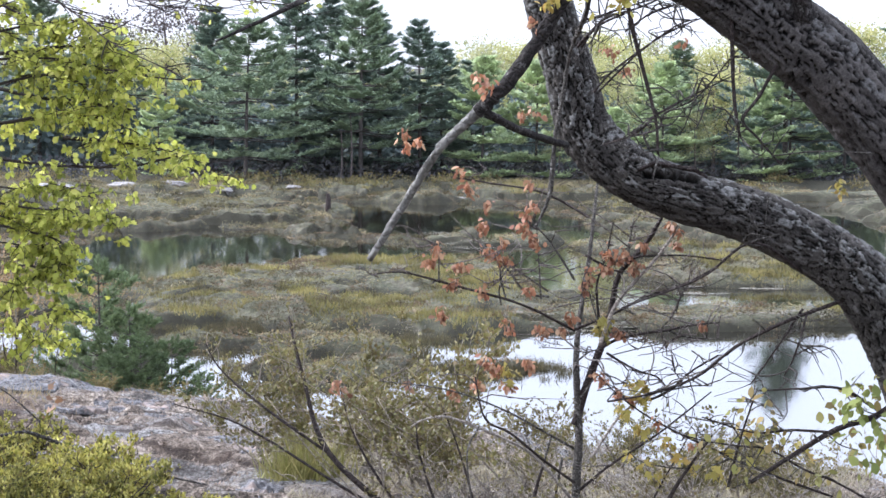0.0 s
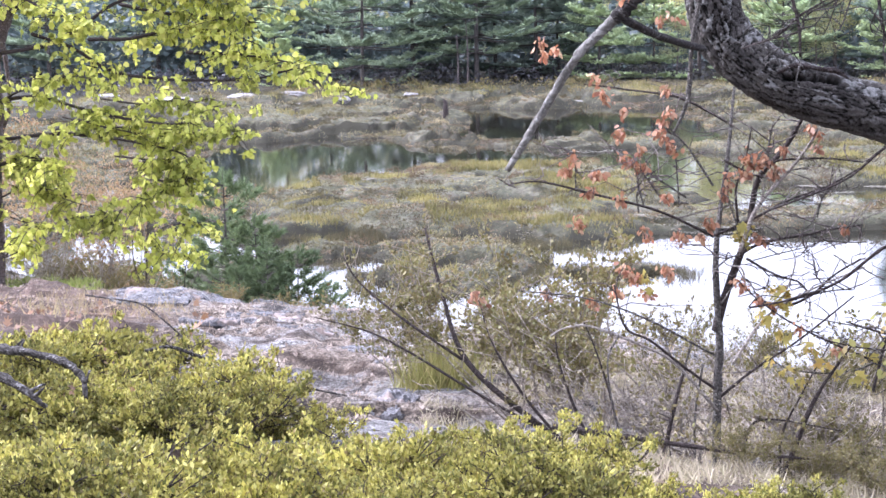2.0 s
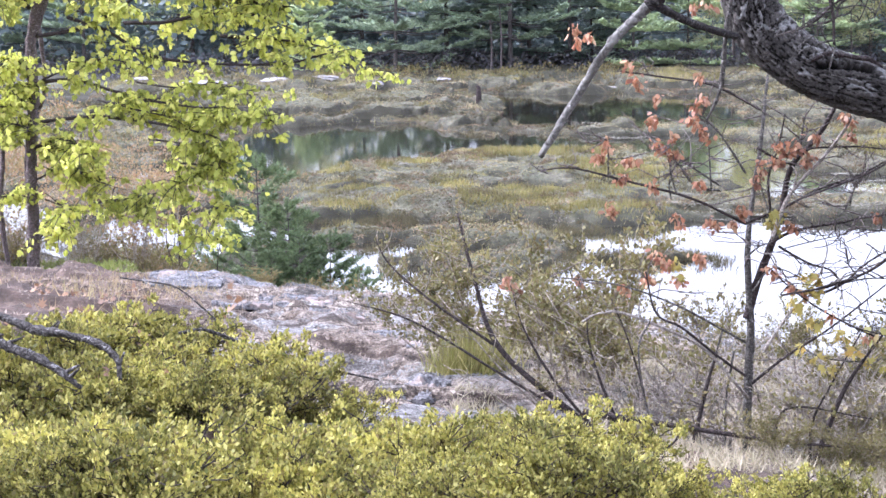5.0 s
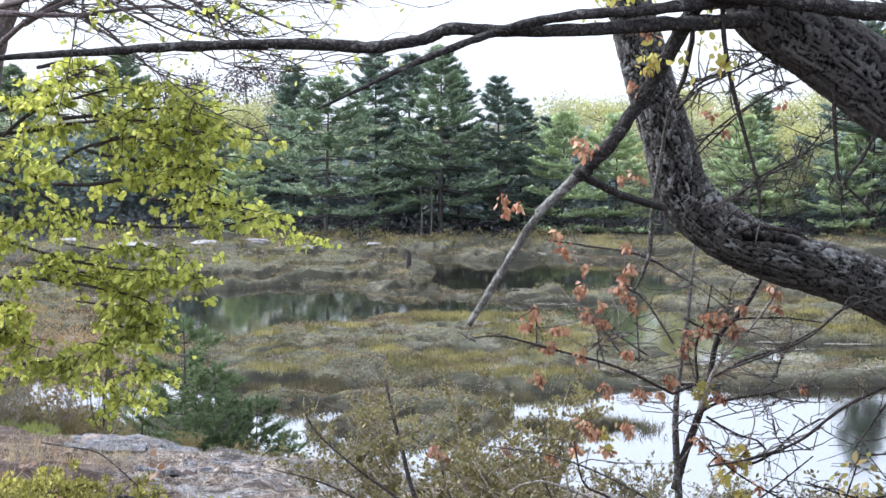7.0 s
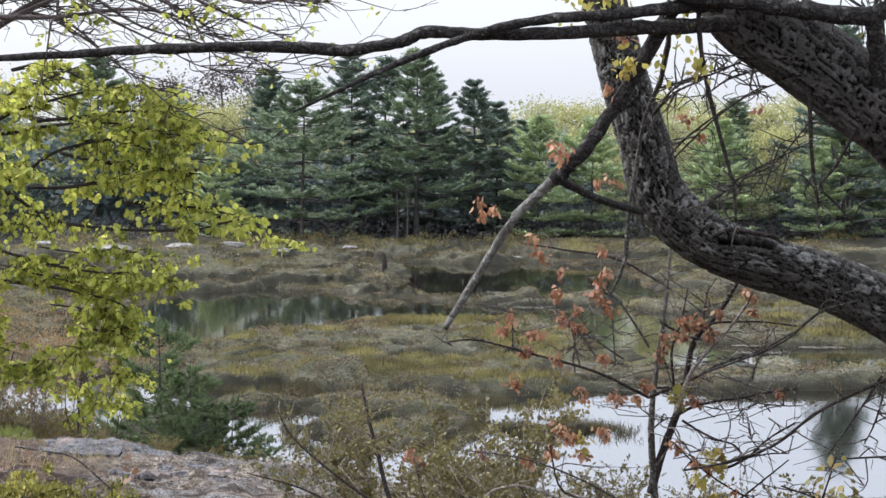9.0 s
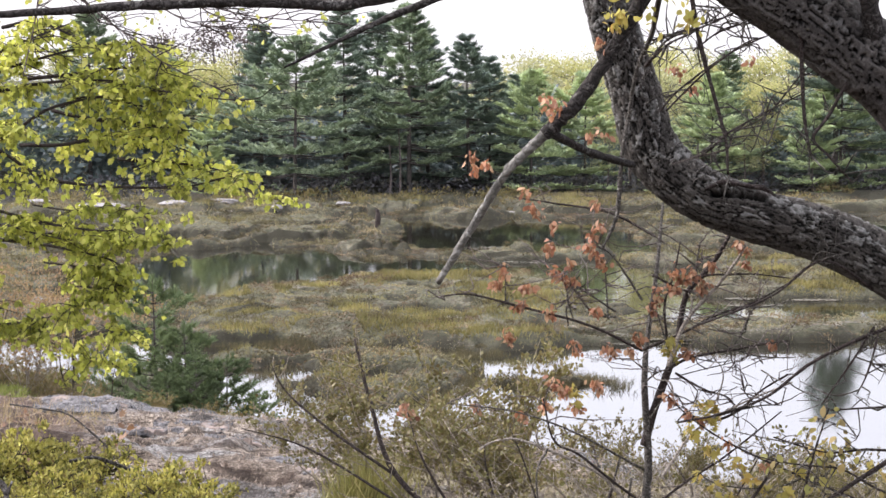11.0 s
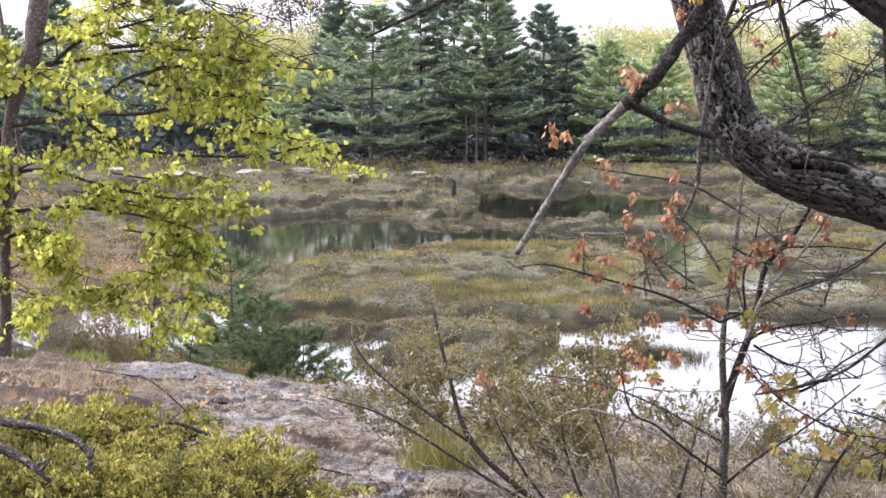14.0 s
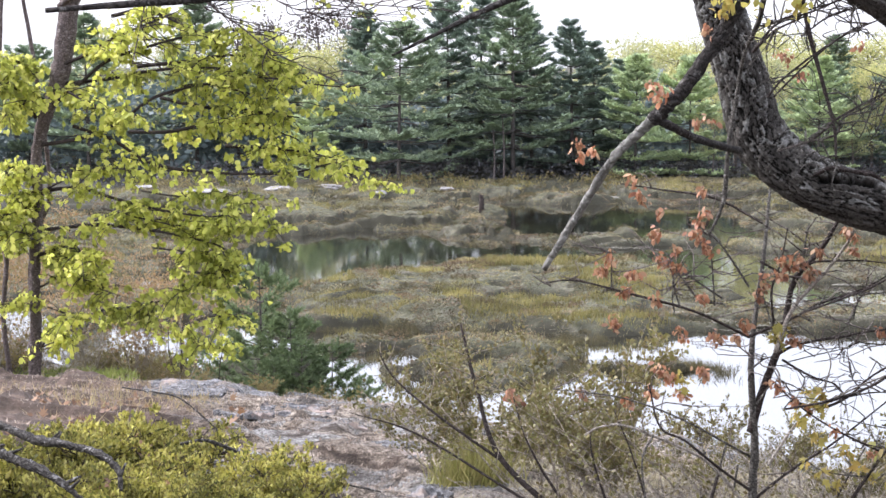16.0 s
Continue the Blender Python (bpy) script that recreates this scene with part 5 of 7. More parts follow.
part("young_leaves", leaf_bunch([(1.76, 7.80, 7.20), (1.89, 7.80, 7.19), (1.89, 7.80, 7.09), (1.79, 7.80, 6.96), (1.62, 7.80, 7.07), (1.68, 7.80, 7.07), (1.86, 7.80, 7.29), (1.91, 7.80, 7.15), (1.84, 7.80, 7.10), (2.27, 7.80, 7.30), (2.22, 7.80, 7.22), (2.38, 7.80, 7.11), (2.40, 7.80, 7.32), (2.32, 7.80, 7.04), (2.43, 7.80, 7.19), (1.94, 7.80, 7.09), (2.39, 7.80, 7.27), (2.45, 7.80, 7.09), (2.36, 7.80, 6.96), (2.13, 7.80, 6.88), (2.23, 7.80, 6.85)], M_BRONZE, rl, 6, 0.05, OVAL, 0.9, 0.035, 0.8), oak, "yellow-green and bronze leaves on a low twig")
part("young_leaves", leaf_bunch([(0.60, 7.30, 9.33), (0.63, 7.30, 9.28), (0.68, 7.30, 9.32), (0.73, 7.30, 9.34), (0.77, 7.30, 9.29), (0.83, 7.30, 9.34), (0.88, 7.30, 9.31), (0.70, 7.30, 9.26), (0.60, 7.30, 9.23), (0.80, 7.00, 9.01), (0.82, 7.00, 9.04), (0.92, 7.00, 9.01), (1.03, 7.00, 9.11), (1.08, 7.00, 8.99), (1.12, 7.00, 9.00), (1.02, 7.00, 9.21), (1.71, 7.00, 9.16), (1.83, 7.00, 9.23), (1.82, 7.00, 9.18)], M_NEWLEAF, rl, 10, 0.036, OVAL, 0.7, 0.032, 0.7), oak, "yellow-green young leaves")
part("young_leaves", leaf_bunch([(2.29, 7.65, 7.28), (2.35, 7.65, 7.20), (2.37, 7.65, 7.11), (2.32, 7.65, 7.33), (2.26, 7.65, 7.20), (2.21, 7.65, 7.23), (2.39, 7.65, 7.06), (2.38, 7.65, 7.15), (2.26, 7.65, 7.31), (2.30, 7.65, 7.02)], M_OAKLEAF, rl, 7, 0.055, OVAL, 0.9, 0.04, 0.75), oak, "green leaves at the trunk")


def low_twig(pts, r):
    limb("twig", pts, [r, r * 0.8, r * 0.45], M_DARK_TWIG, oak, 6, 0.08)


low_twig([(2.43, 7.80, 6.76), (2.23, 7.80, 6.87), (2.08, 7.80, 6.93), (1.92, 7.80, 7.02), (1.76, 7.80, 7.04), (1.63, 7.80, 7.06), (1.48, 7.80, 7.10)], 0.006)
low_twig([(2.43, 7.80, 7.19), (2.24, 7.80, 7.30), (2.06, 7.80, 7.30), (1.86, 7.80, 7.29)], 0.008)
low_twig([(2.20, 7.80, 7.10), (2.02, 7.80, 7.11), (1.84, 7.80, 7.10), (1.61, 7.80, 7.17)], 0.007)
low_twig([(1.78, 8.00, 6.80), (1.83, 8.00, 7.02), (1.88, 7.90, 7.28)], 0.007)

fine = []
for src in [o for o in oak.children if o.name.split(".")[0] == "twig"]:
    vs = [v.co.copy() for v in src.data.vertices]
    for k in range(9):
        q = np.array(vs[rl.randint(len(vs) // 4, len(vs))])
        e = q + np.array([rl.normal() * 0.11, rl.normal() * 0.1, rl.normal() * 0.08])
        m = (q + e) / 2 + rl.normal(size=3) * 0.03
        fine.append(tube([q, m, e], [0.004, 0.003, 0.0016], 4, 0.05, steps=6))
        f = m + rl.normal(size=3) * 0.07
        fine.append(tube([m, (m + f) / 2 + rl.normal(size=3) * 0.01, f], [0.0028, 0.002, 0.0014], 3, steps=4))
tagged(part("twigwork", joined("twigwork", fine, M_STEM), oak), kind="stuff")

# ---- the oak sapling with orange leaves ----
sapling = thing("oak_sapling", "thin bare oak sapling with drooping orange young leaves", "sapling")
limb("stem", [(1.12, 8.40, 6.10), (1.12, 8.40, 6.68), (1.13, 8.40, 6.96), (1.11, 8.40, 7.32), (1.14, 8.50, 7.55), (1.19, 8.60, 7.81), (1.25, 8.80, 8.15)], [0.025, 0.022, 0.02, 0.016, 0.013, 0.011, 0.007], M_STEM, sapling, 8, 0.06)
limb("stem", [(1.11, 8.40, 7.01), (1.15, 8.40, 7.16), (1.23, 8.40, 7.39), (1.27, 8.40, 7.55), (1.31, 8.40, 7.74), (1.42, 8.40, 7.87), (1.50, 8.40, 8.00), (1.53, 8.40, 8.09)], [0.022, 0.02, 0.016, 0.014, 0.013, 0.01, 0.006], M_DARK_TWIG, sapling, 8, 0.09)


def sapling_twig(pts, r):
    limb("twig", pts, [r * 0.85, r * 0.68, r * 0.4], M_DARK_TWIG if r > 0.0075 else M_STEM, sapling, 6, 0.08)


sapling_twig([(1.10, 8.40, 7.47), (0.83, 8.30, 7.61), (0.51, 8.30, 7.70), (0.27, 8.30, 7.76), (0.12, 8.30, 7.75)], 0.009)
sapling_twig([(1.20, 8.70, 7.99), (0.97, 8.70, 8.11), (0.71, 8.80, 8.15), (0.51, 8.80, 8.18)], 0.008)
sapling_twig([(0.97, 8.40, 7.66), (0.79, 8.40, 7.78), (0.65, 8.40, 7.87)], 0.007)
sapling_twig([(1.11, 8.40, 6.89), (0.75, 8.20, 7.12), (0.47, 8.20, 7.22), (0.16, 8.20, 7.26)], 0.007)
sapling_twig([(1.13, 8.40, 6.71), (0.96, 8.30, 6.85), (0.78, 8.20, 7.01), (0.66, 8.20, 7.08), (0.61, 8.20, 7.28)], 0.009)
sapling_twig([(1.13, 8.40, 6.68), (1.28, 8.30, 6.84), (1.49, 8.30, 6.98), (1.75, 8.30, 7.19)], 0.009)
sapling_twig([(0.44, 8.30, 7.71), (0.44, 8.30, 7.80), (0.44, 8.30, 7.90)], 0.005)
sapling_twig([(0.76, 8.30, 7.63), (0.73, 8.30, 7.77), (0.79, 8.30, 7.85)], 0.005)
sapling_twig([(0.63, 8.20, 7.04), (0.57, 8.10, 6.92), (0.62, 8.10, 6.60), (0.72, 8.10, 6.21)], 0.006)
sapling_twig([(1.05, 8.40, 6.85), (1.01, 8.40, 6.51), (1.05, 8.40, 6.10)], 0.007)
sapling_twig([(1.01, 8.50, 6.94), (0.90, 8.50, 6.49), (0.96, 8.50, 6.07)], 0.006)
sapling_twig([(1.22, 8.35, 7.39), (1.29, 8.35, 7.43), (1.40, 8.35, 7.46), (1.54, 8.35, 7.48), (1.63, 8.35, 7.50), (1.79, 8.35, 7.52)], 0.01)
sapling_twig([(1.34, 8.35, 7.44), (1.45, 8.35, 7.42), (1.53, 8.35, 7.43)], 0.004)
sapling_twig([(1.54, 8.35, 7.48), (1.63, 8.35, 7.45), (1.74, 8.35, 7.44), (1.82, 8.35, 7.44)], 0.006)
sapling_twig([(1.25, 8.35, 7.37), (1.33, 8.35, 7.32), (1.41, 8.35, 7.28), (1.50, 8.35, 7.25), (1.56, 8.35, 7.18)], 0.008)
sapling_twig([(1.29, 8.35, 7.17), (1.44, 8.35, 7.14), (1.56, 8.35, 7.19), (1.66, 8.35, 7.28), (1.79, 8.35, 7.36)], 0.01)
sapling_twig([(1.56, 8.35, 7.19), (1.67, 8.35, 7.21), (1.76, 8.35, 7.21)], 0.006)
sapling_twig([(1.61, 8.35, 7.24), (1.58, 8.35, 7.28), (1.58, 8.35, 7.30)], 0.004)
sapling_twig([(1.09, 8.35, 7.48), (1.21, 8.35, 7.53), (1.30, 8.35, 7.57), (1.43, 8.35, 7.64), (1.58, 8.35, 7.69), (1.67, 8.35, 7.73), (1.79, 8.35, 7.80)], 0.009)
sapling_twig([(1.14, 8.35, 7.84), (1.23, 8.35, 7.79), (1.30, 8.35, 7.76)], 0.008)
sapling_twig([(1.30, 8.35, 7.76), (1.38, 8.35, 7.83), (1.50, 8.35, 7.84), (1.63, 8.35, 7.84), (1.79, 8.35, 7.82)], 0.008)
sapling_twig([(1.22, 8.35, 7.45), (1.20, 8.35, 7.62), (1.20, 8.35, 7.72), (1.24, 8.35, 7.84), (1.27, 8.35, 8.00)], 0.008)
sapling_twig([(1.34, 8.35, 7.79), (1.35, 8.35, 7.91), (1.37, 8.35, 8.02)], 0.007)
sapling_twig([(1.24, 8.35, 7.41), (1.18, 8.35, 7.60), (1.16, 8.35, 7.67), (1.15, 8.35, 7.78)], 0.005)
sapling_twig([(1.28, 8.35, 7.36), (1.40, 8.35, 7.39), (1.53, 8.35, 7.42), (1.61, 8.35, 7.45)], 0.004)
sapling_twig([(1.13, 8.35, 7.15), (1.19, 8.35, 7.24), (1.25, 8.35, 7.27), (1.29, 8.35, 7.21), (1.33, 8.35, 7.14)], 0.005)
sapling_twig([(1.58, 8.35, 7.56), (1.60, 8.35, 7.64), (1.63, 8.35, 7.70)], 0.004)
sapling_twig([(1.53, 8.35, 7.51), (1.57, 8.35, 7.56), (1.61, 8.35, 7.68)], 0.004)
sapling_twig([(1.43, 8.35, 7.14), (1.37, 8.35, 7.18), (1.35, 8.35, 7.24), (1.36, 8.35, 7.29)], 0.004)
sapling_twig([(1.10, 8.35, 7.32), (1.16, 8.35, 7.37), (1.22, 8.35, 7.39)], 0.006)
sapling_twig([(1.09, 8.35, 7.72), (1.02, 8.35, 7.83), (0.94, 8.35, 7.94), (0.86, 8.35, 7.99)], 0.007)
sapling_twig([(0.93, 8.35, 7.63), (0.92, 8.35, 7.78), (0.91, 8.35, 7.91), (0.90, 8.35, 8.01)], 0.005)
sapling_twig([(0.74, 8.35, 7.60), (0.73, 8.35, 7.67), (0.74, 8.35, 7.73)], 0.005)
sapling_twig([(0.97, 8.35, 7.64), (0.86, 8.35, 7.66), (0.77, 8.35, 7.77), (0.70, 8.35, 7.85)], 0.007)
net = []
for src in [o for o in sapling.children if o.name.split(".")[0] in ("twig", "stem")]:
    vs = [v.co.copy() for v in src.data.vertices]
    for k in range(6):
        q = np.array(vs[rl.randint(len(vs) // 3, len(vs))])
        e = q + np.array([rl.normal() * 0.12, rl.normal() * 0.12, rl.normal() * 0.07 + 0.05])
        net.append(tube([q, q + (e - q) * 0.35 + rl.normal(size=3) * 0.022, q + (e - q) * 0.7 + rl.normal(size=3) * 0.022, e], [0.0035, 0.0026, 0.0014], 4, steps=5))
        if k % 2:
            f = e + rl.normal(size=3) * 0.06
            net.append(tube([(q + e) / 2, f], [0.0024, 0.0012], 3, steps=3))
tagged(part("twigwork", joined("twigwork", net, M_GREY_TWIG), sapling), kind="stuff")


def dead_twig(pts, r):
    limb("dead_twig", pts, [r, r * 0.8, r * 0.5], M_PALE_TWIG, sapling, 6, 0.1, "bleached dead twig")


dead_twig([(1.12, 8.38, 6.62), (0.96, 8.30, 6.82), (0.85, 8.28, 6.92), (0.64, 8.26, 7.02), (0.48, 8.24, 7.08), (0.37, 8.22, 7.07), (0.31, 8.20, 7.04)], 0.009)
dead_twig([(0.60, 8.25, 7.03), (0.58, 8.22, 7.09), (0.59, 8.20, 7.16)], 0.006)
dead_twig([(1.18, 8.30, 6.87), (1.33, 8.30, 7.09), (1.54, 8.30, 7.22), (1.80, 8.30, 7.33)], 0.007)
dead_twig([(1.21, 8.30, 7.41), (1.26, 8.30, 7.56), (1.31, 8.30, 7.65), (1.38, 8.30, 7.73), (1.46, 8.30, 7.82), (1.54, 8.30, 7.93), (1.57, 8.30, 7.99)], 0.011)
dead_twig([(1.31, 8.30, 7.66), (1.32, 8.30, 7.72), (1.30, 8.30, 7.76)], 0.005)
dead_twig([(1.42, 8.30, 7.19), (1.47, 8.30, 7.35), (1.44, 8.30, 7.43), (1.39, 8.30, 7.39)], 0.004)
dead_twig([(1.65, 8.30, 7.39), (1.71, 8.30, 7.35), (1.76, 8.30, 7.33)], 0.004)
dead_twig([(1.33, 8.30, 7.64), (1.44, 8.30, 7.66), (1.51, 8.30, 7.72)], 0.005)
dead_twig([(1.24, 8.30, 7.22), (1.22, 8.30, 7.33), (1.15, 8.30, 7.35), (1.11, 8.30, 7.41)], 0.005)
part("leaves", leaf_bunch([(0.54, 8.30, 8.24), (0.56, 8.30, 8.17), (0.59, 8.30, 8.14), (0.85, 8.30, 8.05), (0.67, 8.30, 8.08), (0.88, 8.30, 8.08), (0.87, 8.30, 8.19), (0.63, 8.30, 7.97), (0.65, 8.30, 7.99), (0.82, 8.30, 7.98), (0.85, 8.30, 7.96), (0.74, 8.30, 7.90), (0.88, 8.30, 7.92), (0.90, 8.30, 7.90), (0.66, 8.30, 7.87), (0.69, 8.30, 7.85), (0.73, 8.30, 7.83), (0.76, 8.30, 7.83), (0.52, 8.30, 7.79), (0.56, 8.30, 7.79), (0.44, 8.30, 7.86), (0.42, 8.30, 7.88), (0.50, 8.30, 7.71), (0.52, 8.30, 7.72), (0.64, 8.30, 7.68), (0.65, 8.30, 7.67), (0.86, 8.30, 7.69), (0.87, 8.30, 7.67), (1.06, 8.30, 7.56), (1.08, 8.30, 7.54), (0.45, 8.30, 7.57), (0.46, 8.30, 7.55), (0.92, 8.30, 7.50), (0.94, 8.30, 7.48), (1.03, 8.30, 7.49), (1.28, 8.30, 7.48), (1.31, 8.30, 7.47), (1.53, 8.30, 7.99), (1.57, 8.30, 7.96), (1.56, 8.30, 7.90)], M_ORANGE, rl, 17, 0.034, OVAL, 1.2, 0.012), sapling, "drooping orange young leaves")
part("leaves", leaf_bunch([(1.41, 8.30, 7.90), (1.24, 8.30, 7.86), (1.26, 8.30, 7.84), (1.31, 8.30, 7.87), (1.33, 8.30, 7.84), (1.30, 8.30, 7.83), (1.38, 8.30, 7.80), (1.36, 8.30, 7.78), (1.24, 8.30, 7.78), (1.22, 8.30, 7.79), (1.16, 8.30, 7.78), (1.15, 8.30, 7.72), (1.13, 8.30, 7.69), (0.86, 8.30, 7.34), (0.89, 8.30, 7.32), (1.24, 8.30, 7.25), (0.66, 8.30, 7.34), (0.69, 8.30, 7.32), (0.70, 8.30, 7.29), (0.73, 8.30, 7.30), (0.62, 8.30, 7.23), (0.64, 8.30, 7.22), (0.77, 8.30, 7.23), (0.78, 8.30, 7.21), (0.51, 8.30, 7.19), (0.53, 8.30, 7.16), (1.70, 8.30, 7.51), (0.76, 8.30, 7.53), (0.78, 8.30, 7.49), (0.38, 8.30, 7.82), (0.40, 8.30, 7.81), (-0.05, 8.30, 7.23), (-0.02, 8.30, 7.20), (0.30, 8.30, 7.23)], M_ORANGE, rl, 17, 0.034, OVAL, 1.2, 0.012), sapling, "drooping orange young leaves")
part("leaves", leaf_bunch([(1.39, 8.30, 7.18), (1.42, 8.30, 7.15), (1.35, 8.30, 7.16), (1.37, 8.30, 7.22), (1.43, 8.30, 7.22), (1.44, 8.30, 7.18), (0.77, 8.30, 7.29), (0.78, 8.30, 7.27), (1.22, 8.30, 7.54), (1.22, 8.30, 7.50), (1.23, 8.30, 7.47)], M_YELLOW, rl, 8, 0.05, LOBED, 1.2, 0.02, 0.8), sapling, "yellow young leaves")
sapling_twig([(2.34, 8.25, 6.69), (2.06, 8.25, 6.79), (1.85, 8.25, 6.88), (1.63, 8.25, 6.98), (1.44, 8.25, 7.08), (1.29, 8.25, 7.19), (1.20, 8.25, 7.28)], 0.008)
sapling_twig([(1.85, 8.25, 6.88), (1.74, 8.25, 6.84), (1.58, 8.25, 6.83), (1.42, 8.25, 6.86), (1.35, 8.25, 6.91)], 0.006)
part("leaves", leaf_bunch([(1.31, 8.25, 7.13), (1.34, 8.25, 7.09), (1.39, 8.25, 7.04), (1.42, 8.25, 7.01), (1.36, 8.25, 6.91), (1.52, 8.25, 6.98), (1.55, 8.25, 6.95), (1.60, 8.25, 6.88), (1.65, 8.25, 6.84), (1.74, 8.25, 6.82), (1.78, 8.25, 6.80), (1.43, 8.25, 6.85), (1.50, 8.25, 6.80), (1.95, 8.25, 7.02), (2.17, 8.25, 6.94), (2.20, 8.25, 6.91), (1.82, 8.25, 6.93)], M_YELLOW, rl, 5, 0.056, LOBED, 1.3, 0.016, 0.8), sapling, "yellow young leaves")
part("leaves", leaf_bunch([(1.19, 8.25, 7.28), (1.22, 8.25, 7.25), (1.36, 8.25, 7.16), (1.49, 8.25, 7.05), (1.66, 8.25, 6.94), (1.29, 8.25, 7.20)], M_ORANGE, rl, 15, 0.034, OVAL, 1.2, 0.012), sapling, "drooping orange young leaves")


# ---- shrubs on the slope ----
def shrub(name, label, height, spread_r, stems, per, leaf, wood, leaves, seed, category="shrub", group="", shoots=5, outline=OVAL, up=0.7, tips=0.1, wide=0.75):
    """Thin branching stems that fan from one root, with side shoots and small leaves on their upper parts."""
    rs = np.random.RandomState(seed)
    ob = thing(name, label, category, group)
    pieces, at, way = [], [], []
    for i in range(stems):
        a = rs.rand() * 6.28
        out = spread_r * math.sqrt(rs.rand())
        h = height * rs.uniform(0.6, 1.05) * (1 - 0.4 * (out / spread_r) ** 2)
        d = np.array([math.cos(a), math.sin(a), 0])
        foot = rs.normal(size=3) * (0.12, 0.12, 0) * spread_r + (0, 0, -0.06)
        tip = foot + d * out + (0, 0, h)
        mid = foot + d * out * rs.uniform(0.25, 0.6) + (0, 0, h * rs.uniform(0.4, 0.6))
        pieces.append(tube([foot, mid, tip], [0.003 + 0.004 * height, 0.002 + 0.003 * height, 0.0015], 3, steps=5))
        for k in range(shoots):
            s = rs.uniform(0.3, 0.95)
            q = foot * (1 - s) ** 2 + mid * 2 * s * (1 - s) + tip * s * s
            e = q + (d * rs.normal() * 0.5 + np.array([-d[1], d[0], 0]) * rs.normal() * 0.6 + (0, 0, rs.uniform(0.1, 0.7))) * 0.36 * height
            e[2] = min(e[2], height * 1.08)
            pieces.append(tube([q, (q + e) / 2 + rs.normal(size=3) * 0.015, e], [0.003, 0.0025, 0.0015], 3, steps=3))
            m = max(1, per // (shoots + 1))
            u = rs.uniform(tips, 1.0, m)[:, None]
            at.append(q + (e - q) * u + rs.normal(size=(m, 3)) * 0.012)
            way.append((e - q) * 0.6 / (np.linalg.norm(e - q) + 1e-6) + rs.normal(size=(m, 3)) * 0.7 + (0, 0, up))
        m = max(1, per // (shoots + 1))
        u = rs.uniform(0.45, 1.0, m)[:, None]
        at.append(foot * (1 - u) ** 2 + mid * 2 * u * (1 - u) + tip * u * u + rs.normal(size=(m, 3)) * 0.012)
        way.append(rs.normal(size=(m, 3)) * 0.7 + (0, 0, up))
    at, way = np.vstack(at), np.vstack(way)
    tagged(part("branchwork", joined("branchwork", pieces, wood), ob), kind="stuff")
    part("foliage", fast_mesh("foliage", leaf_array(at, way, leaf * rs.uniform(0.6, 1.2, len(at)), outline, wide, rs, 0.2), len(outline), leaves), ob)
    return ob


BLUE = "low blueberry bush with fresh yellow-green leaves on the granite"
blue = [shrub("blueberry_bush", BLUE, 0.36, 0.44, 34, 300, 0.0215, M_DARK_TWIG, M_BLUEBERRY, 60 + i, group="blueberry bushes", shoots=6, outline=DIAMOND, up=1.0, tips=0.76, wide=0.6) for i in range(3)]
spots = []
for y in np.arange(5.1, 10.2, 0.4):
    for x in np.arange(-4.4, 2.6, 0.42):
        px, py = x + rl.uniform(-0.2, 0.2), y + rl.uniform(-0.2, 0.2)
        front = py < float(np.interp(px, [-0.6, -0.3, 0.13, 0.34, 0.5, 0.8, 0.9], [6.3, 6.5, 6.2, 5.8, 5.5, 5.25, 4.6])) + 0.35 * float(vnoise(np.array(px * 1.3), np.array(2.0), 8.0))
        left = px < -1.1 - 0.55 * max(0, py - 9.3) + 0.15 * math.sin(py * 3) and 7.3 + 0.5 * math.sin(px * 2.0) < py < 9.9 and px > (-0.27 * py - 0.2 if py > 9.3 else -9)
        if (front or left) and not (px < -2.4 and py > 8.4) and vnoise(np.array(px * 1.7), np.array(py * 1.7), 23.0) > 0.16 and abs(px + 0.03 * py) < 0.29 * py + 0.5:
            spots.append((px, py))
for i, (x, y) in enumerate(spots):
    s, a = rl.uniform(0.62, 1.1) * float(np.interp(x, [0.05, 0.34, 0.8, 1.1], [1, 0.74, 0.55, 0.5])), rl.rand() * 6.28
    if i < 3:
        stand(blue[i], x, y, s * (1.22 if y > 7.3 else 1), a)
    else:
        stand_copy(blue[i % 3], x, y, s * (1.22 if y > 7.3 else 1), a)

leather = shrub("leatherleaf_shrub", "olive-leaved open shrub with fine upright twigs", 0.95, 0.75, 13, 400, 0.026, M_TAN_TWIG, M_LEATHER, 71, group="olive shrubs on the slope", shoots=11, outline=DIAMOND)
LEATHER = ((0.35, 11.2, 1.3), (-0.3, 12.3, 1.15), (0.55, 11.3, 0.95), (0.3, 12.6, 0.8), (1.2, 11.6, 0.5), (2.4, 11.0, 0.5), (2.9, 12.0, 0.6), (1.9, 13.2, 0.7), (1.75, 8.9, 0.5), (2.05, 8.7, 0.55), (1.5, 7.9, 0.32), (2.0, 8.0, 0.4), (1.15, 7.6, 0.3), (1.7, 7.5, 0.34), (1.95, 10.5, 0.5), (2.35, 10.7, 0.55), (2.65, 10.3, 0.45))
for i, (x, y, s) in enumerate(LEATHER):
    if i == 0:
        stand(leather, x, y, s, 0.3)
    else:
        stand_copy(leather, x, y, s, 1.7 * i)

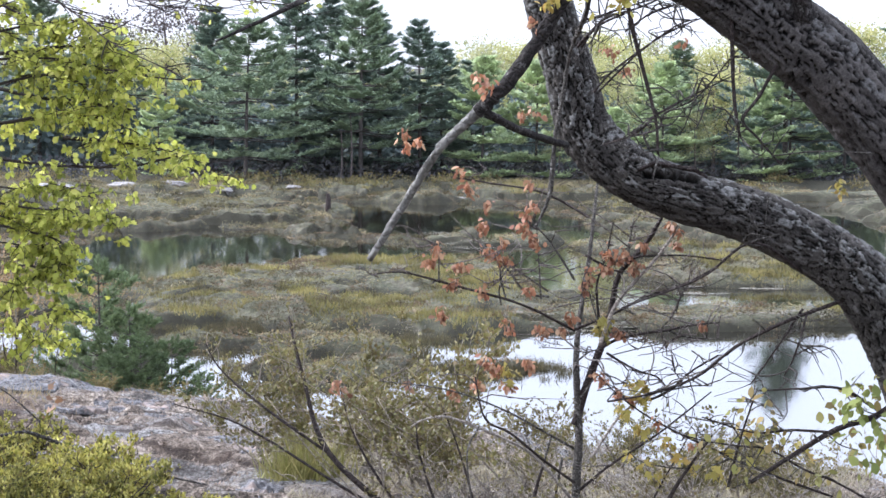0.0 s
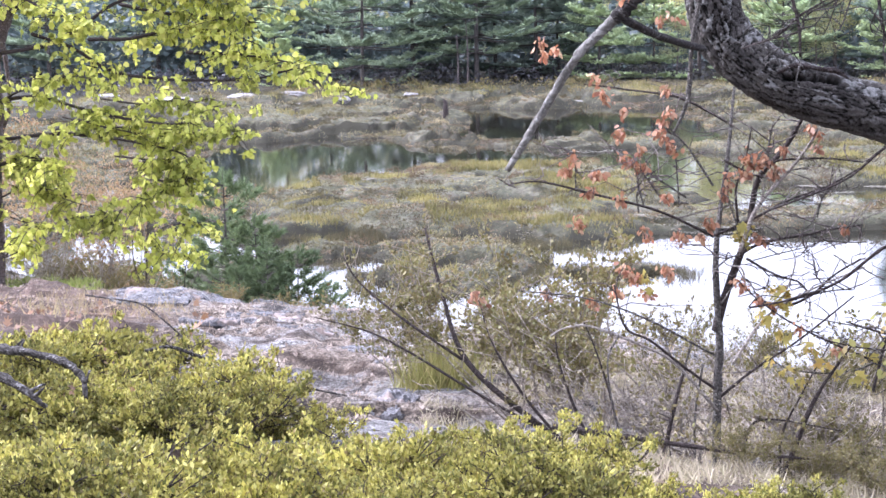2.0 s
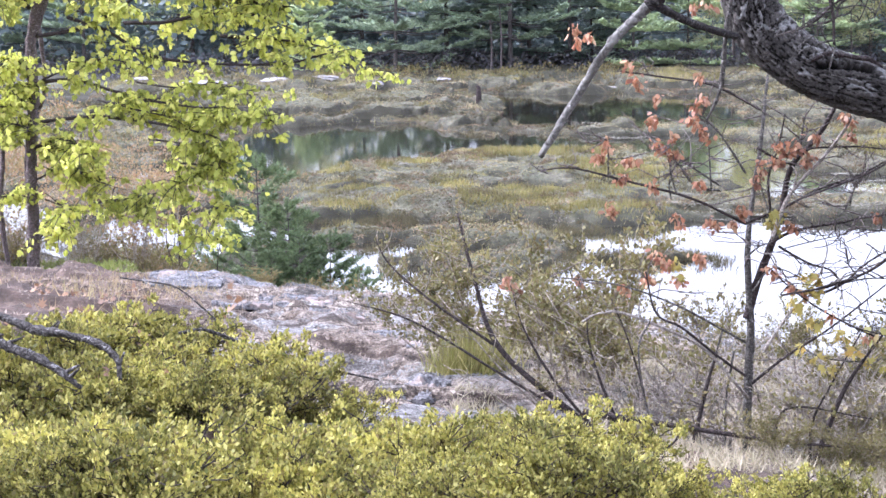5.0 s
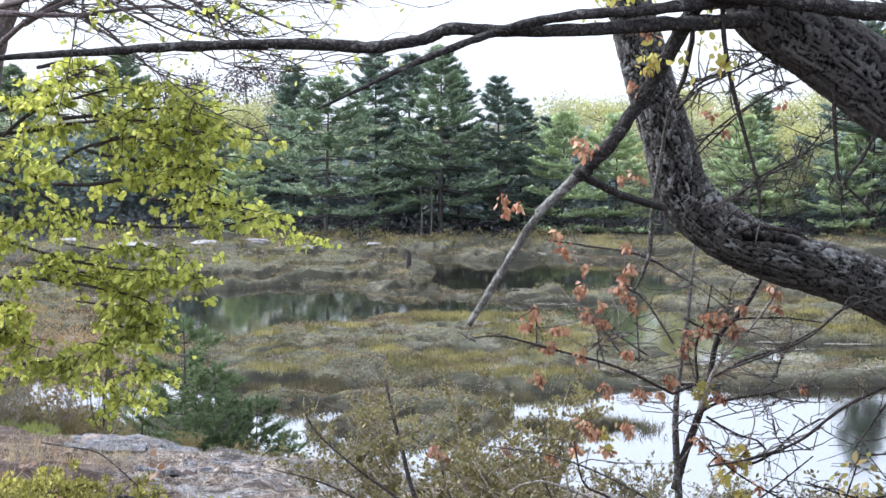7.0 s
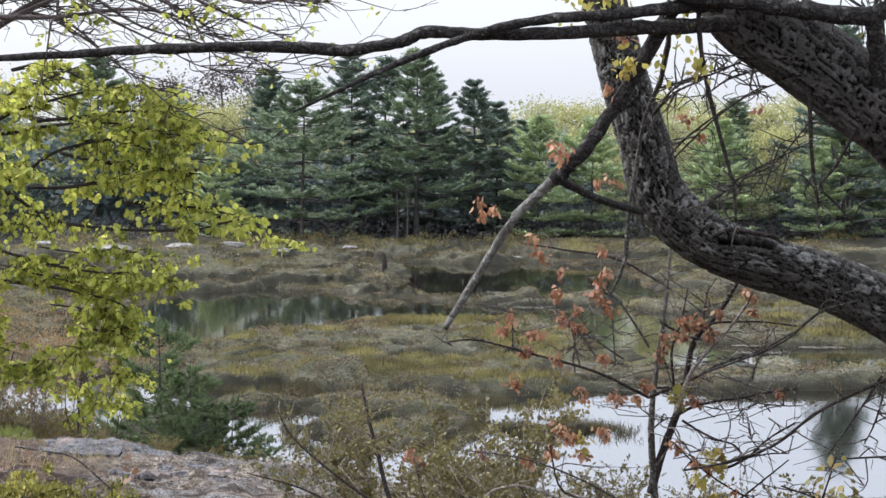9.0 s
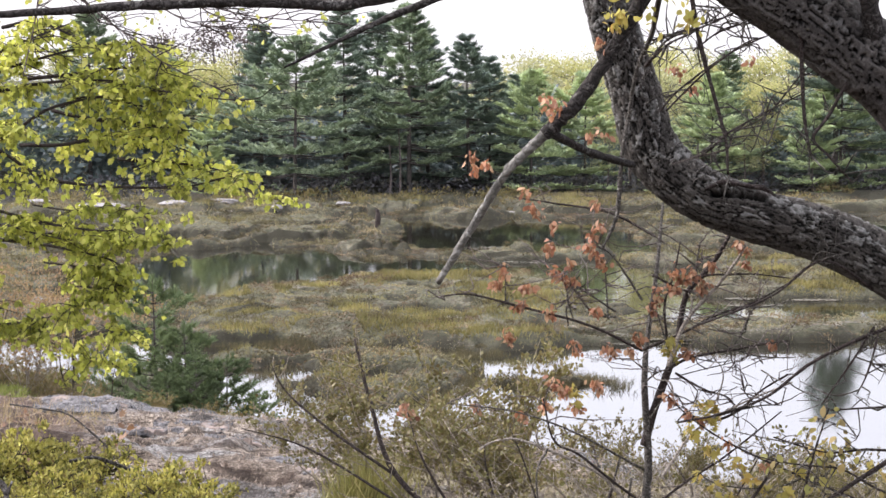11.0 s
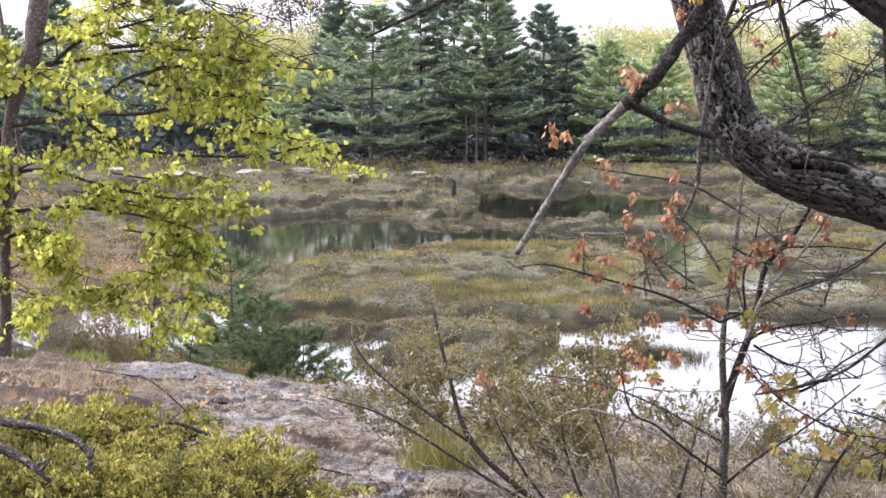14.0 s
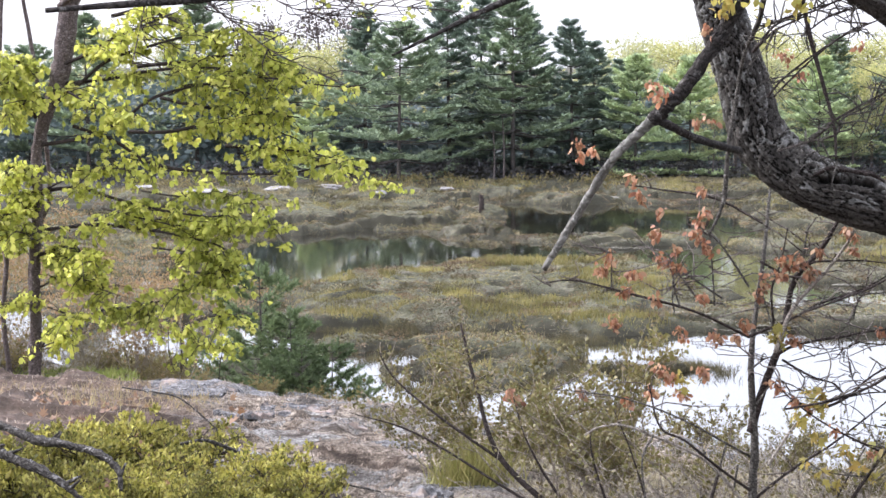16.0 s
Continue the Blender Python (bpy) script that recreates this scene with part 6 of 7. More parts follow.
dry_shrub = shrub("dry_shrub", "leafless pale grey twiggy shrub on the slope", 0.85, 0.55, 13, 14, 0.02, M_PALE_TWIG, M_SWEETGALE, 74, group="bare shrubs round the sapling", shoots=10, outline=DIAMOND)
for i, (x, y, s) in enumerate(((1.05, 8.9, 1.0), (0.6, 9.0, 0.8), (1.5, 8.6, 0.95), (1.9, 9.3, 1.0), (2.4, 8.6, 0.9))):
    if i == 0:
        stand(dry_shrub, x, y, s)
    else:
        stand_copy(dry_shrub, x, y, s, 2.1 * i)

slanting = thing("slanting_shrub", "dark shrub with long slanting stems and small olive leaves", "shrub")
shoots, spray = [], []


def slanting_stem(pts, r):
    limb("stem", pts, [r * 1.1, r * 0.75, r * 0.3], M_DARK_TWIG, slanting, 6, 0.07)
    line = smooth_path(pts, 40)
    for k in range(9):
        q = line[rl.randint(14, 40)]
        e = q + np.array([rl.normal() * 0.11 - 0.03, rl.normal() * 0.12, abs(rl.normal()) * 0.1 + 0.02])
        shoots.append(tube([q, (q + e) / 2 + rl.normal(size=3) * 0.01, e], [0.0035, 0.0025, 0.0015], 4, steps=4))
        m = rl.randint(6, 16)
        spray.append(q + (e - q) * rl.uniform(0.2, 1.05, (m, 1)) + rl.normal(size=(m, 3)) * 0.012)


slanting_stem([(0.79, 8.50, 6.07), (0.33, 8.55, 6.46), (-0.08, 8.65, 6.81), (-0.21, 8.75, 7.16), (-0.29, 8.85, 7.47)], 0.02)
slanting_stem([(-0.08, 8.65, 6.81), (-0.40, 8.70, 7.03), (-0.63, 8.80, 7.21), (-0.71, 8.80, 7.36)], 0.008)
slanting_stem([(0.33, 8.55, 6.46), (-0.04, 8.60, 6.67), (-0.51, 8.70, 6.94), (-0.85, 8.70, 7.05)], 0.009)
slanting_stem([(0.57, 8.50, 6.23), (0.24, 8.50, 6.61), (0.05, 8.50, 6.92), (-0.03, 8.60, 7.16)], 0.009)
slanting_stem([(0.65, 8.40, 6.20), (0.46, 8.40, 6.57), (0.36, 8.40, 6.86), (0.34, 8.40, 7.02)], 0.009)
slanting_stem([(0.70, 8.40, 6.17), (0.62, 8.40, 6.63), (0.54, 8.40, 6.91), (0.46, 8.40, 7.11)], 0.007)
slanting_stem([(0.31, 8.10, 6.63), (0.62, 8.06, 6.59), (0.93, 8.02, 6.55), (1.19, 7.98, 6.52), (1.39, 7.94, 6.51), (1.68, 7.90, 6.50)], 0.015)
slanting_stem([(0.80, 8.30, 6.18), (0.90, 8.30, 6.65), (0.96, 8.30, 6.87)], 0.013)
slanting_stem([(1.37, 8.20, 6.20), (1.46, 8.20, 6.48), (1.56, 8.20, 6.73), (1.74, 8.20, 7.00)], 0.016)
slanting_stem([(1.43, 8.30, 6.14), (1.41, 8.30, 6.48), (1.50, 8.30, 6.70), (1.65, 8.30, 6.98)], 0.008)
slanting_stem([(1.21, 8.20, 6.46), (1.30, 8.20, 6.62), (1.69, 8.20, 6.56)], 0.008)

for k in range(30):
    q = np.array((0.86, 8.60, 6.07)) + np.array([rl.uniform(-0.75, 0.95), rl.uniform(-0.4, 0.9), 0])
    q[2] = on_ground(q[0], q[1]) - 0.02
    e = q + np.array([rl.uniform(-0.75, 0.05), rl.normal() * 0.25, rl.uniform(0.35, 0.95)])
    m = (q + e) / 2 + np.array([0.05, 0, -0.03]) + rl.normal(size=3) * 0.04
    shoots.append(tube([q, m, e], [0.0065, 0.005, 0.002], 4, 0.05, steps=9))
    for j in range(4):
        g = m + (e - m) * rl.rand()
        f = g + np.array([rl.normal() * 0.12 - 0.04, rl.normal() * 0.1, rl.uniform(0.02, 0.2)])
        shoots.append(tube([g, (g + f) / 2 + rl.normal(size=3) * 0.012, f], [0.0032, 0.0024, 0.0012], 3, steps=4))
        if rl.rand() < 0.6:
            spray.append(g + (f - g) * rl.uniform(0.3, 1.05, (9, 1)) + rl.normal(size=(9, 3)) * 0.012)
spray = np.vstack(spray)
tagged(part("twigwork", joined("twigwork", shoots, M_TAN_TWIG), slanting), kind="stuff")
part("foliage", fast_mesh("foliage", leaf_array(spray, rl.normal(size=spray.shape) + (0, 0, 0.6), 0.03 * rl.uniform(0.6, 1.2, len(spray)), DIAMOND, 0.6, rl), 4, M_LEATHER), slanting)

def fallen_branch(pts, r):
    line = smooth_path(pts, 30)
    wood = [tube(pts, [r, r * 0.85, r * 1.15, r * 0.8, r, r * 0.7, r * 0.45], 9, 0.16, steps=44)]
    for k in range(5):
        q = line[rl.randint(4, 28)]
        e = q + rl.normal(size=3) * (1.6, 1.2, 1.3) * r + (0, 0, 1.6 * r)
        wood.append(tube([q, e], [r * 0.5, r * 0.22], 5, 0.1, steps=4))
    tagged(new("dead_branch", joined("dead_branch", wood, M_FALLEN)), "grey dead branch lying in the blueberry bushes", "branch")


fallen_branch([(-2.62, 7.60, 7.31), (-2.40, 7.50, 7.20), (-2.27, 7.45, 7.14), (-2.15, 7.40, 7.10), (-2.02, 7.35, 7.06), (-1.86, 7.30, 6.96)], 0.024)
fallen_branch([(-2.66, 7.85, 7.27), (-2.32, 7.75, 7.18), (-2.16, 7.70, 7.13), (-2.02, 7.65, 7.12), (-1.86, 7.60, 7.09), (-1.76, 7.55, 7.03), (-1.74, 7.50, 6.94)], 0.02)
fallen_branch([(-2.15, 9.40, 7.05), (-1.96, 9.36, 7.03), (-1.83, 9.32, 7.01), (-1.70, 9.28, 6.92), (-1.59, 9.24, 6.82), (-1.54, 9.20, 6.70)], 0.0045)
fallen_branch([(-1.72, 8.80, 6.87), (-1.61, 8.92, 6.86), (-1.46, 9.04, 6.77), (-1.33, 9.16, 6.70), (-1.04, 9.28, 6.57), (-0.75, 9.40, 6.47)], 0.009)

tagged(new("fallen_leaves", leaf_bunch([(-1.81, 8.60, 6.85), (-1.93, 8.80, 6.88), (-1.80, 7.60, 6.93), (-1.59, 7.80, 6.90), (-1.77, 8.50, 6.83), (-1.15, 7.00, 7.38)], M_DEADLEAF, rl, 6, 0.048, LOBED, 0.2, 0.03)), "curled brown dead oak leaves caught in the bushes", "leaves", kind="stuff")
gp = (-0.31, 11.90, 5.68)
clump = np.array([(gp[0], gp[1], 0.0)]) + rl.normal(size=(640, 3)) * (0.13, 0.1, 0)
clump[:, 2] = ground_height(clump[:, 0], clump[:, 1]) - 0.02
blades("grass_clump", "olive and straw-coloured grass tuft growing on the rock", clump, 0.34, 0.035, M_GREENGRASS, rl, 0.3)
dry = scatter(120000, -8, 5, 8, 33, lambda x, y: (y < edge_of(x) + 3) & (fnoise(x * 0.6, y * 0.45, 21.0) + 0.35 * fnoise(x * 4, y * 4, 22.0) - 0.3 * (np.hypot((x + 3.6) / 2.6, (y - 24) / 4) < 1) > 0.62), rl, 0.004)
blades("dry_moss", "short dry tan moss and grass crusting the rock", dry, 0.036, 0.6, M_DRYMOSS, rl, 0.8)
tuft = scatter(30000, -8, 5, 8, 33, lambda x, y: (y < edge_of(x) + 3) & (y > 13) & (fnoise(x * 0.7, y * 0.5, 27.0) > 0.58 - 0.1 * (x < -3)), rl, 0.01)
blades("dry_grass", "dry tan grass in the rock's hollows", tuft, 0.14, 0.08, M_DRYGRASS, rl, 0.5)

litter = scatter(90000, -0.4, 4.2, 7.2, 15.5, lambda x, y: (np.abs(x) < 0.3 * y) & (fnoise(x * 0.9, y * 0.7, 71.0) > 0.4), rl, 0.01)
blades("dry_litter", "short tan dry grass and fallen twigs under the shrubs", litter, 0.1, 0.09, M_LITTER, rl, 0.9)
moss = scatter(26000, -9.5, -4.5, 25, 29.5, lambda x, y: np.hypot((x + 7.0) / 1.3, (y - 27.2) / 1.1) + 0.5 * (fnoise(x * 1.5, y * 1.5, 61.0) - 0.5) < 0.9, rl, 0.01)
blades("green_moss", "bright green moss and low leaves on the rock's edge", moss, 0.12, 0.3, M_OAKLEAF, rl, 0.5, "moss")

soil = scatter(1100, -5.2, -2.6, 10, 18.5, lambda x, y: (x < -0.205 * y - 0.35 + 0.5 * fnoise(x, y, 93.0)) & (fnoise(x * 1.3, y * 0.9, 94.0) > 0.4), rl, -0.01)
tagged(new("leaf_litter", fast_mesh("leaf_litter", leaf_array(soil, rl.normal(size=soil.shape) * (1, 1, 0.25) + (0, 0, 0.1), 0.075 * rl.uniform(0.6, 1.2, len(soil)), LOBED, 0.8, rl, 0.3, 1.5), len(LOBED), M_DEADLEAF)), "russet fallen oak leaves on bare soil beside the rock", "leaves", kind="stuff")
straw = np.stack([-4.2 + 0.5 * rl.normal(size=1300), 17.2 + 1.0 * rl.normal(size=1300), np.zeros(1300)], 1)
straw[:, 2] = ground_height(straw[:, 0], straw[:, 1]) - 0.02
blades("dry_grass", "tawny dry grass tussock at the slope's edge", straw, 0.17, 0.045, M_DRYGRASS, rl, 0.4)

# ---- the shore below the rock ----
young_pine = young_conifer("young_pine", "young white pine with soft green needles at the water's edge", 3.4, 1.45, 15, M_YOUNGPINE)
stand(young_pine, -4.85, 33.0, 1.0)
for x, y, height in ((-4.2, 32.4, 1.9), (-3.4, 32.2, 1.75), (-2.75, 31.4, 1.2), (-4.4, 31.4, 0.85), (-3.9, 31.6, 1.3)):
    stand_copy(young_pine, x, y, 0.55 * height / 1.35, 3 * x)
olive = shrub("shore_shrub", "olive shrub on the rock's edge above the water", 1.2, 0.9, 16, 220, 0.045, M_GREY_TWIG, M_SWEETGALE, 72, group="shrubs along the shore", shoots=8, outline=DIAMOND)
russet = shrub("shore_shrub", "russet young shrub on the rock's edge above the water", 1.3, 0.8, 14, 160, 0.05, M_GREY_TWIG, M_REDSHRUB, 73, group="shrubs along the shore", shoots=8, outline=DIAMOND)
pale = shrub("shore_shrub", "pale twiggy shrub with few leaves at the water's edge", 1.4, 0.9, 12, 36, 0.04, M_PALE_TWIG, M_SWEETGALE, 75, group="shrubs along the shore", shoots=9, outline=DIAMOND)
stand(olive, -7.0, 29.2, 0.75)
stand(russet, -8.6, 29.6, 0.75)
stand(pale, -7.9, 28.6, 0.9)
for x, y, s in ((-6.6, 29.6, 0.7), (-8.0, 27.6, 0.7), (-5.8, 30.4, 0.6), (-4.4, 30.2, 0.5), (-3.6, 30.8, 0.7), (-2.2, 29.4, 0.7), (-1.2, 28.0, 0.8), (3.6, 22.5, 0.9), (4.6, 21.5, 0.9), (5.6, 20.5, 0.8), (2.4, 23.0, 0.8), (-9.0, 28.2, 0.8)):
    stand_copy(olive, x, y, s, x * 3)
for x, y, s in ((-6.4, 30.6, 0.6), (-9.6, 28.6, 0.8)):
    stand_copy(russet, x, y, s, x * 3)
for x, y, s in ((-7.2, 28.2, 0.8), (-8.6, 28.0, 0.9), (-6.2, 29.4, 0.6), (-9.3, 28.9, 1.0), (-5.4, 30.2, 0.5)):
    stand_copy(pale, x, y, s, x * 5)

for x, y, s in ((-8.3, 26.2, 0.7), (-6.9, 27.0, 0.6), (-8.0, 25.4, 0.6), (-5.8, 27.8, 0.5)):
    stand_copy(pale if int(x * 10) % 2 else olive, x, y, s, x * 4)

for x, y, s in ((-8.11, 27.6, 1.1), (-7.03, 28.2, 0.8), (-6.0, 28.4, 0.6)):
    stand_copy(pale, x, y, s, x)

tall_russet = shrub("tall_shore_shrub", "tall russet and olive shrub, half leafed, behind the maple", 2.3, 0.95, 10, 60, 0.055, M_PALE_TWIG, M_REDSHRUB, 77, group="shrubs along the shore", shoots=9, outline=DIAMOND)
stand(tall_russet, -6.17, 28.20, 1.0)
for x, y, s in ((-6.95, 28.00, 1.00), (-5.69, 28.60, 0.95), (-8.26, 26.60, 1.20)):
    stand_copy(tall_russet, x, y, s, x * 7)


# ---- the maple at the water's edge ----
maple = thing("maple_tree", "young red maple with fresh yellow-green leaves at the pond", "tree")
rm = np.random.RandomState(81)
limb("trunk", [(-7.14, 25.60, 3.94), (-7.08, 25.60, 5.03), (-7.06, 25.60, 5.95), (-6.98, 25.60, 6.78), (-6.98, 25.60, 7.52), (-6.80, 25.60, 8.10), (-6.59, 25.60, 8.67), (-6.49, 25.60, 9.23), (-6.37, 25.60, 9.88), (-6.02, 25.60, 10.60), (-5.51, 25.60, 11.23)], [0.1, 0.085, 0.08, 0.08, 0.085, 0.1, 0.135, 0.15, 0.15, 0.13, 0.12], M_MAPLE_BARK, maple, 10, 0.1, steps=60)
limb("trunk", [(-7.28, 26.00, 3.93), (-7.22, 26.00, 4.96), (-7.24, 26.00, 5.81), (-7.08, 26.00, 6.40), (-6.91, 26.00, 6.99), (-7.04, 26.00, 8.49), (-7.28, 26.00, 10.22)], [0.045, 0.04, 0.04, 0.035, 0.035, 0.03, 0.03], M_MAPLE_BARK, maple, 8, 0.1, steps=50)
limb("trunk", [(-7.44, 25.50, 4.03), (-7.53, 25.50, 5.12), (-7.45, 25.50, 6.04), (-7.58, 25.50, 7.03), (-7.47, 25.50, 8.50), (-7.36, 25.50, 10.20)], [0.04, 0.035, 0.035, 0.03, 0.03, 0.03], M_MAPLE_BARK, maple, 8, 0.1, steps=50)
leaf_at, leaf_way, fine_twigs = [], [], []


def leaf_tuft(c, m, drop):
    """A few young leaves hanging from one bud."""
    leaf_at.append(c + rm.normal(size=(m, 3)) * (0.028, 0.028, 0.02))
    leaf_way.append(rm.normal(size=(m, 3)) * (0.6, 0.6, 0.4) + (0, 0, -drop))


def leafy_bough(pts, twigs=30, thick=1.0, fall=0.1):
    """A bough whose side twigs lie in a flat layer, with tufts of leaves along them."""
    limb("bough", pts, [0.03 * thick, 0.026 * thick, 0.02 * thick, 0.014 * thick, 0.007 * thick], M_DARK_TWIG, maple, 6, 0.06)
    line = smooth_path(pts, 60)
    for k in range(twigs):
        q = line[int(60 * rm.uniform(0.2, 0.96))]
        e = q + np.array([rm.normal() * 0.22, rm.normal() * 0.5, rm.normal() * 0.13 - fall])
        m = (q + e) / 2 + (0, 0, 0.05)
        fine_twigs.append(tube([q, m, e], [0.008, 0.006, 0.003], 4, steps=5))
        for j in range(6):
            u = rm.uniform(0.15, 1.05)
            leaf_tuft(q * (1 - u) ** 2 + m * 2 * u * (1 - u) + e * u * u + rm.normal(size=3) * (0.04, 0.04, 0.03), rm.randint(2, 5), rm.uniform(0.5, 1.3))


leafy_bough([(-6.98, 25.60, 7.61), (-6.23, 25.41, 7.73), (-5.64, 25.23, 7.98), (-5.03, 25.04, 8.34), (-4.07, 24.86, 8.53), (-3.48, 24.67, 8.57), (-2.75, 24.49, 8.47), (-2.04, 24.30, 8.42)])
leafy_bough([(-6.58, 25.60, 8.50), (-5.78, 25.39, 8.58), (-5.25, 25.18, 8.67), (-4.56, 24.97, 8.72), (-3.89, 24.76, 8.67), (-3.08, 24.55, 8.41)])
leafy_bough([(-6.93, 25.60, 8.02), (-6.38, 25.47, 8.42), (-5.85, 25.33, 8.82), (-5.24, 25.20, 9.02), (-4.57, 25.07, 9.17), (-3.90, 24.93, 9.24), (-3.33, 24.80, 9.12)])
leafy_bough([(-6.65, 25.60, 8.75), (-6.16, 25.31, 8.91), (-5.68, 25.01, 9.14), (-5.13, 24.72, 9.33), (-4.68, 24.42, 9.47)])
leafy_bough([(-6.43, 25.60, 7.89), (-5.83, 25.47, 7.69), (-5.27, 25.34, 7.36), (-4.64, 25.20, 7.25), (-3.89, 25.07, 7.21), (-3.14, 24.94, 7.23), (-2.49, 24.81, 7.38), (-2.16, 24.68, 7.30)])
leafy_bough([(-5.61, 25.60, 7.80), (-4.96, 25.28, 7.81), (-4.26, 24.95, 7.94), (-3.57, 24.62, 7.91), (-2.98, 24.30, 7.72)])
leafy_bough([(-5.14, 25.60, 8.29), (-4.56, 25.34, 8.17), (-3.95, 25.08, 8.13), (-3.43, 24.81, 8.06), (-3.00, 24.55, 8.02)])
leafy_bough([(-5.50, 25.60, 8.74), (-4.72, 25.40, 8.81), (-3.95, 25.20, 8.89), (-3.29, 25.00, 8.72), (-2.91, 24.80, 8.49)])
leafy_bough([(-6.96, 25.60, 6.95), (-6.32, 25.36, 7.00), (-5.69, 25.13, 6.85), (-5.00, 24.90, 6.71), (-4.32, 24.66, 6.64), (-3.80, 24.42, 6.70)])
leafy_bough([(-6.98, 25.60, 6.37), (-6.18, 25.42, 6.46), (-5.48, 25.23, 6.43), (-4.79, 25.04, 6.33), (-4.12, 24.86, 6.14), (-4.22, 24.68, 5.68)])
leafy_bough([(-7.04, 25.60, 5.99), (-6.54, 25.17, 6.16), (-6.11, 24.73, 6.12), (-5.81, 24.30, 5.97)])
leafy_bough([(-6.97, 25.60, 8.02), (-7.14, 25.25, 8.43), (-7.32, 24.90, 8.60), (-7.50, 24.55, 8.53)])
leafy_bough([(-6.99, 25.60, 7.28), (-7.21, 25.33, 7.21), (-7.43, 25.07, 7.07), (-7.64, 24.80, 6.93)])
leafy_bough([(-6.95, 25.60, 8.67), (-7.06, 25.01, 8.83), (-7.29, 24.42, 8.91)])
leafy_bough([(-7.01, 25.60, 6.78), (-7.26, 25.14, 6.66), (-7.53, 24.68, 6.62)])
leafy_bough([(-6.83, 25.60, 8.34), (-6.50, 25.28, 8.43), (-6.10, 24.95, 8.27), (-5.62, 24.62, 8.12), (-5.24, 24.30, 8.05)])
leafy_bough([(-5.81, 25.60, 9.47), (-5.24, 25.25, 9.54), (-4.61, 24.90, 9.29), (-4.08, 24.55, 9.04)])
leafy_bough([(-4.21, 25.60, 7.59), (-3.59, 25.33, 7.56), (-2.99, 25.07, 7.51), (-2.49, 24.80, 7.42)])
leafy_bough([(-2.24, 25.60, 7.17), (-1.99, 25.01, 7.12), (-1.75, 24.42, 7.14)], 4, 0.4)
leafy_bough([(-6.75, 25.60, 8.18), (-6.91, 25.29, 8.35), (-7.08, 24.98, 8.12), (-7.24, 24.68, 8.05)])
leafy_bough([(-6.92, 25.60, 6.95), (-6.29, 25.27, 7.21), (-5.72, 24.93, 7.31), (-5.17, 24.60, 7.25)], 22, 0.5)
leafy_bough([(-5.46, 25.60, 6.94), (-4.82, 25.27, 6.88), (-4.11, 24.93, 6.94), (-3.51, 24.60, 6.76)], 22, 0.5)
leafy_bough([(-6.05, 25.60, 6.69), (-5.32, 25.27, 6.55), (-4.61, 24.93, 6.46), (-3.91, 24.60, 6.45)], 22, 0.5)
leafy_bough([(-5.32, 25.60, 6.11), (-4.68, 25.27, 6.06), (-4.13, 24.93, 5.97), (-4.25, 24.60, 5.65)], 22, 0.5)
leafy_bough([(-7.01, 25.60, 5.53), (-6.50, 25.27, 5.74), (-6.01, 24.93, 5.61), (-5.45, 24.60, 5.49)], 22, 0.5)
leafy_bough([(-6.10, 25.60, 5.19), (-5.52, 25.27, 5.28), (-4.96, 24.93, 5.45), (-4.57, 24.60, 5.65)], 22, 0.5)
leafy_bough([(-7.57, 25.60, 6.20), (-7.17, 25.10, 6.41), (-6.71, 24.60, 6.30)], 22, 0.5)
leafy_bough([(-5.01, 25.60, 8.33), (-4.54, 25.27, 8.49), (-3.68, 24.93, 8.33), (-3.09, 24.60, 8.18)], 22, 0.5)
leafy_bough([(-3.93, 25.60, 9.13), (-3.46, 25.10, 8.88), (-3.08, 24.60, 8.65)], 22, 0.5)
leafy_bough([(-7.03, 25.60, 6.95), (-7.11, 25.25, 6.93), (-7.18, 24.90, 6.88)], 13, 0.4)
leafy_bough([(-7.06, 25.60, 6.45), (-7.18, 25.25, 6.36), (-7.28, 24.90, 6.35)], 13, 0.4)
leafy_bough([(-7.02, 25.60, 7.19), (-7.14, 25.25, 7.30), (-7.25, 24.90, 7.24)], 13, 0.4)
leafy_bough([(-6.99, 25.60, 6.03), (-6.57, 25.25, 6.07), (-6.15, 24.90, 6.06)], 13, 0.4)
leafy_bough([(-6.67, 25.60, 5.78), (-6.33, 25.25, 5.76), (-6.16, 24.90, 5.70)], 13, 0.4)
leafy_bough([(-6.23, 25.60, 6.49), (-5.67, 25.37, 6.63), (-5.13, 25.13, 6.69), (-4.68, 24.90, 6.54)], 13, 0.4)
leafy_bough([(-4.82, 25.60, 6.36), (-4.34, 25.25, 6.43), (-3.96, 24.90, 6.42)], 13, 0.4)
leafy_bough([(-4.91, 25.60, 6.02), (-4.43, 25.25, 6.06), (-3.97, 24.90, 6.06)], 13, 0.4)
leafy_bough([(-4.75, 25.60, 5.77), (-4.44, 25.25, 5.73), (-4.18, 24.90, 5.69)], 13, 0.4)
leafy_bough([(-5.17, 25.60, 5.36), (-4.85, 25.25, 5.47), (-4.66, 24.90, 5.57)], 13, 0.4)
leafy_bough([(-4.51, 25.60, 5.19), (-4.25, 25.25, 5.11), (-4.15, 24.90, 5.25)], 13, 0.4)
leafy_bough([(-5.93, 25.60, 5.19), (-5.56, 25.25, 5.20), (-5.24, 24.90, 5.23)], 13, 0.4)
leafy_bough([(-6.89, 25.60, 5.24), (-6.55, 25.25, 5.18), (-6.43, 24.90, 5.13)], 13, 0.4)
leafy_bough([(-3.90, 25.60, 6.56), (-3.60, 25.25, 6.51), (-3.40, 24.90, 6.42)], 13, 0.4)
leafy_bough([(-7.10, 25.60, 5.45), (-7.25, 25.25, 5.37), (-7.32, 24.90, 5.38)], 13, 0.4)
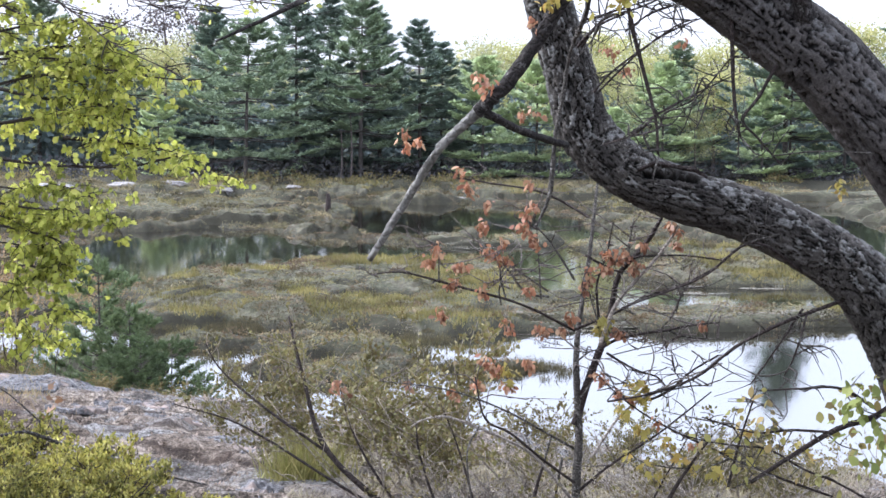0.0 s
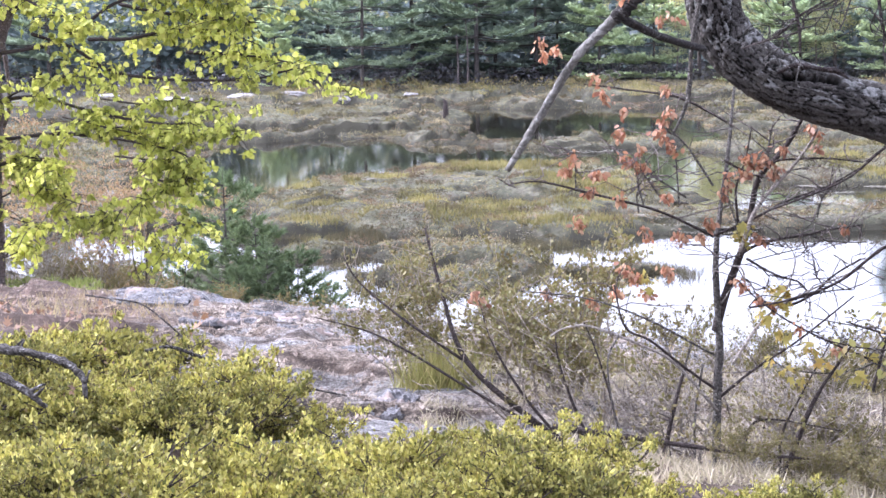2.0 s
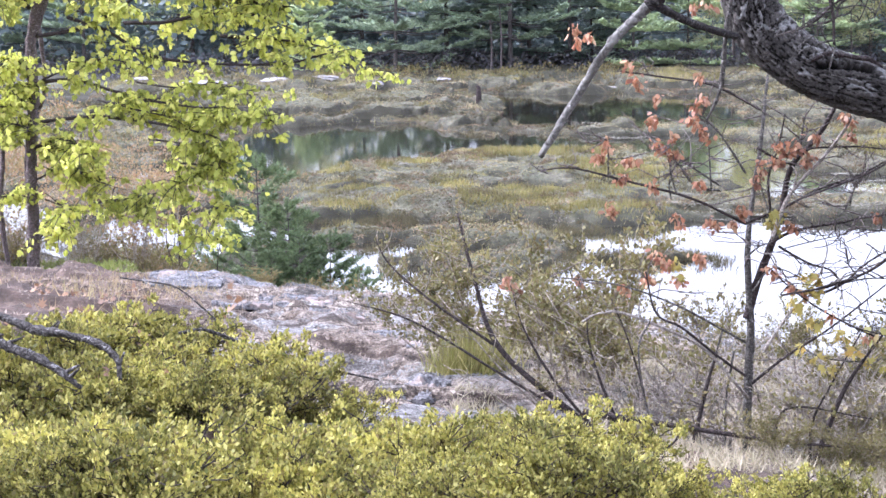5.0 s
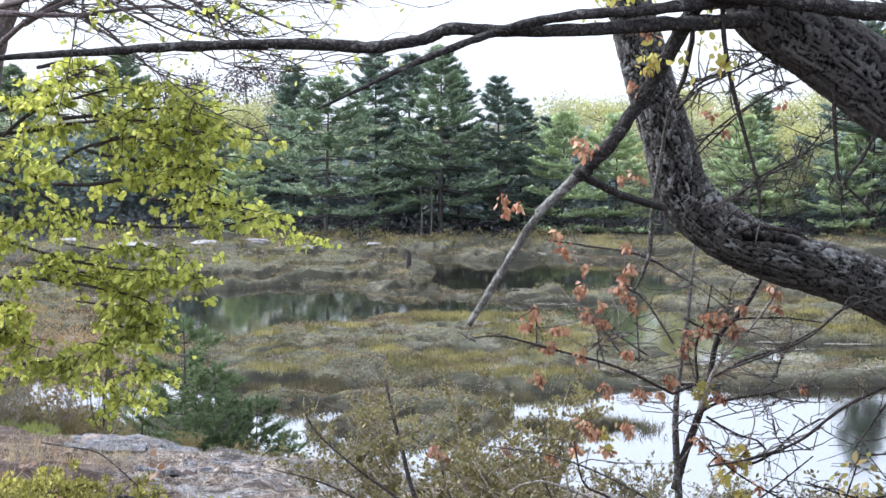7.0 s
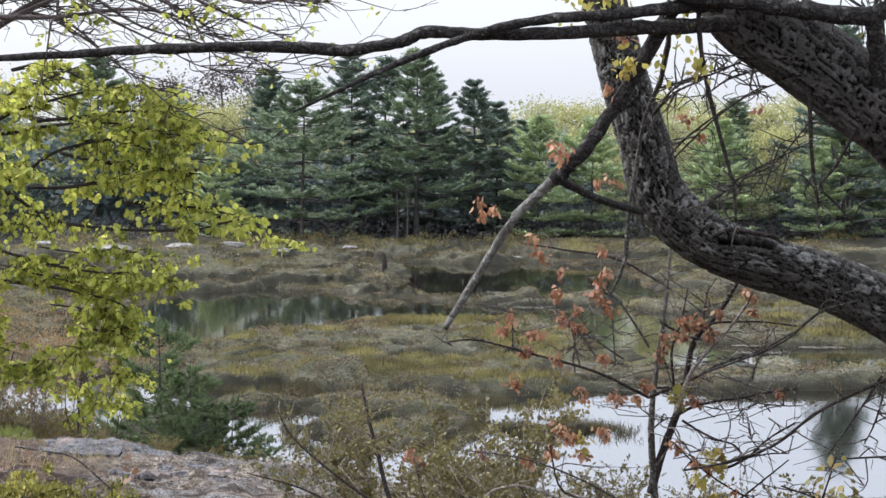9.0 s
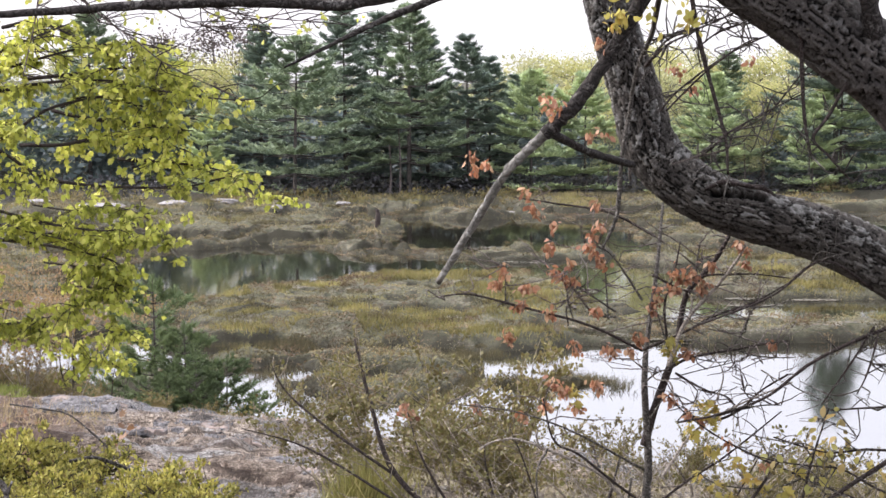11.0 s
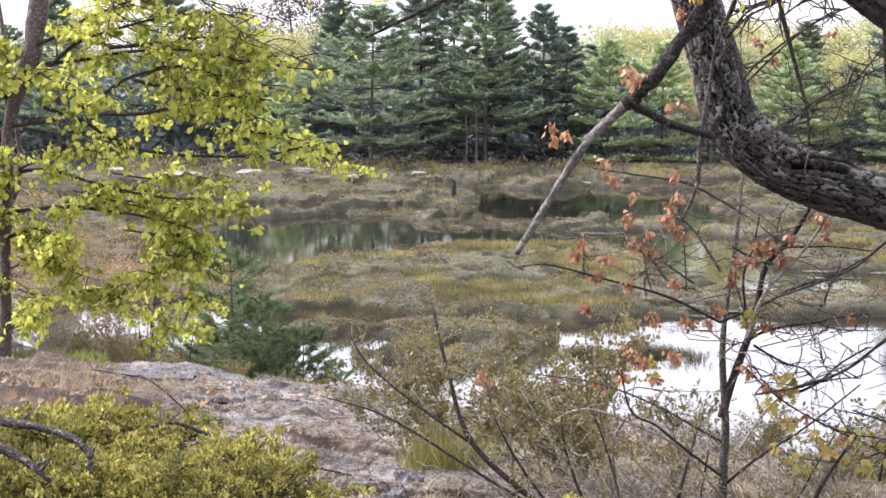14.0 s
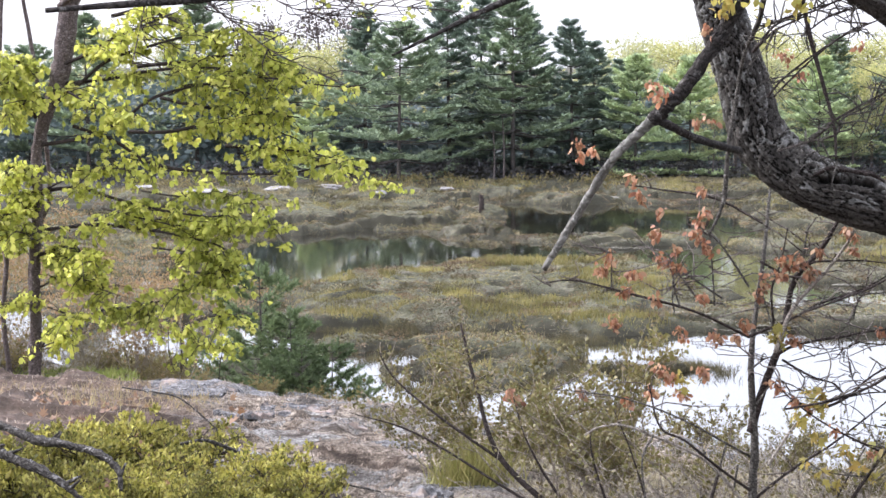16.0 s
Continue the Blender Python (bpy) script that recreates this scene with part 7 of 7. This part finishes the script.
leafy_bough([(-4.85, 25.60, 4.86), (-4.67, 25.25, 4.74), (-4.44, 24.90, 4.80)], 13, 0.4)
leafy_bough([(-7.11, 25.60, 4.90), (-6.69, 25.25, 4.83), (-6.35, 24.90, 4.84)], 13, 0.4)
# low shoots that spring from the root
leafy_bough([(-5.41, 28.00, 3.80), (-5.37, 28.00, 4.45), (-5.29, 28.00, 5.03), (-5.10, 28.00, 5.40)], 6, 0.5, -0.05)
leafy_bough([(-5.50, 28.00, 3.80), (-5.60, 28.00, 4.20), (-5.57, 28.00, 4.81)], 6, 0.4, 0.0)
leafy_bough([(-7.10, 26.00, 4.60), (-6.94, 26.50, 4.86), (-6.48, 27.00, 4.95), (-5.95, 27.00, 4.85)], 9, 0.5, 0.05)
leafy_bough([(-4.80, 28.00, 3.70), (-4.75, 28.00, 4.10), (-4.62, 28.00, 4.40)], 4, 0.3, -0.05)


def bare_bough(pts):
    w = 0.5 if pts[-1][2] < 9.7 else 1.0
    limb("bough", pts, [0.05 * w, 0.036 * w, 0.026 * w, 0.018 * w, 0.007], M_MAPLE_BARK, maple, 6, 0.06)
    line = smooth_path(pts, 60)
    for k in range(24):
        i = rm.randint(8, 60)
        q = line[i]
        e = q + np.array([abs(rm.normal()) * 0.5 + 0.15, rm.normal() * 0.4, rm.normal() * 0.22 - 0.05])
        g = q + (e - q) * 0.35 + rm.normal(size=3) * 0.06
        h = q + (e - q) * 0.7 + rm.normal(size=3) * 0.09
        fine_twigs.append(tube([q, g, h, e], [0.009, 0.007, 0.005, 0.003], 4, steps=9))
        fine_twigs.append(tube([h, h + (e - q) * 0.25 + rm.normal(size=3) * 0.12], [0.005, 0.003], 3, steps=4))
        if rm.rand() < 0.4:
            m = rm.randint(2, 6)
            leaf_at.append(e + rm.normal(size=(m, 3)) * 0.06)
            leaf_way.append(rm.normal(size=(m, 3)) * 0.5 + (0, 0, -0.5))


bare_bough([(-6.55, 25.50, 9.61), (-5.55, 25.00, 10.29), (-4.59, 24.50, 10.53), (-3.79, 24.30, 10.35), (-3.09, 24.20, 10.01), (-2.68, 24.00, 9.87)])
bare_bough([(-6.30, 25.50, 10.81), (-4.76, 25.00, 10.74), (-3.68, 24.60, 10.68), (-2.89, 24.40, 10.33), (-2.10, 24.20, 9.98), (-1.71, 24.00, 9.88)])
bare_bough([(-5.55, 25.00, 10.29), (-4.81, 24.80, 10.07), (-4.21, 24.50, 9.59), (-3.72, 24.30, 9.25), (-3.25, 24.20, 8.90), (-2.24, 24.00, 8.45)])
bare_bough([(-4.59, 24.50, 10.53), (-3.81, 24.40, 10.05), (-3.02, 24.20, 9.82), (-2.25, 24.10, 9.59), (-1.25, 24.00, 9.48)])
bare_bough([(-4.92, 25.00, 11.09), (-3.68, 24.60, 10.99), (-2.50, 24.40, 10.52), (-1.26, 24.20, 10.27)])
bare_bough([(-6.17, 25.00, 10.69), (-5.68, 24.90, 10.56), (-4.99, 24.80, 10.45), (-4.42, 24.60, 10.73), (-4.05, 24.50, 11.21)])
bare_bough([(-5.84, 24.90, 10.06), (-5.40, 24.80, 10.27), (-4.75, 24.70, 10.49), (-3.82, 24.50, 10.49), (-3.10, 24.40, 10.17), (-2.65, 24.30, 9.84)])
bare_bough([(-6.13, 24.80, 10.20), (-5.64, 24.70, 10.17), (-4.95, 24.60, 10.17), (-4.04, 24.40, 10.26), (-3.44, 24.30, 10.21), (-2.90, 24.20, 9.99)])
bare_bough([(-4.97, 24.70, 10.45), (-4.91, 24.60, 10.09), (-4.44, 24.50, 9.78), (-4.22, 24.30, 9.51)])
bare_bough([(-2.96, 24.40, 11.13), (-2.83, 24.30, 10.69), (-2.55, 24.20, 10.43), (-2.18, 24.00, 10.33), (-1.75, 23.90, 10.37), (-1.27, 23.80, 10.29)])
bare_bough([(-4.89, 24.30, 10.15), (-4.96, 24.20, 10.06), (-5.03, 24.10, 9.54), (-5.17, 23.90, 8.79)])
bare_bough([(-3.62, 24.20, 10.65), (-3.23, 24.10, 10.19), (-3.05, 24.00, 10.15), (-2.74, 23.80, 9.65), (-2.21, 23.70, 9.51), (-1.68, 23.60, 9.58)])
bare_bough([(-4.63, 24.10, 10.45), (-4.20, 24.00, 10.14), (-3.51, 23.90, 9.80), (-2.96, 23.70, 9.50), (-2.42, 23.60, 9.39)])
bare_bough([(-6.18, 25.00, 10.30), (-5.66, 24.80, 10.45), (-5.15, 24.60, 10.90), (-4.82, 24.50, 11.35)])
tagged(part("twigwork", joined("twigwork", fine_twigs, M_DARK_TWIG), maple), kind="stuff")
leaf_at, leaf_way = np.vstack(leaf_at), np.vstack(leaf_way)
part("leaves", fast_mesh("leaves", leaf_array(leaf_at, leaf_way, 0.09 * rm.uniform(0.5, 1.2, len(leaf_at)), ROUND_LOBED, 0.8, rm, 0.5), len(ROUND_LOBED), M_MAPLE), maple, "fresh yellow-green leaves")
keys = np.array([(-7.38, 26.30, 6.49), (-7.08, 26.30, 6.51), (-6.87, 26.30, 6.43), (-6.69, 26.30, 6.51), (-6.90, 26.30, 6.64), (-7.66, 26.30, 5.74), (-7.54, 26.30, 5.66), (-7.71, 26.30, 5.53), (-7.44, 26.30, 5.83), (-5.82, 26.30, 5.44), (-5.57, 26.30, 5.44), (-5.22, 26.30, 5.61), (-5.65, 26.30, 5.35), (-6.94, 26.30, 5.53), (-6.77, 26.30, 5.44)])
keys = np.repeat(keys, 110, axis=0) + rm.normal(size=(1650, 3)) * (0.2, 0.2, 0.15)
tagged(part("seed_keys", fast_mesh("seed_keys", leaf_array(keys, rm.normal(size=keys.shape) + (0, 0, -0.8), 0.045 * rm.uniform(0.6, 1.2, len(keys)), OVAL, 0.6, rm), 6, M_REDSHRUB), maple, "russet seed keys hanging round the trunk"), kind="stuff")
